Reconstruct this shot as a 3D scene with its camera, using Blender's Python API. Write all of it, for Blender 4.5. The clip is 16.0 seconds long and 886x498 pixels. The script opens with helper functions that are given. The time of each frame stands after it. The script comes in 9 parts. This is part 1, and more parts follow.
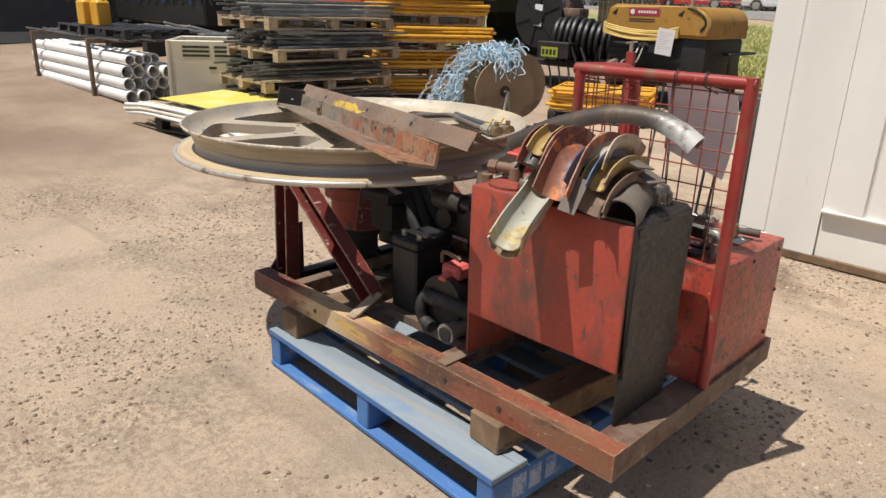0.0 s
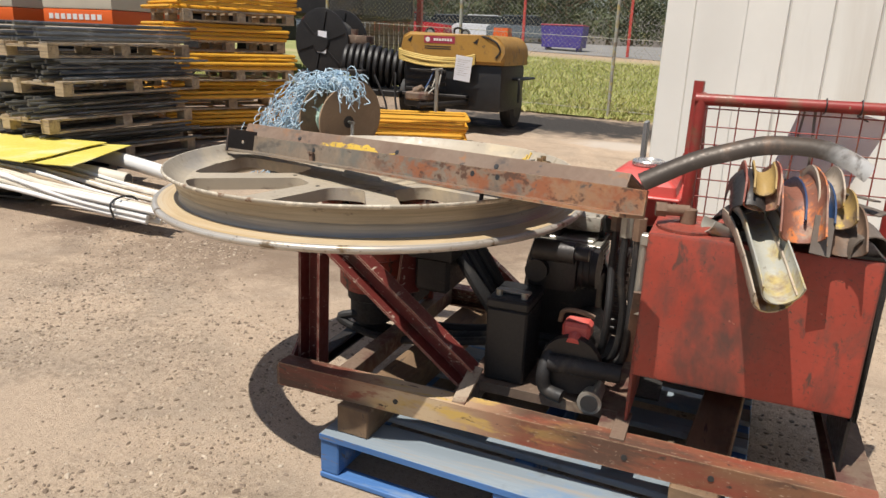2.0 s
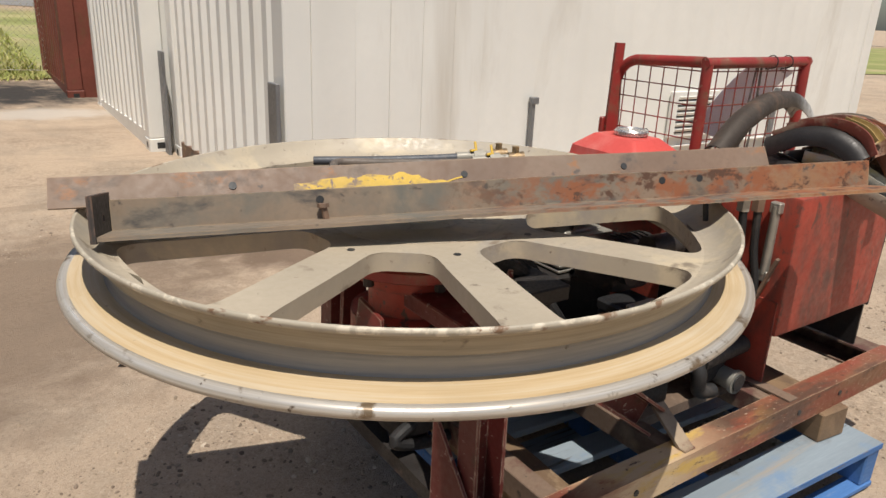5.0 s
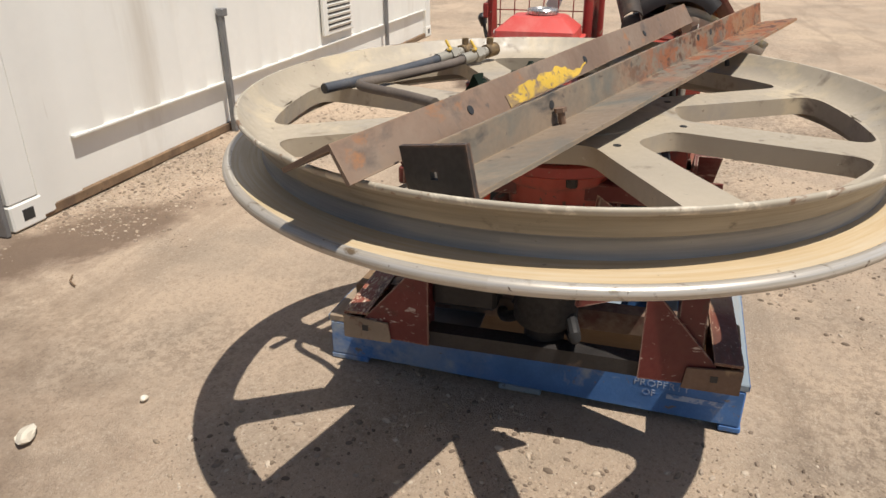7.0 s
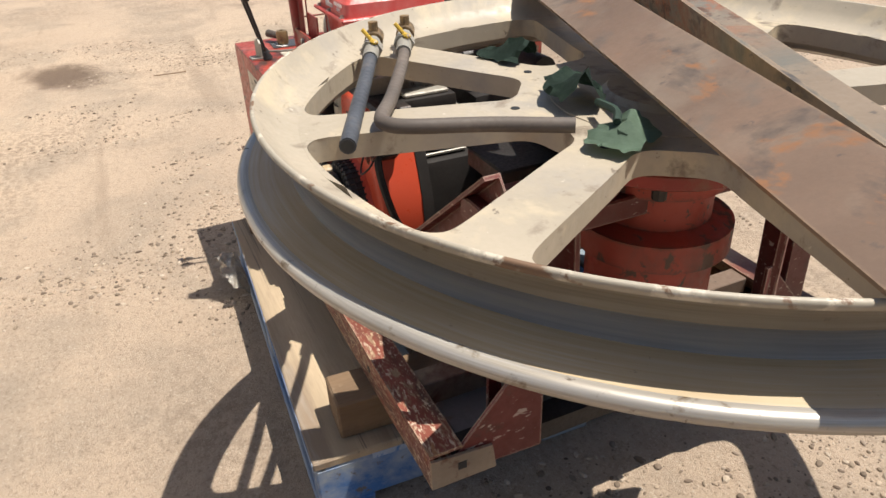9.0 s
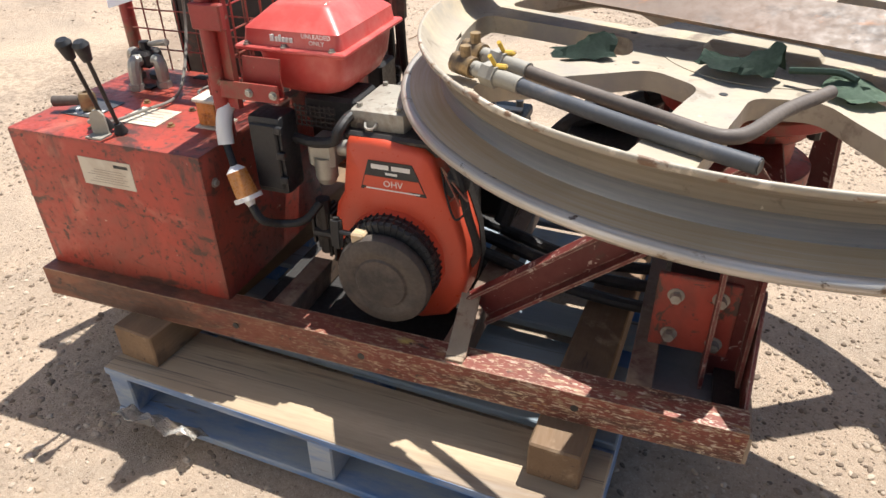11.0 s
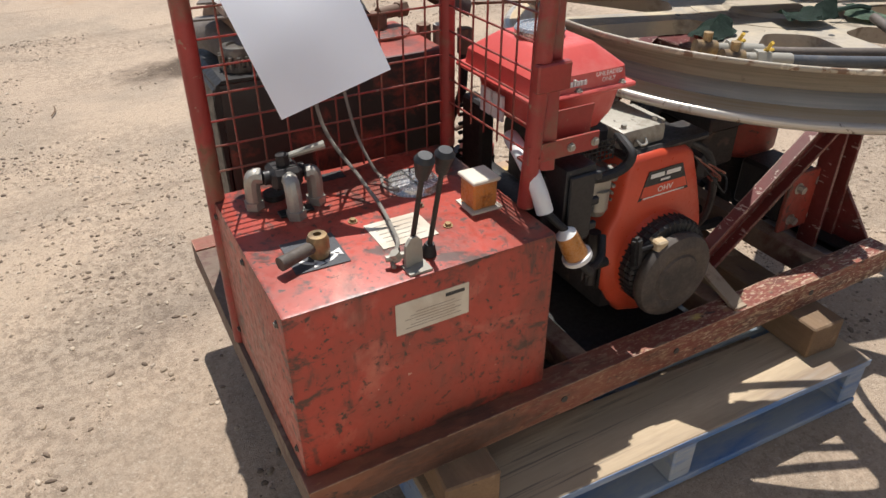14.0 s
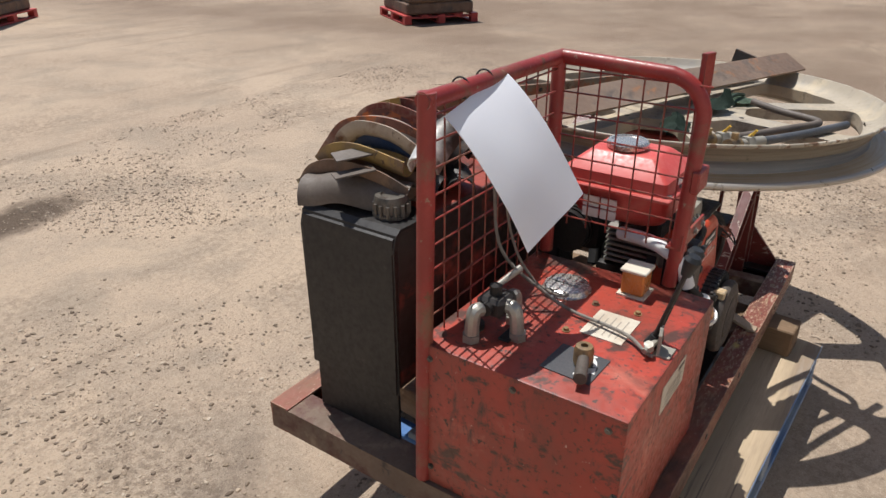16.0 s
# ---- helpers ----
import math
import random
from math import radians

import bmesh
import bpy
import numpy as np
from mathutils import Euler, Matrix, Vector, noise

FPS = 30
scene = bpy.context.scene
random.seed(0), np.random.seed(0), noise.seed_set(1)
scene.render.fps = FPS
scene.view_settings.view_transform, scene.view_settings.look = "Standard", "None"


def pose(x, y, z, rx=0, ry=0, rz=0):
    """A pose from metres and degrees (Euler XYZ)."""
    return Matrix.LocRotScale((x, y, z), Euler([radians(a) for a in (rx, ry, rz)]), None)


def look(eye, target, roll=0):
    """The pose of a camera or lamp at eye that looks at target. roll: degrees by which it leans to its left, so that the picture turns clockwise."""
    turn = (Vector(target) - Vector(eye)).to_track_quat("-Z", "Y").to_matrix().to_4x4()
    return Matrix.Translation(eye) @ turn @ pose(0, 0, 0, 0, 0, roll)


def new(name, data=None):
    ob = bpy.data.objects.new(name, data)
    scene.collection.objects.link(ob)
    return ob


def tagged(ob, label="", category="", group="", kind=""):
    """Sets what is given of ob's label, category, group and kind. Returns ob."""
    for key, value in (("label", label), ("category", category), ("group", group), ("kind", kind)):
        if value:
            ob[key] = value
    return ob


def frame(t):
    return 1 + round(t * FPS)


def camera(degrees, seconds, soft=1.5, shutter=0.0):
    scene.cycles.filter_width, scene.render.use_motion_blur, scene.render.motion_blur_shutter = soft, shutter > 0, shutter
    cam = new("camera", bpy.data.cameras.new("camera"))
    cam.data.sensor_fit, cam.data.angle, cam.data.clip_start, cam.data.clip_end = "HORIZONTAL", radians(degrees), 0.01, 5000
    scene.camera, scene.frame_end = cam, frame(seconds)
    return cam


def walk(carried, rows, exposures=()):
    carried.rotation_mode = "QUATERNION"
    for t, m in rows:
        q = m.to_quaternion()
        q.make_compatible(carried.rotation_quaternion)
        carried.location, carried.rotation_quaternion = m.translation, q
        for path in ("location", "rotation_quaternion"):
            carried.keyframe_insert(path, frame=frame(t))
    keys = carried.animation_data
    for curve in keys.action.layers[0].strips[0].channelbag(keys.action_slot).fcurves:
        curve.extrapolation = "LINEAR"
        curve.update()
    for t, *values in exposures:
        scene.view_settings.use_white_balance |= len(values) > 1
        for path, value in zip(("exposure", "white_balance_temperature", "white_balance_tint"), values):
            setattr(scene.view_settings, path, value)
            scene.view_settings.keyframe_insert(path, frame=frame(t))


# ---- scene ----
cam = camera(64.3, 16.0)
PATH = [
    (0, (2.319, -1.316, 1.327), (0.996, 0.031, 0.666), 1.8),
    (0.5, (2.06, -1.502, 1.283), (0.755, -0.113, 0.676), 2.2),
    (1, (1.795, -1.647, 1.271), (0.52, -0.224, 0.68), 2.1),
    (1.5, (1.51, -1.703, 1.264), (0.483, -0.089, 0.682), 2.8),
    (2, (1.184, -1.651, 1.284), (0.476, 0.131, 0.716), 2.4),
    (2.5, (0.846, -1.593, 1.278), (0.526, 0.301, 0.722), 2.5),
    (3, (0.508, -1.459, 1.256), (0.458, 0.458, 0.69), 2.2),
    (3.2, (0.357, -1.386, 1.282), (0.382, 0.53, 0.71), 2.0),
    (5.3, (-0.86, -0.674, 1.26), (0.374, 0.751, 0.591), 2.2),
    (5.5, (-0.955, -0.569, 1.237), (0.357, 0.772, 0.544), 1.8),
    (6, (-1.177, -0.29, 1.226), (0.253, 0.87, 0.446), 1.6),
    (6.5, (-1.354, -0.021, 1.221), (0.248, 0.848, 0.398), 0.6),
    (7, (-1.425, 0.281, 1.203), (0.32, 0.778, 0.363), -0.2),
    (7.5, (-1.395, 0.603, 1.203), (0.366, 0.865, 0.292), -1.1),
    (8, (-1.278, 0.845, 1.214), (0.472, 0.658, 0.264), -1.7),
    (8.5, (-1.045, 1.06, 1.212), (0.636, 0.565, 0.247), -1.9),
    (8.7, (-0.945, 1.141, 1.203), (0.71, 0.58, 0.23), -2.1),
    (10.8, (0.086, 1.878, 1.274), (0.725, 0.331, 0.179), -0.9),
    (11, (0.191, 1.939, 1.274), (0.792, 0.371, 0.188), -1.2),
    (11.5, (0.481, 2.063, 1.251), (0.986, 0.431, 0.212), -0.8),
    (12, (0.78, 2.05, 1.232), (1.138, 0.366, 0.214), -0.6),
    (12.5, (1.05, 1.939, 1.261), (1.191, 0.24, 0.216), -0.7),
    (13, (1.297, 1.938, 1.293), (1.108, 0.268, 0.208), -0.7),
    (13.5, (1.538, 1.835, 1.283), (1.073, 0.224, 0.194), -0.7),
    (14, (1.797, 1.758, 1.33), (0.993, 0.281, 0.248), -0.3),
    (14.5, (2.053, 1.702, 1.403), (1.023, 0.348, 0.352), -0.2),
    (15, (2.232, 1.569, 1.44), (1.073, 0.243, 0.492), -0.2),
    (15.5, (2.411, 1.411, 1.458), (1.083, 0.221, 0.552), -0.1),
    (16, (2.567, 1.191, 1.452), (1.086, 0.166, 0.583), 0.1),
]
EXPOSURE = [(0, 0.15, 6500, 10), (3, 0.15, 6500, 10), (5.5, -0.05, 6550, 10), (7, 0.08, 6500, 10), (8.5, 0.27, 6500, 10), (10.5, 0.65, 6250, 10), (11.5, 0.76, 6180, 10), (12, 0.47, 6180, 10), (12.5, 0.33, 6200, 10), (14.5, 0.19, 6200, 10), (15.5, 0.06, 6170, 10), (16, 0.02, 6150, 10)]
walk(cam, [(t, look(eye, target, roll)) for t, eye, target, roll in PATH], exposures=EXPOSURE)

# ---- world, sun ----
SUN_FROM = Vector((-0.1543, -0.3617, 1.0)).normalized()
SUN_EL = math.asin(SUN_FROM.z)
SUN_AZ = math.atan2(SUN_FROM.x, SUN_FROM.y)

world = bpy.data.worlds.new("sky")
scene.world = world
world.use_nodes = True
wn = world.node_tree.nodes
sky = wn.new("ShaderNodeTexSky")
sky.sky_type = "NISHITA"
sky.sun_disc = False
sky.sun_elevation = SUN_EL
sky.sun_rotation = SUN_AZ
sky.dust_density = 1.5
wn["Background"].inputs["Strength"].default_value = 0.072
world.node_tree.links.new(sky.outputs[0], wn["Background"].inputs["Color"])

sun = new("sun", bpy.data.lights.new("sun", "SUN"))
sun.data.energy = 4.9
sun.data.angle = radians(0.5)
sun.data.color = (1.0, 0.945, 0.865)
sun.matrix_world = look(SUN_FROM * 30, (0, 0, 0))
scene.view_settings.exposure = 0.0

# ---- mesh tools ----
def B():
    return bmesh.new()


def box(bm, x0, x1, y0, y1, z0, z1, bevel=0.0, m=None, seg=1):
    """A box between the given limits, its edges bevelled, laid by m."""
    mm = Matrix.Translation(((x0 + x1) / 2, (y0 + y1) / 2, (z0 + z1) / 2)) @ Matrix.Diagonal((x1 - x0, y1 - y0, z1 - z0, 1))
    r = bmesh.ops.create_cube(bm, size=1, matrix=mm)
    vs = r["verts"]
    if bevel > 0:
        es = list({e for v in vs for e in v.link_edges})
        r = bmesh.ops.bevel(bm, geom=es, offset=bevel, segments=seg, affect="EDGES", profile=0.6)
        vs = list({v for f in r["faces"] for v in f.verts} | {v for v in vs if v.is_valid})
    if m is not None:
        bmesh.ops.transform(bm, matrix=m, verts=vs)
    return vs


def frame_of(d):
    d = Vector(d).normalized()
    up = Vector((0, 0, 1)) if abs(d.z) < 0.95 else Vector((1, 0, 0))
    a = d.cross(up).normalized()
    return a, a.cross(d).normalized()


def cyl(bm, p0, p1, r, r2=None, seg=16):
    """A closed round bar from p0 to p1."""
    p0, p1 = Vector(p0), Vector(p1)
    a, b = frame_of(p1 - p0)
    r2 = r if r2 is None else r2
    rings = []
    for p, q in ((p0, r), (p1, r2)):
        rings.append([bm.verts.new(p + (a * math.cos(t) + b * math.sin(t)) * q) for t in (2 * math.pi * i / seg for i in range(seg))])
    for i in range(seg):
        j = (i + 1) % seg
        bm.faces.new((rings[0][i], rings[0][j], rings[1][j], rings[1][i]))
    bm.faces.new(rings[0][::-1])
    bm.faces.new(rings[1])


def smooth_path(pts, n=6):
    """Points along a smooth line through pts."""
    p = [Vector(q) for q in pts]
    p = [2 * p[0] - p[1]] + p + [2 * p[-1] - p[-2]]
    out = []
    for i in range(1, len(p) - 2):
        for k in range(n):
            t = k / n
            a, b, c, d = p[i - 1:i + 3]
            out.append(0.5 * (2 * b + (c - a) * t + (2 * a - 5 * b + 4 * c - d) * t * t + (3 * b - a - 3 * c + d) * t ** 3))
    return out + [p[-2]]


def sweep(bm, pts, prof, closed=True, up=(0, 0, 1)):
    """Sweeps the profile (list of (side, up) offsets) along pts."""
    pts = [Vector(p) for p in pts]
    rings, prev = [], None
    for i, p in enumerate(pts):
        d = (pts[min(i + 1, len(pts) - 1)] - pts[max(i - 1, 0)]).normalized()
        if prev is None:
            u = Vector(up)
            if abs(d.dot(u.normalized())) > 0.97:
                u = Vector((1, 0.2, 0))
        else:
            u = prev
        u = (u - d * u.dot(d)).normalized()
        prev = u
        s = d.cross(u)
        rings.append([bm.verts.new(p + s * a + u * b) for a, b in prof])
    n = len(prof)
    for r0, r1 in zip(rings, rings[1:]):
        for i in range(n if closed else n - 1):
            j = (i + 1) % n
            bm.faces.new((r0[i], r0[j], r1[j], r1[i]))
    if closed:
        bm.faces.new(rings[0][::-1])
        bm.faces.new(rings[-1])


def tube(bm, pts, r, seg=10, n=6, up=(0, 0, 1)):
    """A round tube along a smooth line."""
    sweep(bm, smooth_path(pts, n) if n > 1 else pts, [(r * math.cos(2 * math.pi * i / seg), r * math.sin(2 * math.pi * i / seg)) for i in range(seg)], True, up)


def lathe(bm, prof, seg=48, m=None, closed=False):
    """Turns the profile of (radius, height) round the z axis."""
    rings = []
    for i in range(seg):
        t = 2 * math.pi * i / seg
        ring = []
        for r, z in prof:
            v = Vector((r * math.cos(t), r * math.sin(t), z))
            ring.append(bm.verts.new(m @ v if m is not None else v))
        rings.append(ring)
    n = len(prof)
    for i in range(seg):
        a, b = rings[i], rings[(i + 1) % seg]
        for k in range(n if closed else n - 1):
            q = (k + 1) % n
            f = (a[k], b[k], b[q], a[q])
            bm.faces.new(f)
    if not closed:
        for k, flip in ((0, True), (n - 1, False)):
            if prof[k][0] > 1e-5:
                ring = [rings[i][k] for i in range(seg)]
                bm.faces.new(ring[::-1] if flip else ring)
    bmesh.ops.remove_doubles(bm, verts=bm.verts, dist=1e-6)


def prism(bm, pts, t0, t1, m=None):
    """A flat outline in x, y given depth from z = t0 to t1, laid by m."""
    lo = [bm.verts.new(m @ Vector((x, y, t0)) if m is not None else Vector((x, y, t0))) for x, y in pts]
    hi = [bm.verts.new(m @ Vector((x, y, t1)) if m is not None else Vector((x, y, t1))) for x, y in pts]
    n = len(pts)
    for i in range(n):
        j = (i + 1) % n
        bm.faces.new((lo[i], lo[j], hi[j], hi[i]))
    bm.faces.new(lo[::-1])
    bm.faces.new(hi)


def along(p0, p1, up=(0, 0, 1)):
    """A pose whose z runs from p0 to p1, with y towards up."""
    p0, d = Vector(p0), (Vector(p1) - Vector(p0)).normalized()
    u = Vector(up)
    u = (u - d * u.dot(d)).normalized()
    x = u.cross(d)
    return Matrix(((x.x, u.x, d.x, p0.x), (x.y, u.y, d.y, p0.y), (x.z, u.z, d.z, p0.z), (0, 0, 0, 1)))


def bar(bm, pts, p0, p1, up=(0, 0, 1)):
    """A bar with the outline pts (x, y) from p0 to p1."""
    prism(bm, pts, 0, (Vector(p1) - Vector(p0)).length, along(p0, p1, up))


def channel(w, h, t):
    return [(0, 0), (w, 0), (w, t), (t, t), (t, h - t), (w, h - t), (w, h), (0, h)]


def angle_iron(w, h, t):
    return [(0, 0), (w, 0), (w, t), (t, t), (t, h), (0, h)]


def rect(w, h):
    return [(-w / 2, -h / 2), (w / 2, -h / 2), (w / 2, h / 2), (-w / 2, h / 2)]


def worn(bm, amount, scale=9.0):
    """Pushes points about a little, so that old things are not straight."""
    for v in bm.verts:
        v.co += noise.noise_vector(v.co * scale) * amount


def finish(bm, name, material, angle=35):
    bmesh.ops.recalc_face_normals(bm, faces=bm.faces)
    me = bpy.data.meshes.new(name)
    bm.to_mesh(me)
    bm.free()
    me.materials.append(material)
    me.shade_smooth()
    me.set_sharp_from_angle(angle=radians(angle))
    return me


def origin(ob):
    p = Vector((0, 0, 0))
    while ob is not None:
        p = p + ob.location
        ob = ob.parent
    return p


def thing(name, at, label, category, group="", kind=""):
    """An Empty at the base of a thing that carries its parts."""
    ob = new(name)
    ob.empty_display_size = 0.1
    ob.location = at
    return tagged(ob, label, category, group, kind)


def part(name, bm, material, parent, label="", angle=35):
    """One mesh under a thing or a part; bm is in the place's metres."""
    bmesh.ops.translate(bm, vec=-origin(parent), verts=bm.verts)
    ob = new(name, finish(bm, name, material, angle))
    ob.parent = parent
    return tagged(ob, label)


def solid(name, bm, material, label, category, group="", kind="", at=None, angle=35):
    """A thing of one mesh; bm is in the place's metres."""
    if at is None:
        zs = [v.co.z for v in bm.verts]
        xs = [v.co.x for v in bm.verts]
        ys = [v.co.y for v in bm.verts]
        at = ((min(xs) + max(xs)) / 2, (min(ys) + max(ys)) / 2, min(zs))
    bmesh.ops.translate(bm, vec=-Vector(at), verts=bm.verts)
    ob = new(name, finish(bm, name, material, angle))
    ob.location = at
    return tagged(ob, label, category, group, kind)


def text_mesh(bm, words, m, size):
    """Lettering of the built-in font as flat mesh, laid by m."""
    cu = bpy.data.curves.new("words", "FONT")
    cu.body = words
    cu.size = size
    cu.extrude = 0.0003
    cu.resolution_u = 2
    cu.align_x = "CENTER"
    ob = bpy.data.objects.new("words", cu)
    me = bpy.data.meshes.new_from_object(ob)
    me.transform(m)
    bm.from_mesh(me)
    bpy.data.objects.remove(ob)
    bpy.data.meshes.remove(me)
    bpy.data.curves.remove(cu)


# ---- materials ----
def nodes_of(name):
    m = bpy.data.materials.new(name)
    m.use_nodes = True
    nt = m.node_tree
    return m, nt, nt.nodes["Principled BSDF"]


def link(nt, a, b):
    nt.links.new(a, b)


def noise_node(nt, scale, detail=4, rough=0.55, coords="Object", stretch=None, dist=0.0):
    tc = nt.nodes.new("ShaderNodeTexCoord")
    out = tc.outputs[coords]
    if stretch:
        mp = nt.nodes.new("ShaderNodeMapping")
        mp.inputs["Scale"].default_value = stretch
        link(nt, out, mp.inputs["Vector"])
        out = mp.outputs[0]
    n = nt.nodes.new("ShaderNodeTexNoise")
    n.inputs["Scale"].default_value = scale
    n.inputs["Detail"].default_value = detail
    n.inputs["Roughness"].default_value = rough
    n.inputs["Distortion"].default_value = dist
    link(nt, out, n.inputs["Vector"])
    return n.outputs["Fac"]


def ramp(nt, fac, stops):
    r = nt.nodes.new("ShaderNodeValToRGB")
    while len(r.color_ramp.elements) < len(stops):
        r.color_ramp.elements.new(0.5)
    for e, (p, c) in zip(r.color_ramp.elements, stops):
        e.position = p
        e.color = (*c, 1) if len(c) == 3 else c
    link(nt, fac, r.inputs["Fac"])
    return r.outputs["Color"]


def mix(nt, fac, a, b):
    m = nt.nodes.new("ShaderNodeMix")
    m.data_type = "RGBA"
    for s, v in ((m.inputs["Factor"], fac), (m.inputs["A"], a), (m.inputs["B"], b)):
        if isinstance(v, (int, float)):
            s.default_value = v
        elif isinstance(v, tuple):
            s.default_value = (*v, 1) if len(v) == 3 else v
        else:
            link(nt, v, s)
    return m.outputs["Result"]


def bump(nt, p, fac, strength=0.3, distance=0.002):
    b = nt.nodes.new("ShaderNodeBump")
    b.inputs["Strength"].default_value = strength
    b.inputs["Distance"].default_value = distance
    link(nt, fac, b.inputs["Height"])
    link(nt, b.outputs[0], p.inputs["Normal"])


def shade(c, k):
    return tuple(min(1.0, v * k) for v in c)


def toward(nt, f, axis, lo, hi):
    """Lets wear or painted glare f fade in along an axis of the thing, from lo to hi."""
    tc = nt.nodes.new("ShaderNodeTexCoord")
    sp = nt.nodes.new("ShaderNodeSeparateXYZ")
    link(nt, tc.outputs["Object"], sp.inputs[0])
    mr = nt.nodes.new("ShaderNodeMapRange")
    mr.inputs["From Min"].default_value = lo
    mr.inputs["From Max"].default_value = hi
    link(nt, sp.outputs[axis], mr.inputs["Value"])
    mu = nt.nodes.new("ShaderNodeMath")
    mu.operation = "MULTIPLY"
    link(nt, f, mu.inputs[0])
    link(nt, mr.outputs[0], mu.inputs[1])
    return mu.outputs[0]


def surf(name, col, rough=0.6, metal=0.0, vary=0.25, scale=5.0, patches=(), bumps=0.25, bscale=60.0, bdist=0.001, stretch=None, random=0.0, rough2=0.12, edge=None):
    """A surface with slow and fine variation; patches: (colour, noise scale, threshold, softness, stretch) of wear or
    painted glare with its own shape.
    """
    m, nt, p = nodes_of(name)
    slow = noise_node(nt, scale, 3, 0.5, stretch=stretch)
    c = ramp(nt, slow, [(0.3, shade(col, 1 - vary)), (0.7, shade(col, 1 + vary))])
    fine = noise_node(nt, scale * 14, 3, 0.6, stretch=stretch)
    c = mix(nt, ramp(nt, fine, [(0.35, (0, 0, 0)), (0.75, (0.45, 0.45, 0.45))]), c, shade(col, 1 - 0.8 * vary))
    if random:
        oi = nt.nodes.new("ShaderNodeObjectInfo")
        c = mix(nt, ramp(nt, oi.outputs["Random"], [(0, (0, 0, 0)), (1, (random, random, random))]), c, shade(col, 0.45))
    rg = ramp(nt, fine, [(0.3, (rough - rough2,) * 3), (0.7, (min(1, rough + rough2),) * 3)])
    for i, (pc, ps, th, soft, *st) in enumerate(patches):
        f = noise_node(nt, ps, 6, 0.65, stretch=st[0] if st else None, dist=0.3)
        f = ramp(nt, f, [(th, (0, 0, 0)), (min(0.999, th + soft), (1, 1, 1))])
        for where in st[1:]:
            f = toward(nt, f, *where)
        c = mix(nt, f, c, pc)
    if edge:
        # worn arrises: where the rounded normal leaves the true one
        bv = nt.nodes.new("ShaderNodeBevel")
        bv.samples = 4
        bv.inputs["Radius"].default_value = edge[1]
        ge = nt.nodes.new("ShaderNodeNewGeometry")
        dp = nt.nodes.new("ShaderNodeVectorMath")
        dp.operation = "DOT_PRODUCT"
        link(nt, bv.outputs[0], dp.inputs[0])
        link(nt, ge.outputs["Normal"], dp.inputs[1])
        rim = ramp(nt, dp.outputs["Value"], [(0.80, (1, 1, 1)), (0.97, (0, 0, 0))])
        mu = nt.nodes.new("ShaderNodeMath")
        mu.operation = "MULTIPLY"
        link(nt, rim, mu.inputs[0])
        link(nt, ramp(nt, noise_node(nt, 28, 5, 0.7), [(0.40, (0, 0, 0)), (0.52, (0.9, 0.9, 0.9))]), mu.inputs[1])
        c = mix(nt, mu.outputs[0], c, edge[0])
    link(nt, c, p.inputs["Base Color"])
    link(nt, rg, p.inputs["Roughness"])
    p.inputs["Metallic"].default_value = metal
    if bumps:
        bump(nt, p, noise_node(nt, bscale, 4, 0.6, stretch=stretch), bumps, bdist)
    return m


RUST = (0.17, 0.075, 0.035)
DIRT = (0.20, 0.15, 0.11)
M = {}
M["red_frame"] = surf("red_frame", (0.130, 0.022, 0.018), 0.5, 0, 0.3, 4, [((0.070, 0.038, 0.026), 7, 0.56, 0.12), ((0.44, 0.34, 0.28), 45, 0.625, 0.02, (1, 0.45, 1.3)), ((0.40, 0.31, 0.25), 100, 0.67, 0.02, (0.5, 0.5, 1.2)), ((0.30, 0.17, 0.07), 11, 0.72, 0.05)], 0.35, 90, edge=((0.40, 0.30, 0.23), 0.007))
M["worn_cap"] = surf("worn_cap", (0.32, 0.245, 0.17), 0.65, 0, 0.2, 8, [((0.17, 0.085, 0.05), 14, 0.50, 0.1), ((0.12, 0.025, 0.02), 9, 0.60, 0.06)], 0.35, 80)
M["orange_rail"] = surf("orange_rail", (0.235, 0.058, 0.034), 0.55, 0, 0.25, 4, [((0.20, 0.095, 0.05), 5, 0.46, 0.16, (0.4, 1, 1)), ((0.105, 0.055, 0.036), 8, 0.54, 0.1, (0.3, 1, 1.4)), ((0.080, 0.042, 0.030), 5, 0.34, 0.2, (0.3, 1.4, 2), ("X", -0.450, -0.690)), ((0.17, 0.065, 0.042), 14, 0.55, 0.1, (0.3, 1.4, 2), ("X", -0.450, -0.690)), ((0.52, 0.39, 0.24), 7, 0.30, 0.16, (0.35, 1.4, 1.6), ("X", -0.590, -0.450), ("X", -0.030, -0.290)), ((0.54, 0.36, 0.10), 11, 0.50, 0.08, (0.4, 1.2, 1.4), ("X", -0.510, -0.360), ("X", 0.140, -0.210)), ((0.24, 0.060, 0.036), 26, 0.57, 0.06, (0.4, 1, 1.4), ("X", -0.360, -0.560)), ((0.42, 0.31, 0.22), 130, 0.62, 0.05, (0.45, 1.2, 1.4)), ((0.06, 0.035, 0.026), 40, 0.63, 0.05, (0.5, 1, 1))], 0.45, 90, edge=((0.40, 0.27, 0.17), 0.007))
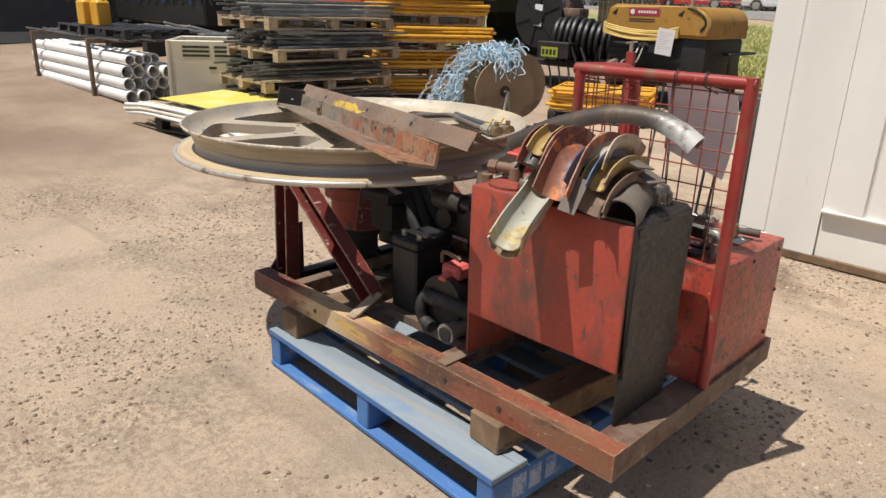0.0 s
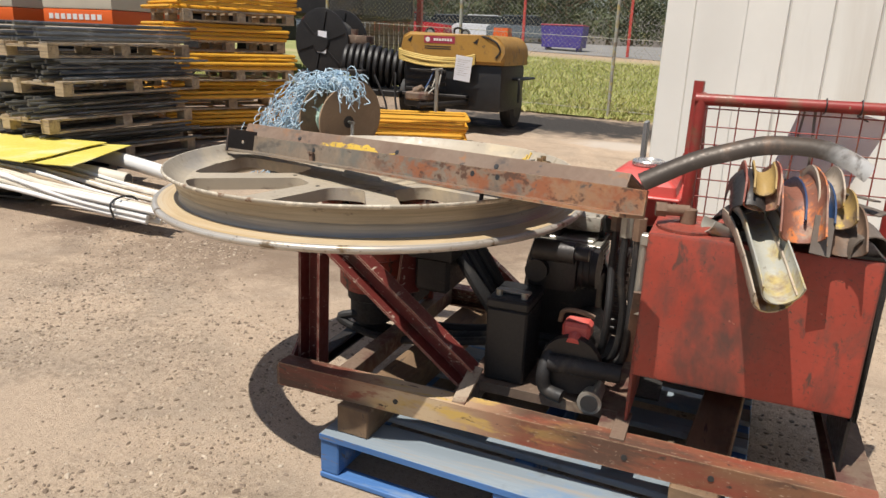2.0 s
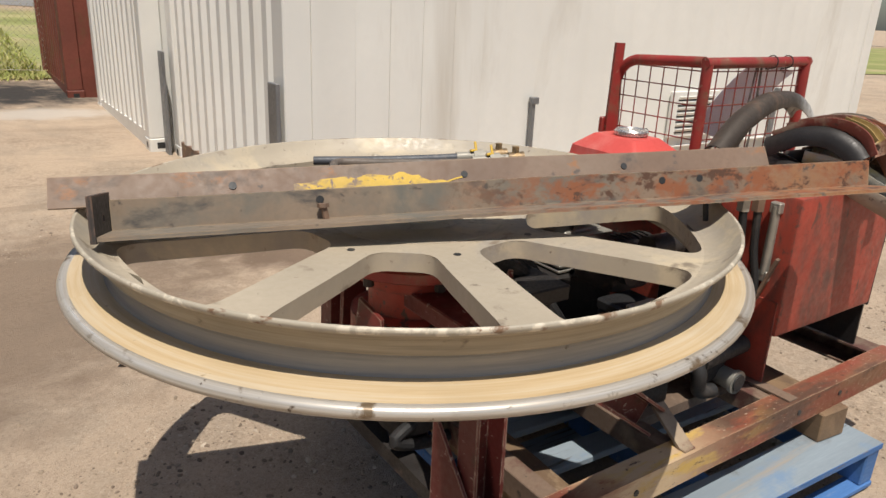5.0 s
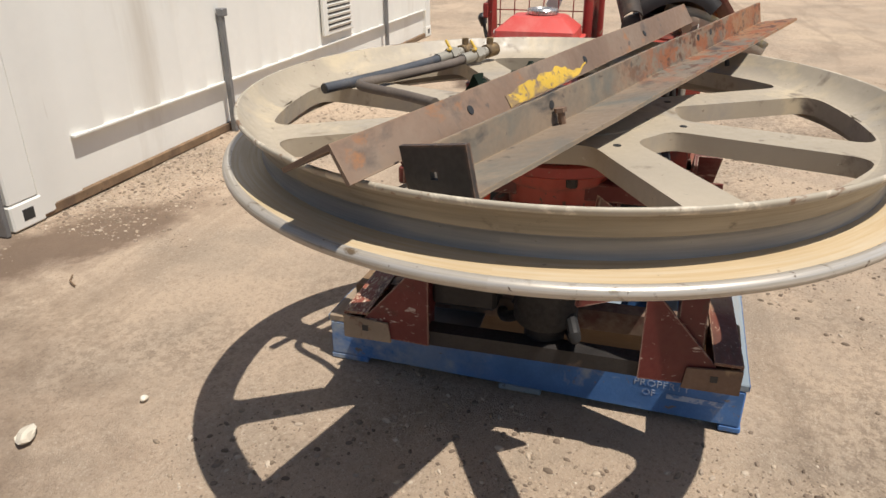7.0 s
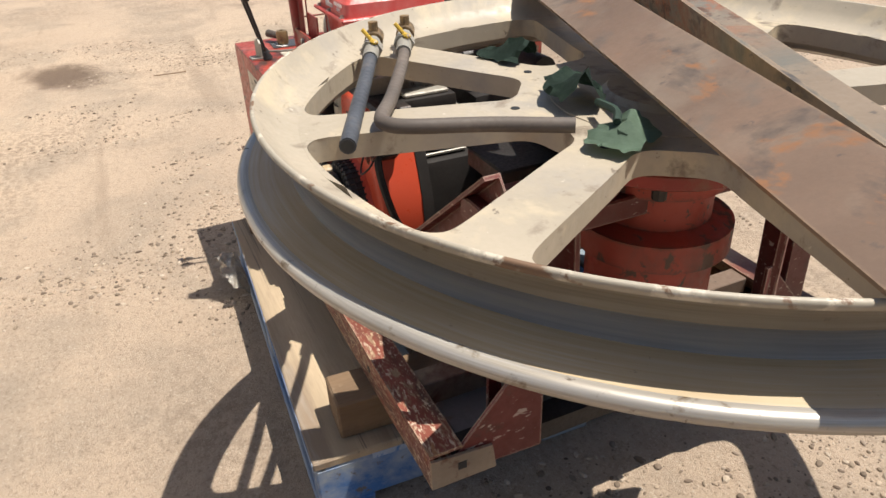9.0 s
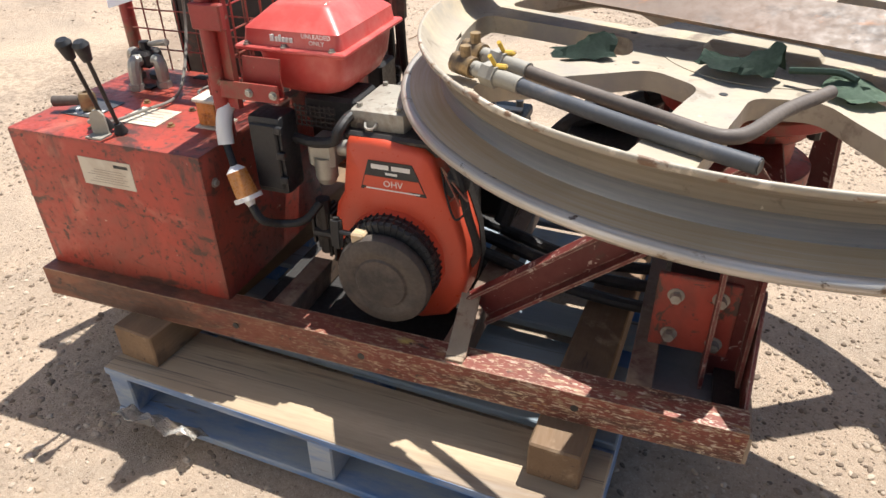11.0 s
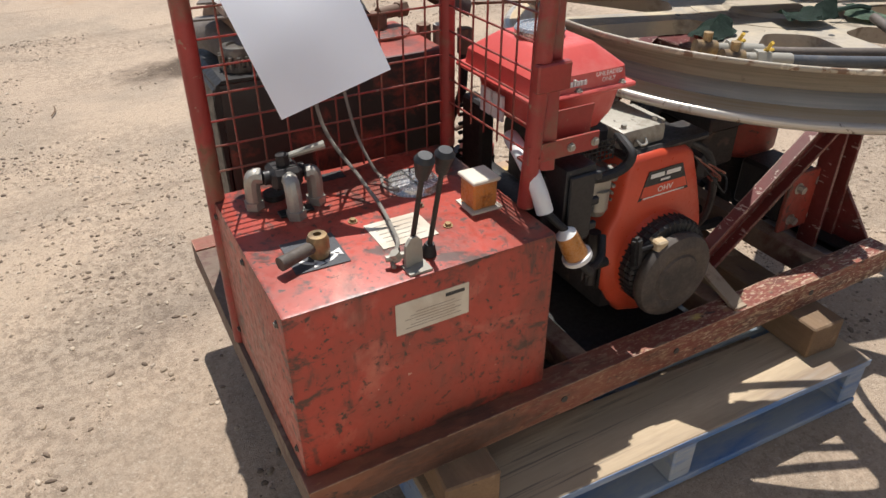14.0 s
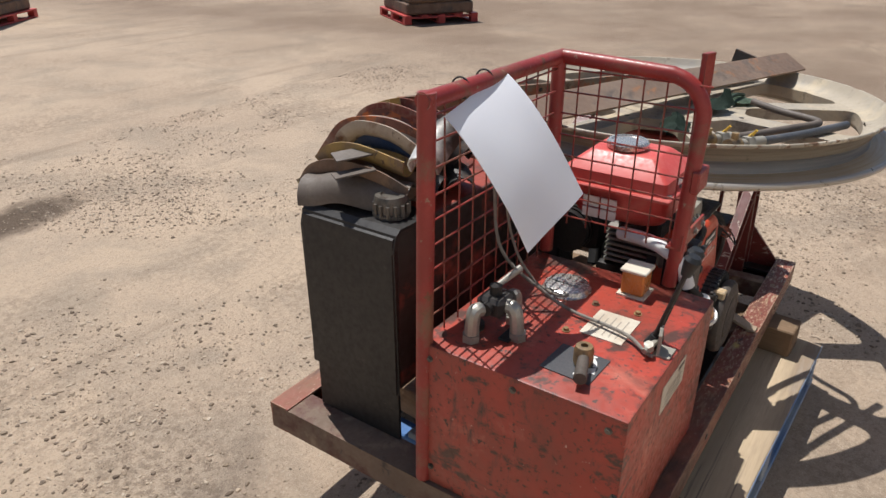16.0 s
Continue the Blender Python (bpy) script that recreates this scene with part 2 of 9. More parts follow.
M["red_rail"] = surf("red_rail", (0.20, 0.052, 0.032), 0.55, 0, 0.3, 4, [((0.22, 0.088, 0.046), 6, 0.36, 0.16, (0.5, 1, 1), ("X", -0.15, 0.6)), ((0.085, 0.042, 0.028), 7, 0.47, 0.14, (0.35, 1, 1.6)), ((0.30, 0.20, 0.12), 55, 0.55, 0.07, (0.4, 1.3, 1.8), ("X", 0.5, -0.3)), ((0.50, 0.38, 0.25), 140, 0.57, 0.06, (0.45, 1.2, 1.4), ("X", 0.45, -0.35)), ((0.50, 0.36, 0.10), 9, 0.62, 0.06, (0.4, 1, 1)), ((0.55, 0.44, 0.33), 110, 0.57, 0.05, (0.4, 1.2, 1.4), ("X", 0.1, -0.6)), ((0.055, 0.032, 0.024), 40, 0.62, 0.05, (0.5, 1, 1)), ((0.30, 0.15, 0.07), 30, 0.64, 0.05, (0.5, 1, 1))], 0.45, 90, edge=((0.42, 0.31, 0.21), 0.007))
M["red_box"] = surf("red_box", (0.40, 0.056, 0.034), 0.42, 0, 0.16, 5, [((0.25, 0.060, 0.040), 3.5, 0.40, 0.22), ((0.50, 0.16, 0.11), 5, 0.56, 0.14), ((0.13, 0.05, 0.035), 7, 0.53, 0.20, (1, 1, 0.4)), ((0.10, 0.045, 0.035), 30, 0.56, 0.14, (1, 1, 0.3)), ((0.08, 0.04, 0.03), 70, 0.585, 0.06), ((0.09, 0.04, 0.03), 14, 0.57, 0.06, (0.6, 0.6, 1.4)), ((0.56, 0.34, 0.27), 60, 0.69, 0.02)], 0.14, 45, edge=((0.055, 0.035, 0.028), 0.018))
M["red_tank"] = surf("red_tank", (0.37, 0.058, 0.036), 0.5, 0, 0.2, 4, [((0.25, 0.06, 0.04), 3.5, 0.48, 0.2), ((0.11, 0.05, 0.04), 3.2, 0.57, 0.10, (1, 1, 0.35)), ((0.16, 0.06, 0.045), 9, 0.56, 0.12, (1, 1, 0.5)), ((0.12, 0.05, 0.038), 16, 0.60, 0.06, (1, 1, 0.5)), ((0.16, 0.05, 0.036), 120, 0.60, 0.05), ((0.09, 0.05, 0.04), 38, 0.66, 0.05, (0.6, 1, 1.2)), ((0.08, 0.045, 0.035), 70, 0.66, 0.03), ((0.46, 0.19, 0.13), 30, 0.70, 0.03), ((0.024, 0.019, 0.017), 5, 0.12, 0.1, (1, 1, 1), ("X", 0.728, 0.736)), ((0.026, 0.020, 0.017), 6, 0.30, 0.15, (1, 1, 1), ("Y", -0.122, -0.114))], 0.15, 45, edge=((0.08, 0.05, 0.04), 0.016))
M["red_plate"] = surf("red_plate", (0.37, 0.058, 0.036), 0.5, 0, 0.2, 4, [((0.25, 0.06, 0.04), 3.5, 0.48, 0.2), ((0.14, 0.055, 0.042), 3.0, 0.58, 0.14, (1, 1, 0.6)), ((0.10, 0.055, 0.04), 20, 0.58, 0.04, (1, 1, 0.6)), ((0.075, 0.05, 0.04), 38, 0.62, 0.04, (0.6, 1, 1.6)), ((0.08, 0.045, 0.035), 70, 0.66, 0.03), ((0.46, 0.19, 0.13), 30, 0.70, 0.03)], 0.15, 45, edge=((0.08, 0.05, 0.04), 0.016))
M["red_cage"] = surf("red_cage", (0.30, 0.035, 0.028), 0.42, 0, 0.2, 8, [((0.20, 0.10, 0.06), 7, 0.52, 0.14), ((0.30, 0.20, 0.13), 40, 0.64, 0.05), (RUST, 18, 0.64, 0.06)], 0.2, 90, edge=((0.16, 0.08, 0.05), 0.006))
M["red_plastic"] = surf("red_plastic", (0.60, 0.085, 0.070), 0.42, 0, 0.08, 6, [((0.66, 0.24, 0.20), 5, 0.50, 0.3), ((0.30, 0.09, 0.07), 30, 0.70, 0.04)], 0.08, 120)
M["orange_cowl"] = surf("orange_cowl", (0.60, 0.078, 0.034), 0.38, 0, 0.10, 6, [((0.10, 0.05, 0.03), 22, 0.70, 0.04), ((0.45, 0.08, 0.03), 5, 0.55, 0.2)], 0.08, 80)
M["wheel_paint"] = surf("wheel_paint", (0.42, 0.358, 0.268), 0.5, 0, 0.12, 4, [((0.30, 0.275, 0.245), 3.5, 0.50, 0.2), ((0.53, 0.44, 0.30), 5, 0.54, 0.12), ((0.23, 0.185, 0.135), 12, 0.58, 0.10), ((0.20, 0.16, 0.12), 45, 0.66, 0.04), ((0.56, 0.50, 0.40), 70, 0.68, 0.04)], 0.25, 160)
M["wheel_edge"] = surf("wheel_edge", (0.40, 0.35, 0.27), 0.5, 0, 0.10, 6, [((0.62, 0.55, 0.43), 14, 0.52, 0.06), ((0.20, 0.12, 0.07), 22, 0.57, 0.05)], 0.25, 160)
def turned(name, cols, rough, metal, chips, fine=70.0):
    """A turned surface: fine rings of wear round the wheel's axis, and chips."""
    m, nt, p = nodes_of(name)
    tc = nt.nodes.new("ShaderNodeTexCoord")
    sp = nt.nodes.new("ShaderNodeSeparateXYZ")
    link(nt, tc.outputs["Object"], sp.inputs[0])
    def calc(op, a, b):
        n = nt.nodes.new("ShaderNodeMath")
        n.operation = op
        for i, v in enumerate((a, b)):
            if isinstance(v, (int, float)):
                n.inputs[i].default_value = v
            else:
                link(nt, v, n.inputs[i])
        return n.outputs[0]
    r = calc("SQRT", calc("ADD", calc("MULTIPLY", sp.outputs["X"], sp.outputs["X"]), calc("MULTIPLY", sp.outputs["Y"], sp.outputs["Y"])), 0)
    cb = nt.nodes.new("ShaderNodeCombineXYZ")
    link(nt, calc("MULTIPLY", r, fine), cb.inputs[0])
    link(nt, calc("MULTIPLY", calc("ARCTAN2", sp.outputs["Y"], sp.outputs["X"]), 1.3), cb.inputs[1])
    link(nt, calc("MULTIPLY", sp.outputs["Z"], fine), cb.inputs[2])
    rings = nt.nodes.new("ShaderNodeTexNoise")
    rings.inputs["Scale"].default_value = 1.6
    rings.inputs["Detail"].default_value = 6
    rings.inputs["Roughness"].default_value = 0.65
    link(nt, cb.outputs[0], rings.inputs["Vector"])
    c = ramp(nt, rings.outputs[0], [(0.30, cols[0]), (0.5, cols[1]), (0.70, cols[2])])
    slow = noise_node(nt, 4, 4, 0.6)
    c = mix(nt, ramp(nt, slow, [(0.45, (0, 0, 0)), (0.70, (0.6, 0.6, 0.6))]), c, shade(cols[1], 0.8))
    for pc, ps, th, soft in chips:
        c = mix(nt, ramp(nt, noise_node(nt, ps, 6, 0.65, dist=0.3), [(th, (0, 0, 0)), (th + soft, (1, 1, 1))]), c, pc)
    link(nt, c, p.inputs["Base Color"])
    link(nt, ramp(nt, rings.outputs[0], [(0.3, (rough + 0.14,) * 3), (0.7, (rough - 0.06,) * 3)]), p.inputs["Roughness"])
    p.inputs["Metallic"].default_value = metal
    bump(nt, p, rings.outputs[0], 0.12, 0.001)
    return m


M["wheel_groove"] = turned("wheel_groove", ((0.20, 0.20, 0.205), (0.27, 0.265, 0.26), (0.34, 0.32, 0.285)), 0.34, 0.25, [((0.10, 0.09, 0.08), 40, 0.68, 0.04)])
M["wheel_tan"] = turned("wheel_tan", ((0.46, 0.325, 0.17), (0.54, 0.415, 0.255), (0.58, 0.495, 0.365)), 0.38, 0.0, [((0.34, 0.26, 0.17), 50, 0.68, 0.05)])
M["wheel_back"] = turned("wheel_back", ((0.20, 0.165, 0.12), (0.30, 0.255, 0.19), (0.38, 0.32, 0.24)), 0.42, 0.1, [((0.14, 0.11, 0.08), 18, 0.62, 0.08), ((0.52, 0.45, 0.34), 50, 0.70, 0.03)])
M["wheel_lip"] = turned("wheel_lip", ((0.36, 0.31, 0.24), (0.52, 0.475, 0.41), (0.66, 0.63, 0.58)), 0.32, 0.4, [((0.20, 0.145, 0.09), 16, 0.58, 0.08), ((0.12, 0.085, 0.06), 45, 0.64, 0.05)], 120)
M["angle_steel"] = surf("angle_steel", (0.195, 0.128, 0.088), 0.6, 0.0, 0.2, 4, [((0.25, 0.19, 0.14), 2.6, 0.50, 0.2), ((0.14, 0.12, 0.10), 3.5, 0.62, 0.12), ((0.095, 0.075, 0.062), 8, 0.57, 0.12, (0.6, 1, 1)), ((0.29, 0.14, 0.065), 9, 0.60, 0.06, (0.6, 1, 1)), ((0.11, 0.085, 0.07), 26, 0.64, 0.05)], 0.3, 90, edge=((0.32, 0.22, 0.14), 0.006))
M["angle_grey"] = surf("angle_grey", (0.225, 0.170, 0.120), 0.62, 0.0, 0.2, 4, [((0.155, 0.145, 0.12), 3.0, 0.50, 0.14), ((0.29, 0.22, 0.15), 3.2, 0.58, 0.12), ((0.33, 0.15, 0.06), 4, 0.40, 0.2, (1, 1, 1), ("X", 0.95, 1.4)), ((0.27, 0.10, 0.045), 24, 0.46, 0.12, (0.6, 1, 1), ("X", 0.55, 0.85)), ((0.10, 0.05, 0.03), 30, 0.55, 0.06, (0.6, 1, 1), ("X", 0.5, 0.85)), ((0.075, 0.068, 0.062), 7, 0.58, 0.10, (0.5, 1, 1)), ((0.10, 0.08, 0.065), 26, 0.62, 0.05)], 0.3, 90, edge=((0.34, 0.25, 0.16), 0.006))
M["yellow_paint"] = surf("yellow_paint", (0.62, 0.40, 0.05), 0.55, 0, 0.2, 12, [((0.20, 0.14, 0.10), 11, 0.50, 0.06, (0.6, 1, 1)), ((0.20, 0.14, 0.10), 45, 0.55, 0.05), ((0.45, 0.30, 0.08), 8, 0.5, 0.2)], 0.2, 90)
M["dark_steel"] = surf("dark_steel", (0.032, 0.028, 0.026), 0.5, 0.2, 0.4, 9, [((0.12, 0.08, 0.06), 11, 0.63, 0.1)], 0.3, 90)
M["black_paint"] = surf("black_paint", (0.016, 0.014, 0.013), 0.5, 0.0, 0.3, 5, [((0.13, 0.03, 0.02), 3, 0.66, 0.06), ((0.045, 0.035, 0.03), 16, 0.64, 0.1)], 0.2, 60)
M["rust_steel"] = surf("rust_steel", (0.185, 0.115, 0.075), 0.72, 0.05, 0.3, 7, [((0.10, 0.08, 0.065), 6, 0.53, 0.12), ((0.30, 0.21, 0.12), 12, 0.60, 0.1)], 0.4, 80)
M["galv"] = surf("galv", (0.39, 0.385, 0.33), 0.62, 0.12, 0.15, 7, [((0.46, 0.36, 0.13), 8, 0.50, 0.12), ((0.24, 0.17, 0.11), 9, 0.54, 0.12), ((0.10, 0.07, 0.05), 30, 0.64, 0.06), ((0.50, 0.50, 0.46), 12, 0.6, 0.1)], 0.2, 60)
M["alloy"] = surf("alloy", (0.40, 0.38, 0.33), 0.45, 0.55, 0.2, 10, [((0.20, 0.15, 0.11), 12, 0.6, 0.12)], 0.25, 70)
M["alloy_pale"] = surf("alloy_pale", (0.36, 0.335, 0.28), 0.55, 0.2, 0.18, 8, [((0.20, 0.16, 0.12), 9, 0.52, 0.12), ((0.08, 0.06, 0.05), 26, 0.60, 0.06)], 0.3, 70)
M["chrome"] = surf("chrome", (0.58, 0.56, 0.53), 0.24, 0.7, 0.08, 12, [((0.28, 0.24, 0.20), 8, 0.62, 0.15)], 0.12, 60)
M["dial_grey"] = surf("dial_grey", (0.065, 0.065, 0.07), 0.5, 0.1, 0.2, 12, [((0.14, 0.125, 0.11), 16, 0.58, 0.1)], 0.1, 60)
M["dull_cap"] = surf("dull_cap", (0.16, 0.145, 0.125), 0.38, 0.5, 0.2, 12, [((0.07, 0.06, 0.05), 14, 0.5, 0.12)], 0.15, 60)
M["brass"] = surf("brass", (0.33, 0.225, 0.11), 0.5, 0.55, 0.25, 12, [((0.14, 0.10, 0.065), 16, 0.52, 0.12)], 0.15, 80)
M["dusty_steel"] = surf("dusty_steel", (0.17, 0.115, 0.08), 0.75, 0, 0.25, 6, [((0.10, 0.04, 0.03), 7, 0.52, 0.12), ((0.26, 0.19, 0.13), 9, 0.54, 0.12), ((0.05, 0.04, 0.033), 16, 0.62, 0.08)], 0.35, 80)
M["rubber"] = surf("rubber", (0.017, 0.016, 0.016), 0.62, 0, 0.3, 9, [((0.075, 0.062, 0.05), 9, 0.54, 0.18)], 0.3, 120)
M["hose"] = surf("hose", (0.07, 0.075, 0.085), 0.55, 0, 0.25, 9, [((0.20, 0.17, 0.14), 9, 0.58, 0.2)], 0.25, 120)
M["hose_brown"] = surf("hose_brown", (0.13, 0.105, 0.085), 0.6, 0, 0.25, 9, [((0.22, 0.18, 0.14), 9, 0.58, 0.2)], 0.25, 120)
M["black_plastic"] = surf("black_plastic", (0.017, 0.017, 0.018), 0.48, 0, 0.25, 9, [((0.06, 0.053, 0.046), 14, 0.64, 0.1)], 0.15, 150)
M["dusty_black"] = surf("dusty_black", (0.085, 0.068, 0.055), 0.7, 0, 0.3, 10, [((0.035, 0.03, 0.028), 6, 0.52, 0.15)], 0.25, 130)
M["white_plastic"] = surf("white_plastic", (0.76, 0.75, 0.72), 0.45, 0, 0.06, 5, [((0.50, 0.44, 0.36), 5, 0.64, 0.15)], 0.08, 60)
M["paper"] = surf("paper", (0.93, 0.935, 0.97), 0.45, 0, 0.02, 4, (), 0.05, 20)
pnt = M["paper"].node_tree
tl = pnt.nodes.new("ShaderNodeBsdfTranslucent")
tl.inputs["Color"].default_value = (0.86, 0.86, 0.95, 1)
mxs = pnt.nodes.new("ShaderNodeMixShader")
mxs.inputs["Fac"].default_value = 0.12
link(pnt, pnt.nodes["Principled BSDF"].outputs[0], mxs.inputs[1])
link(pnt, tl.outputs[0], mxs.inputs[2])
link(pnt, mxs.outputs[0], pnt.nodes["Material Output"].inputs["Surface"])
M["label"] = surf("label", (0.64, 0.58, 0.47), 0.5, 0, 0.08, 8, [((0.50, 0.42, 0.32), 7, 0.52, 0.15), ((0.32, 0.25, 0.18), 30, 0.66, 0.05)], 0.05, 60)
M["stencil"] = surf("stencil", (0.36, 0.43, 0.55), 0.6, 0, 0.15, 20, [((0.10, 0.20, 0.42), 40, 0.50, 0.08)], 0.2, 80)
M["faint_ink"] = surf("faint_ink", (0.36, 0.31, 0.25), 0.5, 0, 0.1, 8, (), 0)
M["oily_shade_black"] = surf("oily_shade_black", (0.022, 0.019, 0.017), 0.75, 0, 0.3, 6, [((0.035, 0.028, 0.024), 7, 0.56, 0.15)], 0.3, 60)
M["ink"] = surf("ink", (0.03, 0.03, 0.03), 0.5, 0, 0.1, 8, (), 0)
M["white_ink"] = surf("white_ink", (0.72, 0.70, 0.66), 0.5, 0, 0.06, 12, (), 0)
M["amber"] = surf("amber", (0.50, 0.21, 0.055), 0.3, 0, 0.35, 16, [((0.20, 0.07, 0.02), 18, 0.57, 0.1), ((0.60, 0.42, 0.24), 22, 0.60, 0.1)], 0.06, 60)
M["blue_wood"] = surf("blue_wood", (0.070, 0.185, 0.44), 0.65, 0, 0.2, 6, [((0.33, 0.37, 0.41), 6, 0.36, 0.2, (0.3, 1.5, 1.5), ("Y", 0.05, 0.55)), ((0.27, 0.33, 0.41), 7, 0.56, 0.14, (0.3, 1.5, 1.5)), ((0.16, 0.14, 0.12), 14, 0.62, 0.06, (0.3, 2, 2))], 0.4, 40, 0.002, stretch=(0.3, 2, 2), random=0.25)
M["faded_wood"] = surf("faded_wood", (0.225, 0.27, 0.305), 0.8, 0, 0.15, 5, [((0.17, 0.25, 0.36), 5, 0.58, 0.12), ((0.31, 0.275, 0.23), 6, 0.58, 0.12, (0.15, 2, 2)), ((0.12, 0.11, 0.10), 3, 0.60, 0.12), ((0.10, 0.09, 0.08), 16, 0.62, 0.05, (0.1, 2.4, 2.4))], 0.45, 34, 0.002, stretch=(0.2, 2.2, 2.2))
M["bare_wood"] = surf("bare_wood", (0.43, 0.33, 0.215), 0.8, 0, 0.2, 6, [((0.27, 0.20, 0.135), 5, 0.48, 0.12, (0.12, 2.4, 2.4)), ((0.36, 0.33, 0.29), 3, 0.54, 0.15, (0.3, 2, 2)), ((0.20, 0.155, 0.11), 16, 0.58, 0.05, (0.06, 2.6, 2.6)), ((0.12, 0.09, 0.07), 10, 0.69, 0.03, (0.5, 2, 2))], 0.45, 34, 0.002, stretch=(0.25, 2.4, 2.4))
M["timber"] = surf("timber", (0.22, 0.14, 0.078), 0.8, 0, 0.22, 7, [((0.12, 0.075, 0.046), 5, 0.50, 0.15), ((0.33, 0.24, 0.15), 9, 0.62, 0.12), ((0.07, 0.048, 0.035), 14, 0.62, 0.05, (3, 0.4, 3))], 0.5, 40, 0.002, stretch=(2.2, 0.25, 2.2), random=0.25)
M["green_strap"] = surf("green_strap", (0.022, 0.046, 0.030), 0.85, 0, 0.3, 12, [((0.07, 0.085, 0.06), 9, 0.6, 0.15)], 0.4, 220)
M["rope"] = surf("rope", (0.22, 0.20, 0.17), 0.85, 0, 0.25, 40, (), 0.5, 300)
M["white_steel"] = surf("white_steel", (0.77, 0.755, 0.70), 0.5, 0, 0.05, 1.2, [((0.58, 0.54, 0.47), 1.6, 0.58, 0.2, (1, 1, 0.2)), ((0.42, 0.36, 0.28), 2.6, 0.70, 0.08, (2, 2, 0.25)), ((0.30, 0.15, 0.08), 12, 0.75, 0.04)], 0.15, 12)
M["grey_steel"] = surf("grey_steel", (0.22, 0.22, 0.22), 0.5, 0.4, 0.2, 4, [(RUST, 6, 0.62, 0.1)], 0.2, 40)
M["rust_container"] = surf("rust_container", (0.20, 0.055, 0.035), 0.6, 0, 0.25, 2, [(RUST, 3, 0.55, 0.1)], 0.2, 30)
M["red_paint"] = surf("red_paint", (0.50, 0.06, 0.05), 0.5, 0, 0.2, 5, [(RUST, 9, 0.64, 0.06)], 0.2, 60)
M["chip_red"] = surf("chip_red", (0.27, 0.075, 0.05), 0.6, 0, 0.2, 8, [((0.40, 0.28, 0.19), 9, 0.47, 0.12), ((0.19, 0.08, 0.045), 7, 0.54, 0.1), ((0.66, 0.40, 0.05), 6, 0.66, 0.03), ((0.13, 0.07, 0.05), 22, 0.62, 0.05)], 0.35, 70)
M["chip_grey"] = surf("chip_grey", (0.42, 0.35, 0.27), 0.6, 0.1, 0.2, 6, [((0.50, 0.34, 0.06), 5, 0.60, 0.05), (RUST, 7, 0.54, 0.1), ((0.11, 0.08, 0.06), 20, 0.62, 0.05)], 0.35, 70)
M["blue_steel"] = surf("blue_steel", (0.022, 0.052, 0.13), 0.45, 0, 0.2, 6, [(RUST, 9, 0.62, 0.08)], 0.2, 60)

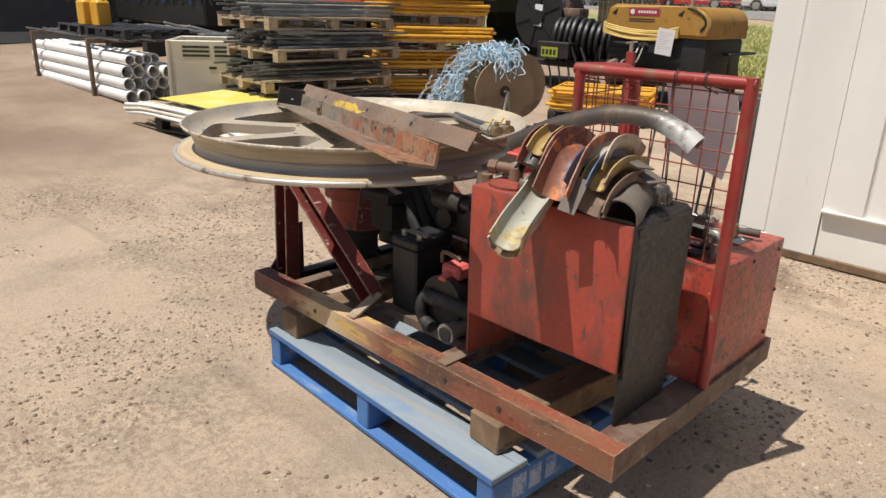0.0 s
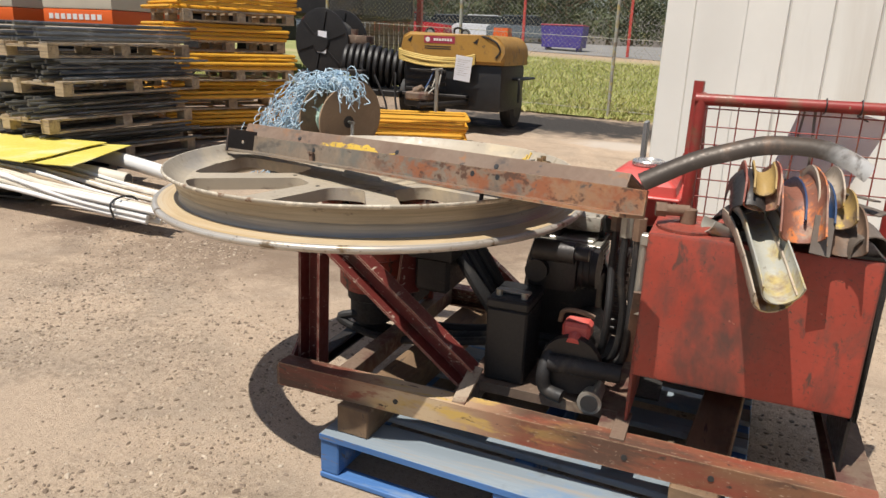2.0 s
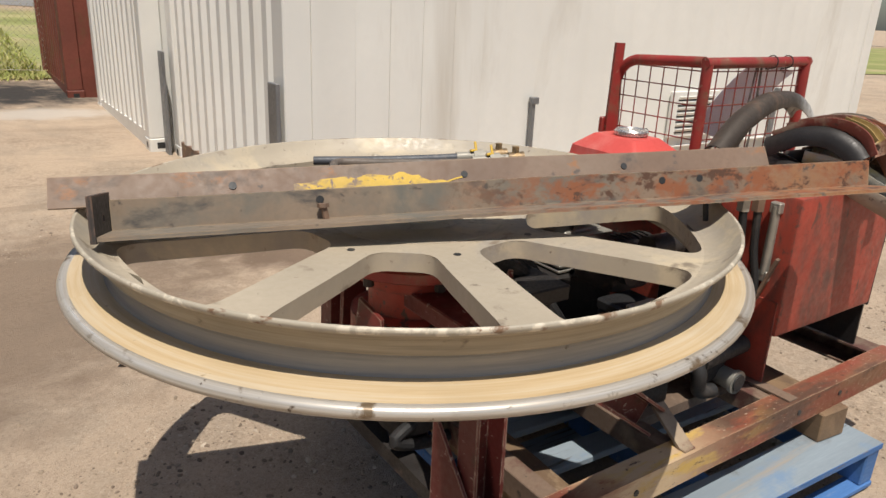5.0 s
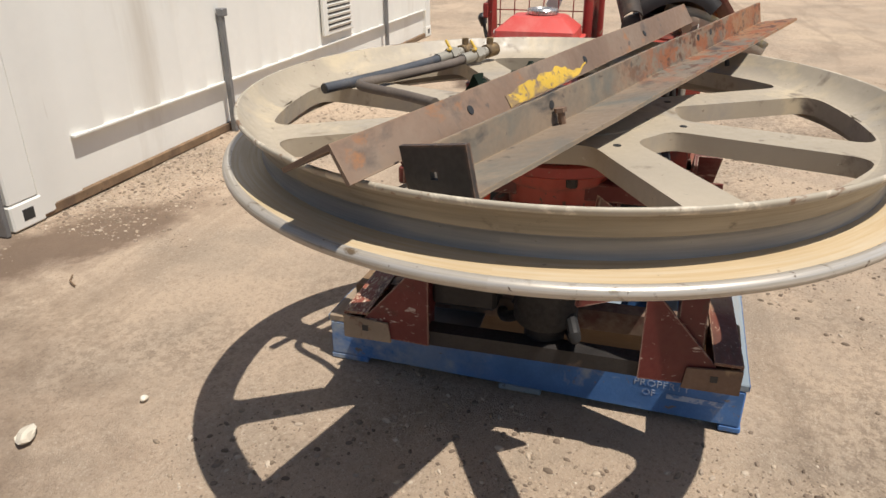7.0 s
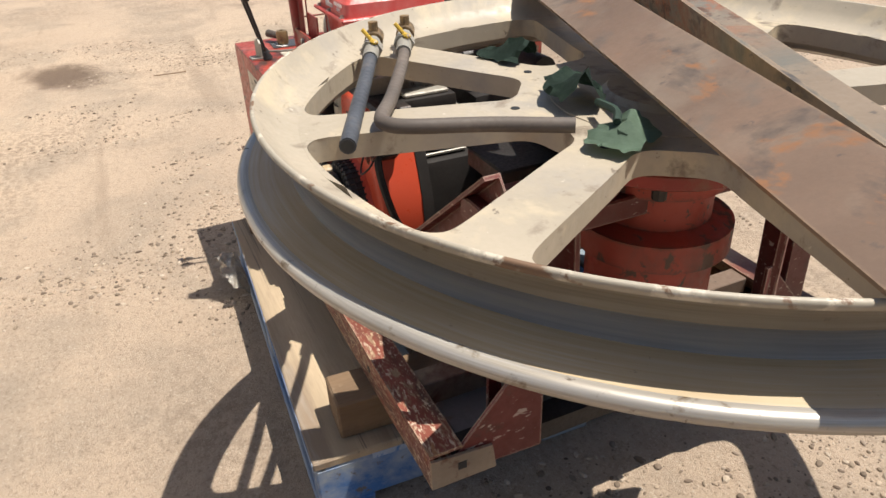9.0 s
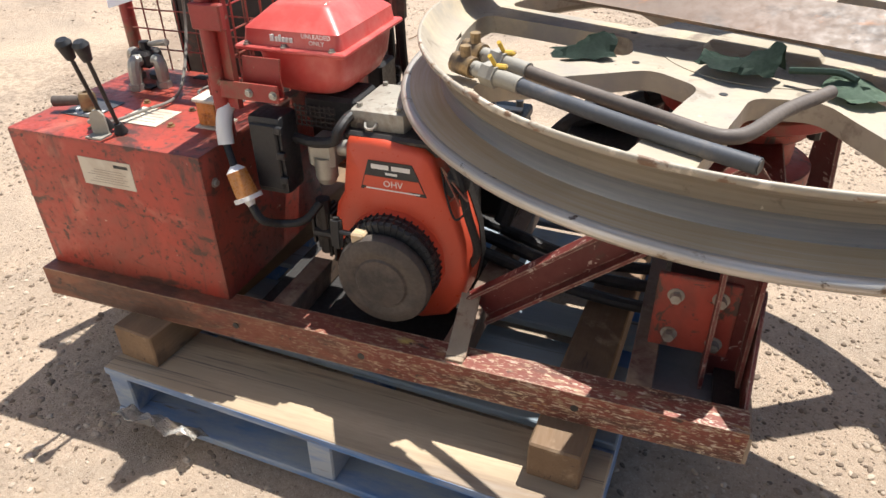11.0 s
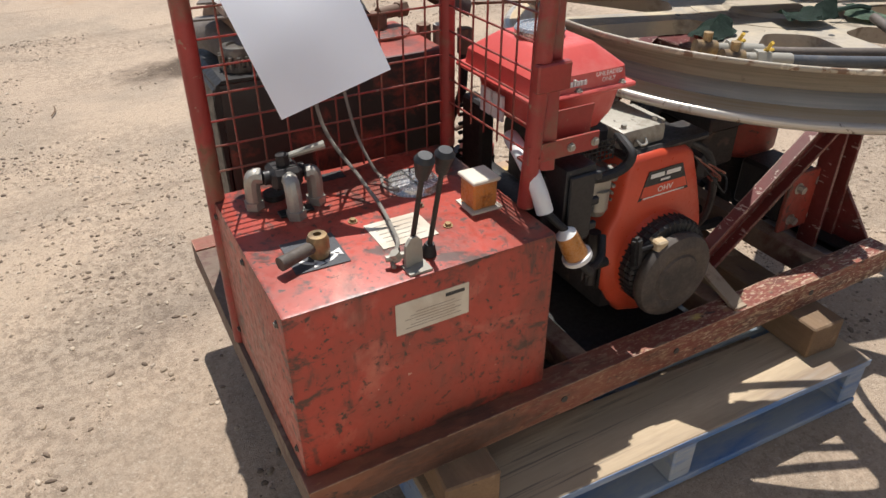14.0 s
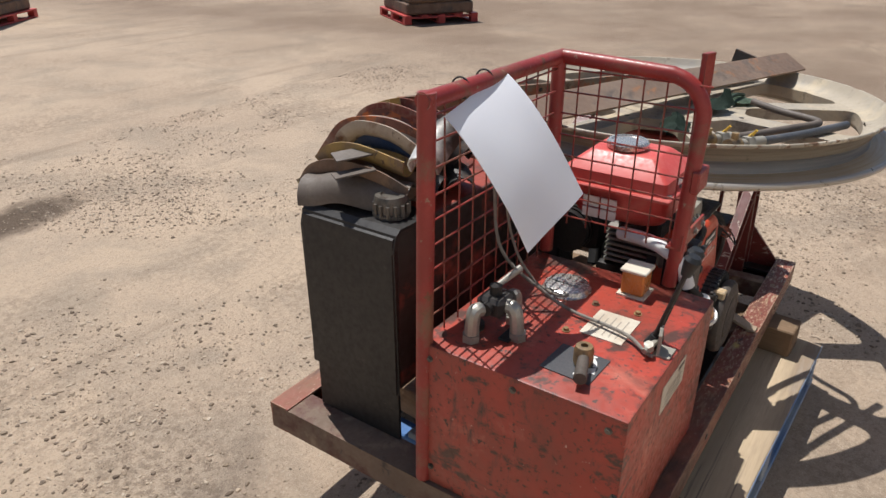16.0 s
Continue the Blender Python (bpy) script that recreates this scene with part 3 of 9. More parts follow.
# ---- ground ----
def ground_material():
    m, nt, p = nodes_of("dusty_ground")
    def times(a, b):
        mu = nt.nodes.new("ShaderNodeMath")
        mu.operation = "MULTIPLY"
        link(nt, a, mu.inputs[0])
        link(nt, b, mu.inputs[1])
        return mu.outputs[0]
    big = noise_node(nt, 0.35, 4, 0.6)
    c = ramp(nt, big, [(0.30, (0.44, 0.335, 0.245)), (0.5, (0.51, 0.393, 0.288)), (0.72, (0.57, 0.44, 0.315))])
    mid = noise_node(nt, 1.7, 6, 0.66, dist=0.4)
    c = mix(nt, ramp(nt, mid, [(0.46, (0, 0, 0)), (0.64, (0.65, 0.65, 0.65))]), c, (0.335, 0.275, 0.212))
    # browner soil towards the stored goods
    soil = toward(nt, ramp(nt, noise_node(nt, 0.5, 5, 0.6), [(0.30, (0.35, 0.35, 0.35)), (0.6, (0.95, 0.95, 0.95))]), "X", -1.9, -4.8)
    c = mix(nt, soil, c, (0.215, 0.152, 0.108))
    # dark loose clods, in patches
    where = ramp(nt, noise_node(nt, 0.8, 5, 0.62, dist=0.3), [(0.46, (0.06, 0.06, 0.06)), (0.66, (0.6, 0.6, 0.6))])
    clod = ramp(nt, noise_node(nt, 34, 7, 0.75), [(0.47, (0, 0, 0)), (0.56, (1, 1, 1))])
    c = mix(nt, times(clod, where), c, (0.17, 0.125, 0.09))
    # wheel tracks
    track = noise_node(nt, 3.0, 4, 0.6, stretch=(0.12, 1.3, 1), dist=0.6)
    c = mix(nt, ramp(nt, track, [(0.56, (0, 0, 0)), (0.66, (0.35, 0.35, 0.35))]), c, (0.24, 0.18, 0.13))
    fine = noise_node(nt, 95, 5, 0.8)
    c = mix(nt, ramp(nt, fine, [(0.52, (0, 0, 0)), (0.68, (0.75, 0.75, 0.75))]), c, (0.21, 0.155, 0.11))
    fine2 = noise_node(nt, 140, 4, 0.75)
    c = mix(nt, ramp(nt, fine2, [(0.55, (0, 0, 0)), (0.68, (0.8, 0.8, 0.8))]), c, (0.58, 0.49, 0.385))
    oil = noise_node(nt, 0.9, 4, 0.6, dist=0.5)
    c = mix(nt, ramp(nt, oil, [(0.66, (0, 0, 0)), (0.76, (0.6, 0.6, 0.6))]), c, (0.13, 0.10, 0.08))
    # oil soaked spots, a dark strip painting in cast shade, and spilt crushed stone
    edge = noise_node(nt, 5.0, 6, 0.65, dist=0.4)
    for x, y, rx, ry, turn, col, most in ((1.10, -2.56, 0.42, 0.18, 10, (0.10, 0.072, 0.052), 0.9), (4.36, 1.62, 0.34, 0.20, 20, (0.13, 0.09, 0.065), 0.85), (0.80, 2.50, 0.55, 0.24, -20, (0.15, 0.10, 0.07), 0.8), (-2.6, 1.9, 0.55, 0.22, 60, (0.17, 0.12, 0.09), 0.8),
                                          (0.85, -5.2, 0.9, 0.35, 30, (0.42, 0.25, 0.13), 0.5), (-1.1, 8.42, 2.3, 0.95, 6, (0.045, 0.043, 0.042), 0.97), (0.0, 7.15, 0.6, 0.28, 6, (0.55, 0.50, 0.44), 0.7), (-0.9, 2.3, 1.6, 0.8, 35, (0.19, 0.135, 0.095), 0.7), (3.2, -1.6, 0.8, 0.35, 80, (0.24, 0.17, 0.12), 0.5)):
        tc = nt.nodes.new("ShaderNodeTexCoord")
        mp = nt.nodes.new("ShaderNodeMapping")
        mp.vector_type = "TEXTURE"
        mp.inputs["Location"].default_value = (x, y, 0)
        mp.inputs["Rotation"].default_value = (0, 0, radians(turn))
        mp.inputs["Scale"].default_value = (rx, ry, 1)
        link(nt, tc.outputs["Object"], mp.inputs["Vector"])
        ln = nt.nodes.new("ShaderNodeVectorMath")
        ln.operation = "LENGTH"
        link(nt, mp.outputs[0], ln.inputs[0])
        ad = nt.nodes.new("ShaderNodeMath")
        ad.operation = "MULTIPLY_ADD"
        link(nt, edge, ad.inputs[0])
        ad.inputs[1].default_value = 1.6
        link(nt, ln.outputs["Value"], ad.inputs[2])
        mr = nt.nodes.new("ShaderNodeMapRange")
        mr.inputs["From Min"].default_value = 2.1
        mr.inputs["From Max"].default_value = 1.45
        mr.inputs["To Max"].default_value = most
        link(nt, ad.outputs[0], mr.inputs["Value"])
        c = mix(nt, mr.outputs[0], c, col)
    link(nt, c, p.inputs["Base Color"])
    p.inputs["Roughness"].default_value = 0.95
    p.inputs["Specular IOR Level"].default_value = 0.15
    add = nt.nodes.new("ShaderNodeMath")
    add.operation = "ADD"
    link(nt, noise_node(nt, 55, 7, 0.8), add.inputs[0])
    link(nt, noise_node(nt, 160, 4, 0.75), add.inputs[1])
    bump(nt, p, add.outputs[0], 0.85, 0.008)
    return m


def gravel_material(name, cols):
    m, nt, p = nodes_of(name)
    g = nt.nodes.new("ShaderNodeNewGeometry")
    c = ramp(nt, g.outputs["Random Per Island"], [(i / (len(cols) - 1), k) for i, k in enumerate(cols)])
    link(nt, c, p.inputs["Base Color"])
    p.inputs["Roughness"].default_value = 0.9
    return m


M["ground"] = ground_material()
M["gravel"] = gravel_material("gravel", [(0.12, 0.085, 0.06), (0.26, 0.20, 0.14), (0.40, 0.31, 0.22), (0.52, 0.43, 0.33), (0.22, 0.165, 0.12), (0.16, 0.115, 0.08)])


def rise(x, y):
    """The yard climbs gently away from the machine towards the fence and the road."""
    return 0.042 * min(max(0.8 * y - 0.6 * x - 2.6, 0.0), 32.0)


def placed(build, pivot, to, size=(1, 1, 1), turn=0.0, lift=0.0):
    """Builds things round a pivot, then sets them down at another place on the slope."""
    before = set(bpy.data.objects)
    build()
    a = radians(turn)
    for ob in [o for o in bpy.data.objects if o not in before and o.parent is None]:
        dx, dy = (ob.location.x - pivot[0]) * size[0], (ob.location.y - pivot[1]) * size[1]
        ob.location = (to[0] + dx * math.cos(a) - dy * math.sin(a), to[1] + dx * math.sin(a) + dy * math.cos(a), ob.location.z * size[2] + rise(*to) + lift)
        ob.rotation_euler.z += a
        ob.scale = size


def ground_height(x, y):
    return -0.006 + rise(x, y) + 0.006 * noise.noise(Vector((x * 1.3, y * 1.3, 0))) + 0.0012 * noise.noise(Vector((x * 6, y * 6, 3)))


def build_ground():
    near = list(np.arange(-4.0, 6.01, 0.06))
    far = [7, 8.5, 10, 13, 17, 24, 34, 50, 80, 140, 300, 700]
    xs = sorted(set([-v for v in far[::-1]] + [float(v) for v in range(-60, -4)] + near + [float(v) for v in range(7, 61)] + far[6:]))
    ys = xs
    nx = len(xs)
    verts = [(x, y, ground_height(x, y) if -5 < x < 7 and -5 < y < 7 else -0.006 + rise(x, y)) for y in ys for x in xs]
    faces = [(j * nx + i, j * nx + i + 1, (j + 1) * nx + i + 1, (j + 1) * nx + i) for j in range(len(ys) - 1) for i in range(nx - 1)]
    me = bpy.data.meshes.new("ground")
    me.from_pydata(verts, [], faces)
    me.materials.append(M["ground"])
    me.shade_smooth()
    tagged(new("ground", me), "dusty compacted earth yard with gravel and worn patches", "ground", kind="structure")


def build_gravel():
    rng = np.random.default_rng(5)
    verts, faces = [], []
    count = 0
    rnd = rng.random((997, 6)).tolist()
    while count < 76000:
        x, y = rng.uniform(-3.4, 5.2), rng.uniform(-3.6, 4.2)
        d = noise.noise(Vector((x * 0.9, y * 0.9, 7))) + 0.5 * noise.noise(Vector((x * 3, y * 3, 2)))
        d += 0.55 * math.exp(-((x + 0.15) ** 2 + (y + 0.65) ** 2) / 0.5)
        if y > 1.8 and x < 0.8:
            d -= 0.45
        if d < rng.uniform(-0.15, 0.75):
            continue
        s = 0.0024 + 0.0075 * rng.random() ** 6
        z = ground_height(x, y) + s * 0.2
        a = rng.uniform(0, 6.28)
        k = len(verts)
        ax = [s * rng.uniform(0.8, 1.6), s * rng.uniform(0.7, 1.1), s * rng.uniform(0.5, 0.9)]
        c, n = math.cos(a), math.sin(a)
        for rr, zz, ph in ((1.0, -0.35, 0.0), (0.72, 0.42, 0.5)):
            for q in range(6):
                t = (q + ph) * 1.0472
                j = rr * (0.82 + 0.36 * rnd[count % 997][q])
                px, py = ax[0] * j * math.cos(t), ax[1] * j * math.sin(t)
                verts.append((x + px * c - py * n, y + px * n + py * c, z + zz * ax[2]))
        verts.append((x, y, z + ax[2] * 0.72))
        for q in range(6):
            r = (q + 1) % 6
            faces += [(k + q, k + r, k + 6 + q), (k + r, k + 6 + r, k + 6 + q), (k + 6 + q, k + 6 + r, k + 12)]
        count += 1
    me = bpy.data.meshes.new("gravel")
    me.from_pydata(verts, [], faces)
    me.materials.append(M["gravel"])
    tagged(new("gravel", me), "loose pebbles and grit scattered on the yard", "gravel", kind="stuff")


build_ground()
build_gravel()

# ---- pallet and timbers under the machine ----
PM = pose(0.788, 0.498, 0, 0, 0, -2.6)


def build_pallet():
    t = thing("pallet", (0.788, 0.498, 0), "blue painted hardwood pallet with worn faded deck boards", "pallet")
    half = 0.5825
    for x in (-half + 0.0, -0.03, half - 0.062):
        bm = B()
        box(bm, x, x + 0.062, -half + 0.004, half - 0.004, 0.018, 0.128, 0.004, PM)
        worn(bm, 0.0015)
        part("bearer", bm, M["blue_wood"], t)
    tops = [(-half, 0.14, "faded_wood"), (-0.40, 0.085, "faded_wood"), (-0.235, 0.085, "faded_wood"), (-0.05, 0.10, "faded_wood"), (0.13, 0.085, "faded_wood"), (0.285, 0.085, "faded_wood"), (half - 0.19, 0.19, "bare_wood")]
    for y, w, k in tops:
        bm = B()
        box(bm, -half, half, y, y + w, 0.129, 0.150, 0.003, PM)
        worn(bm, 0.0018, 5)
        part("deck_board", bm, M[k], t, "bare weathered wooden deck board" if k == "bare_wood" else "")
        if y in (-half, half - 0.19):
            bm = B()
            ye = y - 0.0012 if y < 0 else y + w
            box(bm, -half, half, ye, ye + 0.0012, 0.130, 0.1485, 0, PM)
            worn(bm, 0.0018, 5)
            part("painted_edge", bm, M["blue_wood"], t)
    for y in (-half, -0.06, half - 0.12):
        bm = B()
        box(bm, -half, half, y, y + (0.055 if y == -half else 0.12), 0.0, 0.018, 0.003, PM)
        worn(bm, 0.0018, 5)
        part("bottom_board", bm, M["faded_wood" if y == -0.06 else "blue_wood"], t)
    bm = B()
    face = lambda y, z: PM @ Matrix.Translation((-half - 0.0008, y, z)) @ pose(0, 0, 0, 90, 0, -90)
    text_mesh(bm, "PROPERTY", face(-0.375, 0.098), 0.030)
    text_mesh(bm, "OF", face(-0.345, 0.070), 0.028)
    part("stencil_words", bm, M["stencil"], t, "faded white stencilled words")
    bm = B()
    box(bm, -half - 0.0012, -half, -0.53, -0.39, 0.070, 0.086, 0, PM)
    part("stencil_bar", bm, M["stencil"], t, "faded white stencil bar")
    bm = B()
    box(bm, -half - 0.0012, -half, 0.20, 0.46, 0.118, 0.132, 0, PM)
    part("stencil_bar", bm, M["stencil"], t, "worn pale paint smear")
    bm = B()
    for i, w in enumerate((0.055, 0.05, 0.045)):
        y = -0.50 + i * 0.07
        box(bm, half, half + 0.0012, y, y + w, 0.045, 0.115, 0, PM)
    part("painted_marking", bm, M["stencil"], t, "worn white stencil bars on blue")


def build_timber(x0, y0, x1, y1, w, label):
    bm = B()
    bar(bm, rect(w, 0.09), (x0, y0, 0.195), (x1, y1, 0.195))
    es = list(bm.edges)
    bmesh.ops.bevel(bm, geom=es, offset=0.004, segments=1, affect="EDGES")
    worn(bm, 0.002, 7)
    solid("timber_block", bm, M["timber"], label, "timber", "timbers under the frame")


build_pallet()
build_timber(0.275, -0.03, 0.325, 1.03, 0.105, "rough sawn timber bearer packed between pallet and frame")
build_timber(1.225, -0.02, 1.325, 1.01, 0.115, "rough sawn timber bearer packed between pallet and frame")

# ---- the winch machine ----
L, W, Z0, Z1 = 1.622, 0.948, 0.240, 0.316
winch = thing("winch_machine", (0.81, 0.48, Z0), "old red hydraulic winch unit with large bullwheel on skid", "winch machine")


def bolt(bm, p, d, r=0.011, h=0.010):
    p, d = Vector(p), Vector(d).normalized()
    cyl(bm, p, p + d * 0.002, r * 1.5, seg=12)
    cyl(bm, p + d * 0.002, p + d * h, r, seg=6)


def build_frame():
    rails = [((0, 0, Z0), (L, 0, Z0), "orange_rail", (0, 0, 1), 1), ((L, W, Z0), (0, W, Z0), "red_rail", (0, 0, 1), 1),
             ((L, 0.002, Z0), (L, W - 0.002, Z0), "dusty_steel", (0, 0, 1), 1), ((0.012, W - 0.062, Z0 + 0.002), (0.012, 0.062, Z0 + 0.002), "dark_steel", (0, 0, 1), 1)]
    for i, (a, b, k, up, s) in enumerate(rails):
        bm = B()
        w = 0.062 if i < 2 else (0.085 if i == 2 else 0.05)
        pts = channel(w, Z1 - Z0 - (0.004 if i == 2 else 0.036 if i == 3 else 0), 0.007)
        bar(bm, pts, a, b, up)
        bmesh.ops.subdivide_edges(bm, edges=[e for e in bm.edges if e.calc_length() > 0.5], cuts=16)
        worn(bm, 0.0015, 6)
        part("frame_rail", bm, M[k], winch, "steel channel rail with chipped red paint", 30)
    for x, y, s in ((1.26, -0.001, -1), (1.05, -0.001, -1), (0.40, -0.001, -1), (1.072, W + 0.001, 1), (0.761, W + 0.001, 1), (0.308, W + 0.001, 1)):
        bm = B()
        cyl(bm, (x, y - s * 0.004, 0.279), (x, y + s * 0.0008, 0.279), 0.008, seg=12)
        part("bolt_hole", bm, M["ink"], winch, "dark drilled hole")
    for x, w in ((0.99, 0.05), (0.575, 0.05), (0.20, 0.05)):
        bm = B()
        box(bm, x - w / 2, x + w / 2, 0.063, W - 0.063, Z0 + 0.012, Z1 - 0.004, 0.002)
        part("cross_member", bm, M["dusty_steel"], winch, "dusty brown cross member")
    # dark sheet added over the floor boards to paint in the engine's shade
    bm = B()
    box(bm, 0.61, 1.096, 0.42, 0.86, Z0 + 0.002, Z0 + 0.010, 0.001)
    part("engine_base_plate", bm, M["oily_shade_black"], winch, "dark sheet painting in shade on the frame floor")
    bm = B()
    box(bm, 0.585, 1.030, 0.165, 0.400, Z1 - 0.006, Z1, 0.001)
    box(bm, 0.585, 1.030, 0.160, 0.165, Z1 - 0.030, Z1 + 0.001, 0.001)
    part("pump_base_plate", bm, M["dusty_steel"], winch, "dusty brown folded base plate under the pump")
    bm = B()
    box(bm, 1.006, 1.044, 0.010, 0.160, Z1 + 0.0005, Z1 + 0.007, 0.001)
    part("tie_bar", bm, M["dusty_steel"], winch, "short worn tie bar on the rail")


def plate(bm, pts, p, n, t, up=(0, 0, 1)):
    """A flat plate: outline (along, up) at p, facing n."""
    n = Vector(n).normalized()
    u = Vector(up)
    x = u.cross(n)
    m = Matrix(((x.x, u.x, n.x, p[0]), (x.y, u.y, n.y, p[1]), (x.z, u.z, n.z, p[2]), (0, 0, 0, 1)))
    prism(bm, pts, -t / 2, t / 2, m)


def build_stand():
    for s, y0 in ((1, 0.0), (-1, W)):
        # channel upright
        yb = y0 + s * (0.145 if s > 0 else 0.212)
        bm = B()
        pts = [(q[0] * s, q[1]) for q in channel(0.058, 0.075, 0.008)]
        bar(bm, pts, (0.014, yb, Z0 + 0.01), (0.016, yb + s * 0.01, 0.70), (1, 0, 0))
        worn(bm, 0.001, 8)
        part("upright", bm, M["red_frame"], winch, "dark red steel channel upright")
        # triangular plate at the end
        bm = B()
        prism(bm, [(y0 + s * 0.035, 0.252), (y0 + s * 0.222, 0.244), (y0 + s * 0.222, 0.475), (y0 + s * 0.206, 0.475), (y0 + s * 0.058, 0.305)], -0.004, 0.004, Matrix(((0, 0, 1, 0.006), (1, 0, 0, 0), (0, 1, 0, 0), (0, 0, 0, 1))))
        part("gusset", bm, M["red_frame"], winch, "chipped dark red triangular gusset plate")
        # cream end cap with a square hole
        bm = B()
        prism(bm, [(y0 + s * 0.0, 0.242), (y0 + s * 0.125, 0.242), (y0 + s * 0.118, 0.296), (y0 + s * 0.0, 0.306)], -0.003, 0.003, Matrix(((0, 0, 1, -0.0035), (1, 0, 0, 0), (0, 1, 0, 0), (0, 0, 0, 1))))
        cap = part("end_cap", bm, M["worn_cap" if s < 0 else "rust_steel"], winch, "rail end plate with cream paint worn to steel")
        bm = B()
        box(bm, -0.0075, -0.006, min(y0 + s * 0.05, y0 + s * 0.066), max(y0 + s * 0.05, y0 + s * 0.066), 0.268, 0.284)
        part("square_hole", bm, M["ink"], cap)
        # diagonal brace, an open channel
        bm = B()
        pts = [(-0.028, -0.038), (0.028, -0.038), (0.028, -0.030), (-0.02, -0.030), (-0.02, 0.030), (0.028, 0.030), (0.028, 0.038), (-0.028, 0.038)]
        pts = [(-a * s * (1.0 if s > 0 else 0.55), b) for a, b in pts]
        yc = y0 + s * (0.125 if s > 0 else 0.155)
        bar(bm, pts, (0.06, yc + s * 0.01, 0.735), (0.575 if s > 0 else 0.553, yc, Z1 + 0.03), (0, 0, 1))
        worn(bm, 0.001, 8)
        part("brace", bm, M["red_frame"], winch, "diagonal red channel brace with chipped edges")
        bm = B()
        fx = 0.588 if s > 0 else 0.556
        bar(bm, rect(0.040, 0.008), (fx, y0 + s * 0.022, Z1 + 0.002), (fx + 0.012, yc, 0.378), (0, 0, 1))
        box(bm, fx - 0.018, fx + 0.020, min(y0 + s * 0.008, y0 + s * 0.034), max(y0 + s * 0.008, y0 + s * 0.034), Z1 - 0.002, Z1 + 0.005, 0.001)
        part("brace_foot", bm, M["worn_cap"], winch, "short foot plate on the rail")
    bm = B()
    box(bm, 0.02, 0.17, 0.15, W - 0.15, 0.66, 0.70, 0.003)
    part("head_beam", bm, M["red_frame"], winch, "dark red cross beam under the wheel")
    # bolted plate on the engine side
    bm = B()
    box(bm, 0.045, 0.200, 0.735, 0.747, 0.312, 0.487, 0.002)
    part("bearing_plate", bm, M["red_plate"], winch, "red bolted flange plate")
    for x, z in ((0.162, 0.442), (0.080, 0.450), (0.162, 0.347), (0.075, 0.342)):
        bm = B()
        bolt(bm, (x, 0.747, z), (0, 1, 0), 0.011, 0.018)
        part("bolt", bm, M["alloy"], winch)
    bm = B()
    box(bm, 0.06, 0.19, 0.57, 0.735, 0.33, 0.47, 0.01)
    part("motor_mount", bm, M["dark_steel"], winch)
    bm = B()
    box(bm, 0.06, 0.20, 0.62, 0.86, Z0 + 0.012, Z0 + 0.018, 0.001)
    part("floor_plate", bm, M["grey_steel"], winch, "grey flat floor plate")
    # bearing housing and hydraulic motor under the wheel
    c = Matrix.Translation((0.0871, 0.4511, 0))
    bm = B()
    lathe(bm, [(0.0, 0.44), (0.10, 0.44), (0.115, 0.46), (0.115, 0.56), (0.14, 0.57), (0.14, 0.62), (0.10, 0.63), (0.10, 0.69), (0.12, 0.695), (0.12, 0.735), (0.0, 0.735)], 32, c)
    part("bearing_housing", bm, M["red_plate"], winch, "round red bearing housing")
    bm = B()
    lathe(bm, [(0.0, 0.738), (0.172, 0.738), (0.177, 0.742), (0.177, 0.762), (0.172, 0.766), (0.0, 0.766)], 40, c)
    part("brake_flange", bm, M["red_cage"], winch, "bright red round flange")
    for i in range(6):
        a = radians(60 * i + 20)
        x, y = 0.0871 + 0.15 * math.cos(a), 0.4511 + 0.15 * math.sin(a)
        bm = B()
        cyl(bm, (x, y, 0.715), (x, y, 0.785), 0.012, seg=8)
        part("stud", bm, M["dark_steel"], winch)
    for a in (100, 215, 330):
        a = radians(a)
        bm = B()
        plate(bm, [(-0.05, 0.0), (0.04, 0.0), (0.03, 0.20), (-0.02, 0.24)], (0.0871 + 0.22 * math.cos(a), 0.4511 + 0.22 * math.sin(a), 0.48), (math.cos(a), math.sin(a), 0), 0.012)
        part("brake_bracket", bm, M["red_frame"], winch, "dark red bracket plate under the wheel")
    bm = B()
    lathe(bm, [(0.0, 0.262), (0.045, 0.262), (0.050, 0.27), (0.050, 0.315), (0.072, 0.32), (0.078, 0.33), (0.078, 0.40), (0.088, 0.405), (0.088, 0.442), (0.0, 0.442)], 28, c)
    part("hydraulic_motor", bm, M["oily_shade_black"], winch, "greasy dark hydraulic motor")
    for i, yy in enumerate((0.40, 0.46, 0.53)):
        bm = B()
        tube(bm, [(0.10, yy, 0.36), (0.0 + 0.05 * i, yy - 0.03, 0.33), (0.16, yy + 0.02 * i, 0.275), (0.40, yy + 0.05, 0.29), (0.62, yy + 0.04, 0.34), (0.80, yy + 0.02 * i, 0.36)], 0.015, 10)
        part("hydraulic_hose", bm, M["rubber"], winch, "black rubber hydraulic hose")


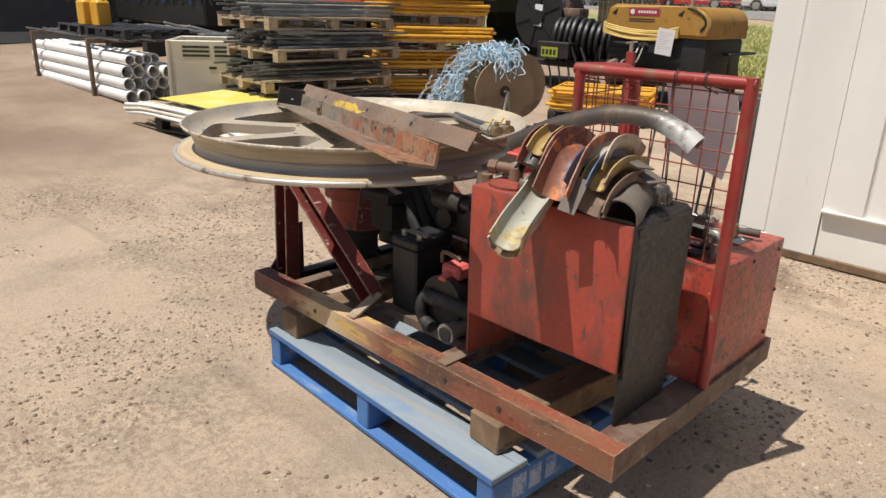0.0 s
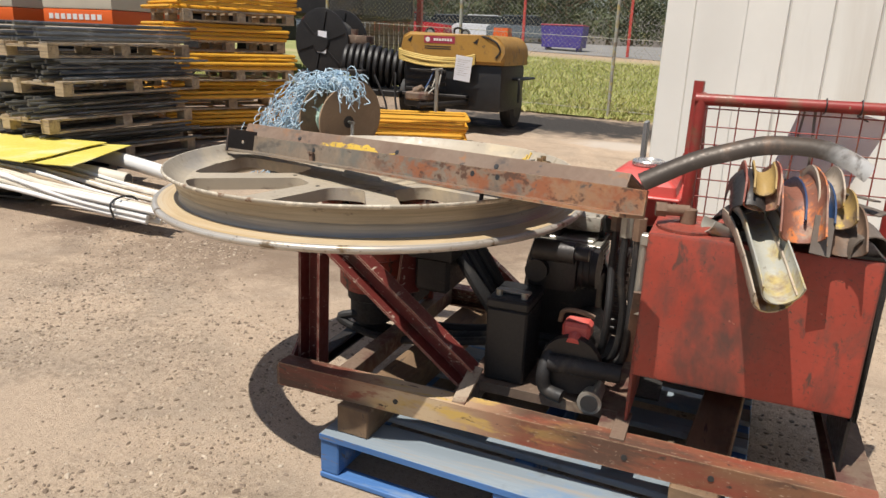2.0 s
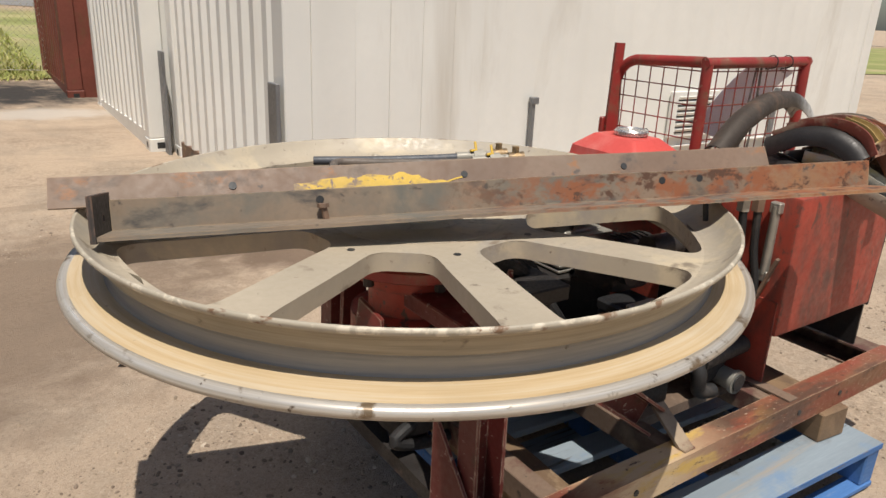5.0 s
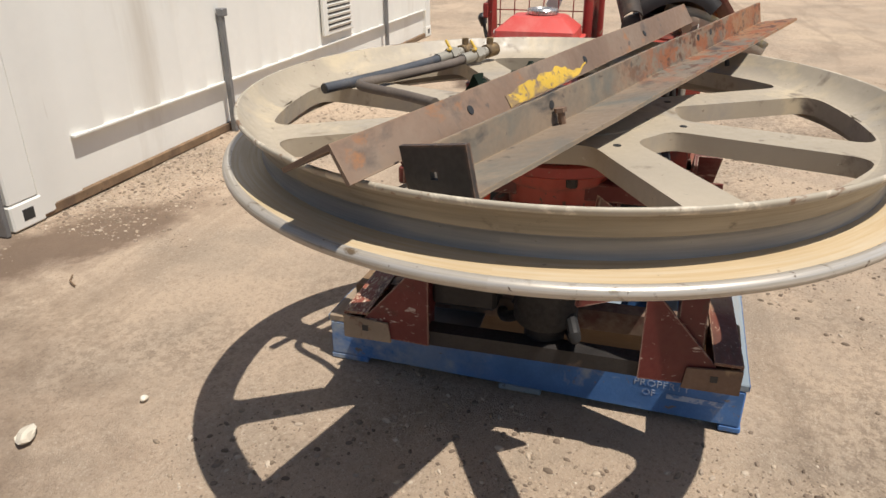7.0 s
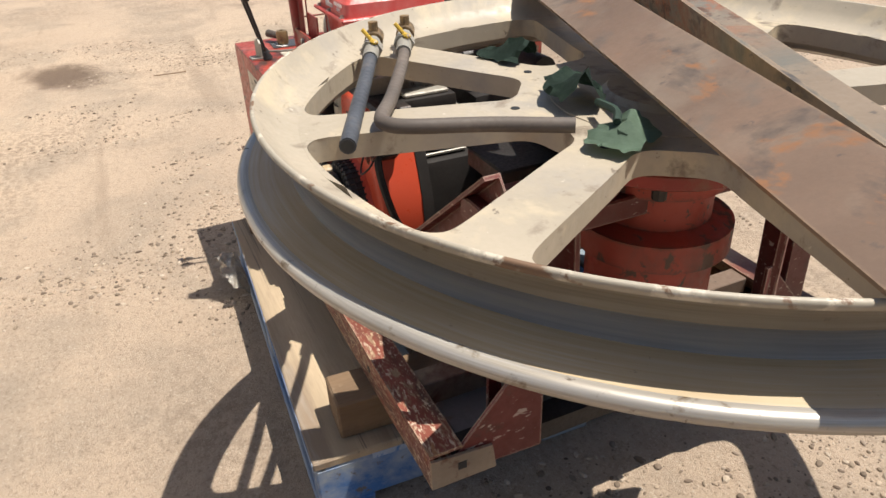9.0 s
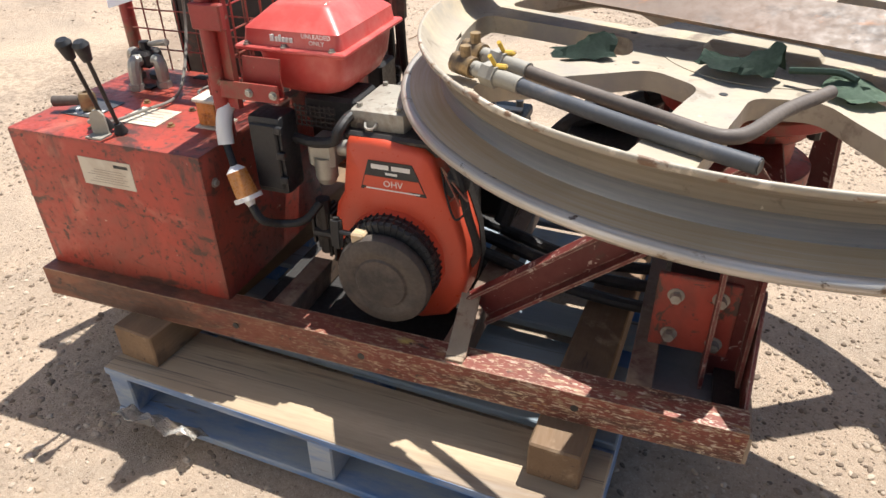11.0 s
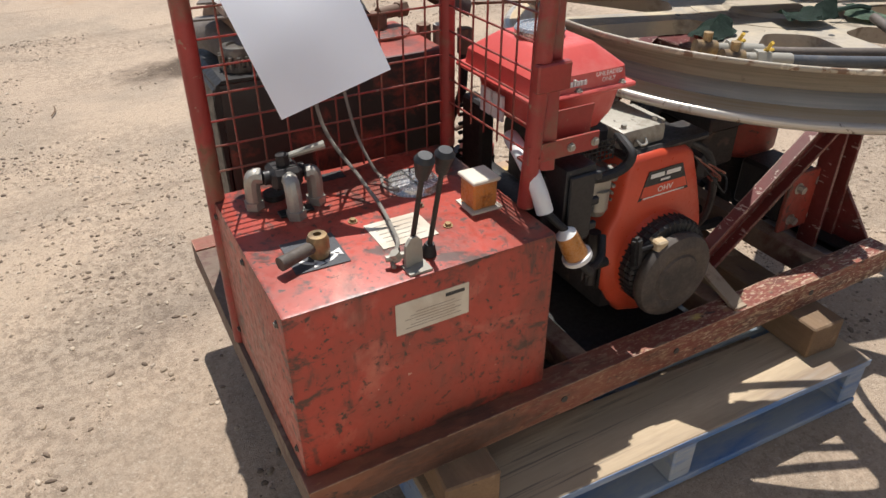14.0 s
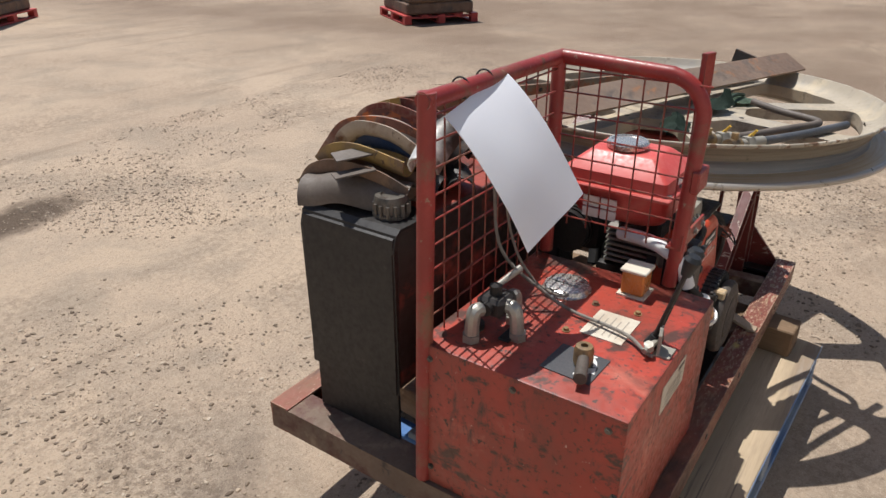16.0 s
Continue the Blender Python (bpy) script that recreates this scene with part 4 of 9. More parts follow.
def build_wheel():
    cx, cy = 0.0871, 0.4511
    wheel = new("bullwheel")
    wheel.parent = winch
    wheel.location = Vector((cx, cy, 0.80)) - winch.location
    tagged(wheel, "large cast bullwheel with eight spokes and a deep rope groove")
    c = Matrix.Translation((cx, cy, 0))
    def band(name, prof, k, label=""):
        bm = B()
        lathe(bm, prof, 144, c)
        bmesh.ops.delete(bm, geom=[f for f in bm.faces if len(f.verts) > 4], context="FACES")
        part(name, bm, M[k], wheel, label, 60)
    band("upper_flange", [(0.604, 0.8355), (0.614, 0.838), (0.634, 0.848), (0.649, 0.863), (0.660, 0.878), (0.6645, 0.8835)], "wheel_paint", "dusty grey beige dished flange")
    band("flange_edge", [(0.6645, 0.8835), (0.6675, 0.8845), (0.6705, 0.8825), (0.671, 0.878), (0.6675, 0.8725)], "wheel_edge", "chipped edge of the upper flange")
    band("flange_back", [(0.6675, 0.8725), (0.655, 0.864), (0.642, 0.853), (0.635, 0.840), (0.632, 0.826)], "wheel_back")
    band("rope_groove", [(0.632, 0.826), (0.6275, 0.8225), (0.6245, 0.814), (0.6245, 0.798), (0.628, 0.789)], "wheel_groove", "smooth grey groove")
    band("lower_flange", [(0.628, 0.789), (0.66, 0.7865), (0.688, 0.7855)], "wheel_tan", "tan worn lower flange face")
    band("flange_lip", [(0.688, 0.7855), (0.6945, 0.7872), (0.7005, 0.7858), (0.7045, 0.782), (0.706, 0.777), (0.7048, 0.7708), (0.700, 0.7662), (0.692, 0.765), (0.684, 0.768)], "wheel_lip", "bare polished metal edge")
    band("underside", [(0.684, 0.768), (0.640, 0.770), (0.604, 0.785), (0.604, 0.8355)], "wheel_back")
    # spokes: one eighth each, with the rounded ends of the openings
    half = [(0.250, 0.0), (0.250, 0.030), (0.257, 0.051), (0.275, 0.066), (0.33, 0.087), (0.40, 0.115), (0.48, 0.147), (0.545, 0.172), (0.568, 0.174), (0.586, 0.160), (0.596, 0.124), (0.602, 0.06), (0.604, 0.0)]
    rot = lambda p, a: (p[0] * math.cos(a) - p[1] * math.sin(a), p[0] * math.sin(a) + p[1] * math.cos(a))
    q = radians(22.5)
    half = [(p.x, p.y) for p in smooth_path([(x, y, 0) for x, y in half], 3)]
    half = [(x * 0.986, y * 0.986) for x, y in half]
    left = [rot((x, -y), q) for x, y in half]
    right = [rot((x, y), -q) for x, y in half]
    outer = [(0.6055 * math.cos(t), 0.6055 * math.sin(t)) for t in (q * k / 6 for k in range(-6, 7))]
    inner = [(0.19 * math.cos(t), 0.19 * math.sin(t)) for t in (q * k / 3 for k in range(3, -4, -1))]
    outline = right + outer[1:-1] + left[::-1] + inner
    for i in range(8):
        bm = B()
        prism(bm, outline, 0.798, 0.836, c @ pose(0, 0, 0, 0, 0, 31.0 + 45 * i))
        top = [e for e in bm.edges if all(abs(v.co.z - 0.836) < 1e-5 and 0.20 < math.hypot(v.co.x - cx, v.co.y - cy) < 0.600 for v in e.verts)]
        bmesh.ops.bevel(bm, geom=top, offset=0.0025, segments=2, affect="EDGES", clamp_overlap=True)
        part("spoke", bm, M["wheel_paint"], wheel, "", 30)
        bm = B()
        a = radians(31.0 + 45 * i)
        cyl(bm, (cx + 0.262 * math.cos(a), cy + 0.262 * math.sin(a), 0.8335), (cx + 0.262 * math.cos(a), cy + 0.262 * math.sin(a), 0.837), 0.0075, seg=12)
        part("bolt_hole", bm, M["ink"], wheel)
    bm = B()
    lathe(bm, [(0.0, 0.798), (0.195, 0.798), (0.195, 0.8375), (0.11, 0.8395), (0.10, 0.849), (0.0, 0.849)], 48, c)
    part("hub", bm, M["wheel_paint"], wheel, "", 30)
    # the wheel sits a little out of level
    wheel.rotation_euler = (0.0019, -0.0146, 0)


def build_control_box():
    x0, x1, y0, y1, zt = 1.104, 1.614, 0.468, 0.913, 0.671
    bm = B()
    box(bm, x0, x1, y0, y1, Z1 - 0.002, zt, 0.006, seg=2)
    cb = part("control_box", bm, M["red_box"], winch, "red sheet steel control box with scuffed dirty paint")
    bm = B()
    box(bm, 1.287, 1.427, y1, y1 + 0.0012, 0.564, 0.629)
    part("maker_plate", bm, M["label"], cb, "yellowed blank maker plate")
    bm = B()
    box(bm, 1.296, 1.333, y1 + 0.0012, y1 + 0.0018, 0.614, 0.621)
    part("logo_bar", bm, M["ink"], cb)
    bm = B()
    for k in range(6):
        box(bm, 1.315 - 0.012 * (k % 2), 1.39 + 0.01 * (k % 3), y1 + 0.0012, y1 + 0.0016, 0.603 - k * 0.006, 0.6042 - k * 0.006)
    part("print_bars", bm, M["faint_ink"], cb)
    for p in ((x1, 0.50, 0.64), (x1, 0.88, 0.64), (x1, 0.88, 0.36), (x1, 0.50, 0.36), (x1, 0.69, 0.645), (x1, 0.905, 0.5)):
        bm = B()
        bolt(bm, p, (1, 0, 0), 0.0048, 0.005)
        part("screw", bm, M["dull_cap"], cb)
    bm = B()
    bolt(bm, (x0, 0.88, 0.60), (-1, 0, 0), 0.007, 0.008)
    part("screw", bm, M["alloy"], cb)
    # dial plate with lever valve
    m = pose(1.504, 0.763, zt + 0.001, 0, 0, -2)
    bm = B()
    box(bm, -0.045, 0.05, -0.05, 0.052, 0, 0.0012, 0, m)
    part("dial_plate", bm, M["dial_grey"], cb, "dark grey dial plate with white arrows")
    bm = B()
    for a0, a1 in ((20, 75), (100, 150)):
        for k in range(6):
            a, b = radians(a0 + (a1 - a0) * k / 6), radians(a0 + (a1 - a0) * (k + 1) / 6)
            prism(bm, [(0.034 * math.cos(a), 0.034 * math.sin(a)), (0.041 * math.cos(a), 0.041 * math.sin(a)), (0.041 * math.cos(b), 0.041 * math.sin(b)), (0.034 * math.cos(b), 0.034 * math.sin(b))], 0.0012, 0.0018, m)
        a = radians(a1)
        p = Vector((0.0375 * math.cos(a), 0.0375 * math.sin(a), 0))
        prism(bm, [tuple(rot2((-0.004, 0.012), a + 1.57, p)), tuple(rot2((-0.004, -0.012), a + 1.57, p)), tuple(rot2((0.016, 0), a + 1.57, p))], 0.0012, 0.0018, m)
    part("arrow_marks", bm, M["white_ink"], cb)
    bm = B()
    lathe(bm, [(0.0, 0.0), (0.016, 0.0), (0.019, 0.008), (0.019, 0.034), (0.016, 0.042), (0.007, 0.043), (0.007, 0.036), (0.0, 0.036)], 20, pose(1.502, 0.777, zt + 0.002))
    part("valve_knob", bm, M["brass"], cb, "worn brass valve knob")
    bm = B()
    cyl(bm, (1.510, 0.781, zt + 0.026), (1.577, 0.804, zt + 0.024), 0.0105, 0.0125, seg=14)
    part("valve_handle", bm, M["dusty_black"], cb, "short dusty black grip")
    # white sticker
    bm = B()
    box(bm, 1.290, 1.398, 0.722, 0.812, zt + 0.0005, zt + 0.0018, 0, None)
    part("instruction_label", bm, M["label"], cb, "creased whitish instruction sticker")
    bm = B()
    for k in range(5):
        box(bm, 1.305 + 0.01 * (k % 2), 1.385, 0.736 + 0.014 * k, 0.7385 + 0.014 * k, zt + 0.0018, zt + 0.0022)
    part("print_bars", bm, M["faint_ink"], cb)
    # round filler cap
    bm = B()
    lathe(bm, [(0.0, 0.016), (0.044, 0.016), (0.050, 0.013), (0.053, 0.005), (0.056, 0.002), (0.056, -0.001), (0.0, -0.001)], 40, pose(1.245, 0.620, zt))
    part("filler_cap", bm, M["chrome"], cb, "dull chrome round filler cap")
    bm = B()
    box(bm, 1.237, 1.253, 0.584, 0.656, zt + 0.016, zt + 0.020, 0.002)
    part("cap_rib", bm, M["chrome"], cb)
    # two lever controls with a bracket
    bm = B()
    prism(bm, [(-0.018, 0), (0.018, 0), (0.016, 0.045), (0.006, 0.056), (-0.008, 0.056), (-0.017, 0.045)], -0.003, 0.003, pose(1.375, 0.880, zt, 90, 0, 12))
    box(bm, 1.353, 1.395, 0.874, 0.907, zt, zt + 0.004)
    part("lever_bracket", bm, M["alloy_pale"], cb, "bent plated lever bracket")
    for (a, b) in (((1.372, 0.862, zt + 0.01), (1.368, 0.908, 0.857)), ((1.338, 0.862, zt + 0.004), (1.331, 0.903, 0.855))):
        bm = B()
        cyl(bm, a, b, 0.0045, seg=10)
        part("lever_rod", bm, M["dark_steel"], cb)
        d = (Vector(b) - Vector(a)).normalized()
        bm = B()
        p = Vector(b)
        cyl(bm, p - d * 0.012, p + d * 0.022, 0.010, 0.0165, seg=16)
        cyl(bm, p + d * 0.022, p + d * 0.030, 0.0165, 0.011, seg=16)
        part("lever_knob", bm, M["black_plastic"], cb, "black plastic lever knob")
        bm = B()
        cyl(bm, Vector(a), Vector(a) + d * 0.022, 0.015, 0.008, seg=14)
        part("lever_boot", bm, M["rubber"], cb)
    bm = B()
    cyl(bm, (1.368, 0.874, zt + 0.022), (1.418, 0.864, zt + 0.018), 0.006, seg=8)
    cyl(bm, (1.398, 0.868, zt + 0.014), (1.404, 0.867, zt + 0.028), 0.010, seg=6)
    part("lever_pin", bm, M["alloy_pale"], cb)
    # amber sight box
    bm = B()
    box(bm, 1.139, 1.205, 0.722, 0.786, zt, zt + 0.004)
    part("lamp_base", bm, M["label"], cb)
    bm = B()
    box(bm, 1.147, 1.199, 0.728, 0.780, zt + 0.004, zt + 0.060, 0.004)
    lam = part("filter_housing", bm, M["amber"], cb, "rust stained amber plastic housing")
    bm = B()
    box(bm, 1.143, 1.203, 0.724, 0.784, zt + 0.058, zt + 0.066, 0.002)
    part("housing_lid", bm, M["label"], cb, "grubby white lid")
    # valve cluster
    bm = B()
    cyl(bm, (1.505, 0.535, zt), (1.505, 0.535, zt + 0.012), 0.022)
    part("valve_flange", bm, M["dark_steel"], cb)
    bm = B()
    box(bm, 1.455, 1.52, 0.60, 0.625, zt + 0.001, zt + 0.006, 0.001)
    part("valve_foot", bm, M["dark_steel"], cb)
    bm = B()
    box(bm, 1.462, 1.520, 0.545, 0.605, zt + 0.045, zt + 0.085, 0.008)
    cyl(bm, (1.452, 0.575, zt + 0.066), (1.53, 0.575, zt + 0.066), 0.014, seg=12)
    cyl(bm, (1.490, 0.575, zt + 0.085), (1.490, 0.575, zt + 0.105), 0.013, seg=8)
    part("valve_body", bm, M["dark_steel"], cb, "dark oily valve block")
    for a, b, c2 in (((1.53, 0.565, zt + 0.066), (1.548, 0.560, zt + 0.062), (1.550, 0.556, zt)), ((1.455, 0.590, zt + 0.066), (1.440, 0.592, zt + 0.060), (1.440, 0.592, zt)), ((1.490, 0.60, zt + 0.066), (1.492, 0.622, zt + 0.062), (1.492, 0.630, zt))):
        bm = B()
        tube(bm, [a, b, c2], 0.015, 10, 5)
        cyl(bm, Vector(c2), Vector(c2) + Vector((0, 0, 0.016)), 0.019, seg=6)
        part("elbow_fitting", bm, M["alloy"], cb, "grey metal elbow fitting")
    bm = B()
    cyl(bm, (1.478, 0.572, zt + 0.098), (1.41, 0.585, zt + 0.112), 0.006, 0.008, seg=10)
    part("valve_lever", bm, M["alloy"], cb)
    for p in ((1.408, 0.697, zt), (1.274, 0.704, zt), (1.262, 0.795, zt)):
        bm = B()
        bolt(bm, p, (0, 0, 1), 0.006, 0.007)
        part("screw", bm, M["brass"], cb)
    bm = B()
    box(bm, 1.35, 1.412, 0.490, 0.520, zt, zt + 0.002)
    part("dark_label", bm, M["ink"], cb, "small dark worn tag plate")


def rot2(p, a, o):
    return (p[0] * math.cos(a) - p[1] * math.sin(a) + o[0], p[0] * math.sin(a) + p[1] * math.cos(a) + o[1])


def build_cage():
    xa, xb, yb, zt = 1.598, 1.094, 0.489, 1.158
    r = 0.0165
    cage = new("guard_cage")
    cage.parent = winch
    cage.location = Vector((1.35, 0.48, 0.66)) - winch.location
    tagged(cage, "red tubular guard with square wire mesh")
    bm = B()
    cyl(bm, (xa + 0.012, yb - 0.012, Z1), (xa + 0.004, yb, zt + 0.014), r + 0.001, seg=14)
    part("post", bm, M["red_cage"], cage)
    bm = B()
    cyl(bm, (xa + 0.018, yb, zt), (xb - 0.016, yb, zt - 0.004), r, seg=14)
    part("top_rail", bm, M["red_cage"], cage)
    bm = B()
    cyl(bm, (xb, yb, 0.676), (xb, yb, zt), r, seg=14)
    part("post", bm, M["red_cage"], cage)
    bm = B()
    arc = [(xb - 0.002, yb + 0.01, zt - 0.002), (xb - 0.004, 0.60, zt - 0.006), (xb - 0.006, 0.730, zt - 0.012)]
    arc += [(xb - 0.006, 0.735 + 0.085 * math.sin(radians(a)), zt - 0.098 + 0.085 * math.cos(radians(a))) for a in range(10, 91, 16)]
    arc += [(xb, 0.818, 0.95), (xb + 0.004, 0.814, 0.80), (xb + 0.008, 0.808, 0.676)]
    tube(bm, arc, r, 14, 3)
    part("bent_rail", bm, M["red_cage"], cage)
    bm = B()
    n = int((xa - xb) / 0.05)
    for i in range(1, n):
        x = xb + (xa - xb) * i / n
        cyl(bm, (x, yb, 0.675), (x + noise.noise(Vector((x * 9, 1, 0))) * 0.004, yb, zt), 0.0021, seg=6)
    for k in range(1, 10):
        z = 0.68 + 0.05 * k
        cyl(bm, (xb, yb + 0.003, z), (xa, yb + 0.003, z + noise.noise(Vector((z * 9, 5, 0))) * 0.004), 0.0021, seg=6)
    part("wire_mesh", bm, M["red_cage"], cage, "square welded wire mesh")
    bm = B()
    for i in range(1, 7):
        y = yb + 0.05 * i
        top = zt - 0.01 if y < 0.735 else zt - 0.098 + math.sqrt(max(0, 0.085 ** 2 - (y - 0.735) ** 2))
        cyl(bm, (xb, y, 0.76), (xb - 0.003, y, top), 0.0021, seg=6)
    for k in range(2, 10):
        z = 0.68 + 0.05 * k
        cyl(bm, (xb + 0.003, yb, z), (xb, 0.832, z), 0.0021, seg=6)
    part("wire_mesh", bm, M["red_cage"], cage, "square welded wire mesh")
    # upright flat bar and tank bracket
    bm = B()
    bar(bm, rect(0.032, 0.012), (1.066, 0.812, 0.745), (1.068, 0.806, 1.192), (0.3, 1, 0))
    part("flat_bar", bm, M["red_cage"], cage, "dark red upright flat bar")
    bm = B()
    box(bm, 1.045, 1.115, 0.822, 0.840, 0.905, 0.955, 0.003)
    part("clamp_plate", bm, M["red_cage"], cage)
    bm = B()
    bar(bm, angle_iron(0.035, 0.035, 0.005), (1.115, 0.825, 0.769), (0.955, 0.825, 0.769))
    part("tank_bracket", bm, M["red_cage"], cage, "red angle bracket with bolts")
    for x in (0.965, 1.02):
        bm = B()
        bolt(bm, (x, 0.825, 0.785), (0, 1, 0), 0.006, 0.007)
        part("bolt", bm, M["alloy"], cage)
    bm = B()
    prism(bm, [(0.955, 0.772), (1.05, 0.772), (1.045, 0.81), (1.04, 0.850), (0.955, 0.850), (0.960, 0.81)], -0.002, 0.002, pose(0, 0.80, 0, 90, 0, 0))
    part("heat_shield", bm, M["red_cage"], cage, "red folded sheet shield")


def build_oil_tank():
    x0, x1, y0, y1, z0, z1 = 1.032, 1.546, 0.100, 0.368, 0.462, 0.851
    bm = B()
    box(bm, x0, x1, y0, y1, z0, z1, 0.008, seg=2)
    bmesh.ops.subdivide_edges(bm, edges=list(bm.edges), cuts=3, use_grid_fill=True)
    worn(bm, 0.002, 4)
    tank = part("oil_tank", bm, M["red_tank"], winch, "large red oil tank stained dark with oil")
    bm = B()
    prism(bm, [(x1 - 0.135, z1 + 0.0015), (x1 - 0.135, z1 + 0.006), (x1 - 0.012, z1 + 0.009), (x1 + 0.008, z1 - 0.004), (x1 + 0.012, z1 - 0.035), (x1 + 0.012, z0 - 0.01), (x1 + 0.002, z0 - 0.01), (x1 + 0.002, z1 + 0.0015)], -y1 - 0.002, -y0 - 0.004, pose(0, 0, 0, 90, 0, 0))
    bmesh.ops.bevel(bm, geom=[e for e in bm.edges if max(v.co.z for v in e.verts) > z1 - 0.04 and min(v.co.x for v in e.verts) > x1], offset=0.006, segments=2, affect="EDGES")
    part("end_cover", bm, M["black_paint"], tank, "oil blackened end and top cover")
    bm = B()
    box(bm, x1 - 0.006, x1 + 0.0022, y0 + 0.012, y1 - 0.006, Z1, z0 - 0.011, 0.001)
    part("end_leg", bm, M["black_paint"], tank, "dark steel leg plate")
    bm = B()
    box(bm, x0 - 0.004, x0 + 0.004, y0 + 0.01, y1, Z1, z0 + 0.10, 0.001)
    part("end_leg", bm, M["red_tank"], tank)
    bm = B()
    lathe(bm, [(0.0, 0.0), (0.040, 0.0), (0.040, 0.012), (0.036, 0.014), (0.036, 0.042), (0.033, 0.049), (0.022, 0.050), (0.020, 0.046), (0.0, 0.046)], 36, pose(1.479, 0.302, z1 + 0.006))
    cap = part("filler_cap", bm, M["dull_cap"], tank, "ribbed dull metal screw cap")
    for k in range(14):
        a = 2 * math.pi * k / 14
        bm = B()
        cyl(bm, (1.480 + 0.037 * math.cos(a), 0.305 + 0.037 * math.sin(a), z1 + 0.013), (1.480 + 0.037 * math.cos(a), 0.305 + 0.037 * math.sin(a), z1 + 0.040), 0.0045, seg=8)
        part("cap_rib", bm, M["dull_cap"], cap)
    bm = B()
    lathe(bm, [(0.0, 0.0), (0.075, 0.0), (0.075, 0.008), (0.05, 0.014), (0.0, 0.016)], 28, pose(1.115, 0.19, z1 - 0.001))
    part("inspection_cover", bm, M["red_box"], tank, "round red inspection cover")
    bm = B()
    cyl(bm, (1.115, 0.19, z1 + 0.01), (1.115, 0.19, z1 + 0.05), 0.020, seg=12)
    cyl(bm, (1.115, 0.19, z1 + 0.045), (1.045, 0.175, z1 + 0.045), 0.015, seg=12)
    cyl(bm, (1.06, 0.177, z1 + 0.045), (1.035, 0.172, z1 + 0.045), 0.019, seg=6)
    part("suction_fitting", bm, M["rust_steel"], tank, "rusty elbow pipe fitting")
    bm = B()
    cyl(bm, (x0 - 0.012, y0 + 0.06, z0 + 0.17), (x0 - 0.012, y0 + 0.06, z1 - 0.03), 0.012, seg=12)
    box(bm, x0 - 0.022, x0, y0 + 0.045, y0 + 0.075, z1 - 0.05, z1 - 0.02, 0.003)
    box(bm, x0 - 0.022, x0, y0 + 0.045, y0 + 0.075, z0 + 0.15, z0 + 0.18, 0.003)
    part("sight_gauge", bm, M["alloy"], tank, "metal level gauge")
    bm = B()
    bar(bm, rect(0.03, 0.008), (x0 - 0.02, y0 + 0.10, Z1 + 0.14), (x0 - 0.006, y0 + 0.03, z0 + 0.22))
    part("stay", bm, M["rust_steel"], tank)


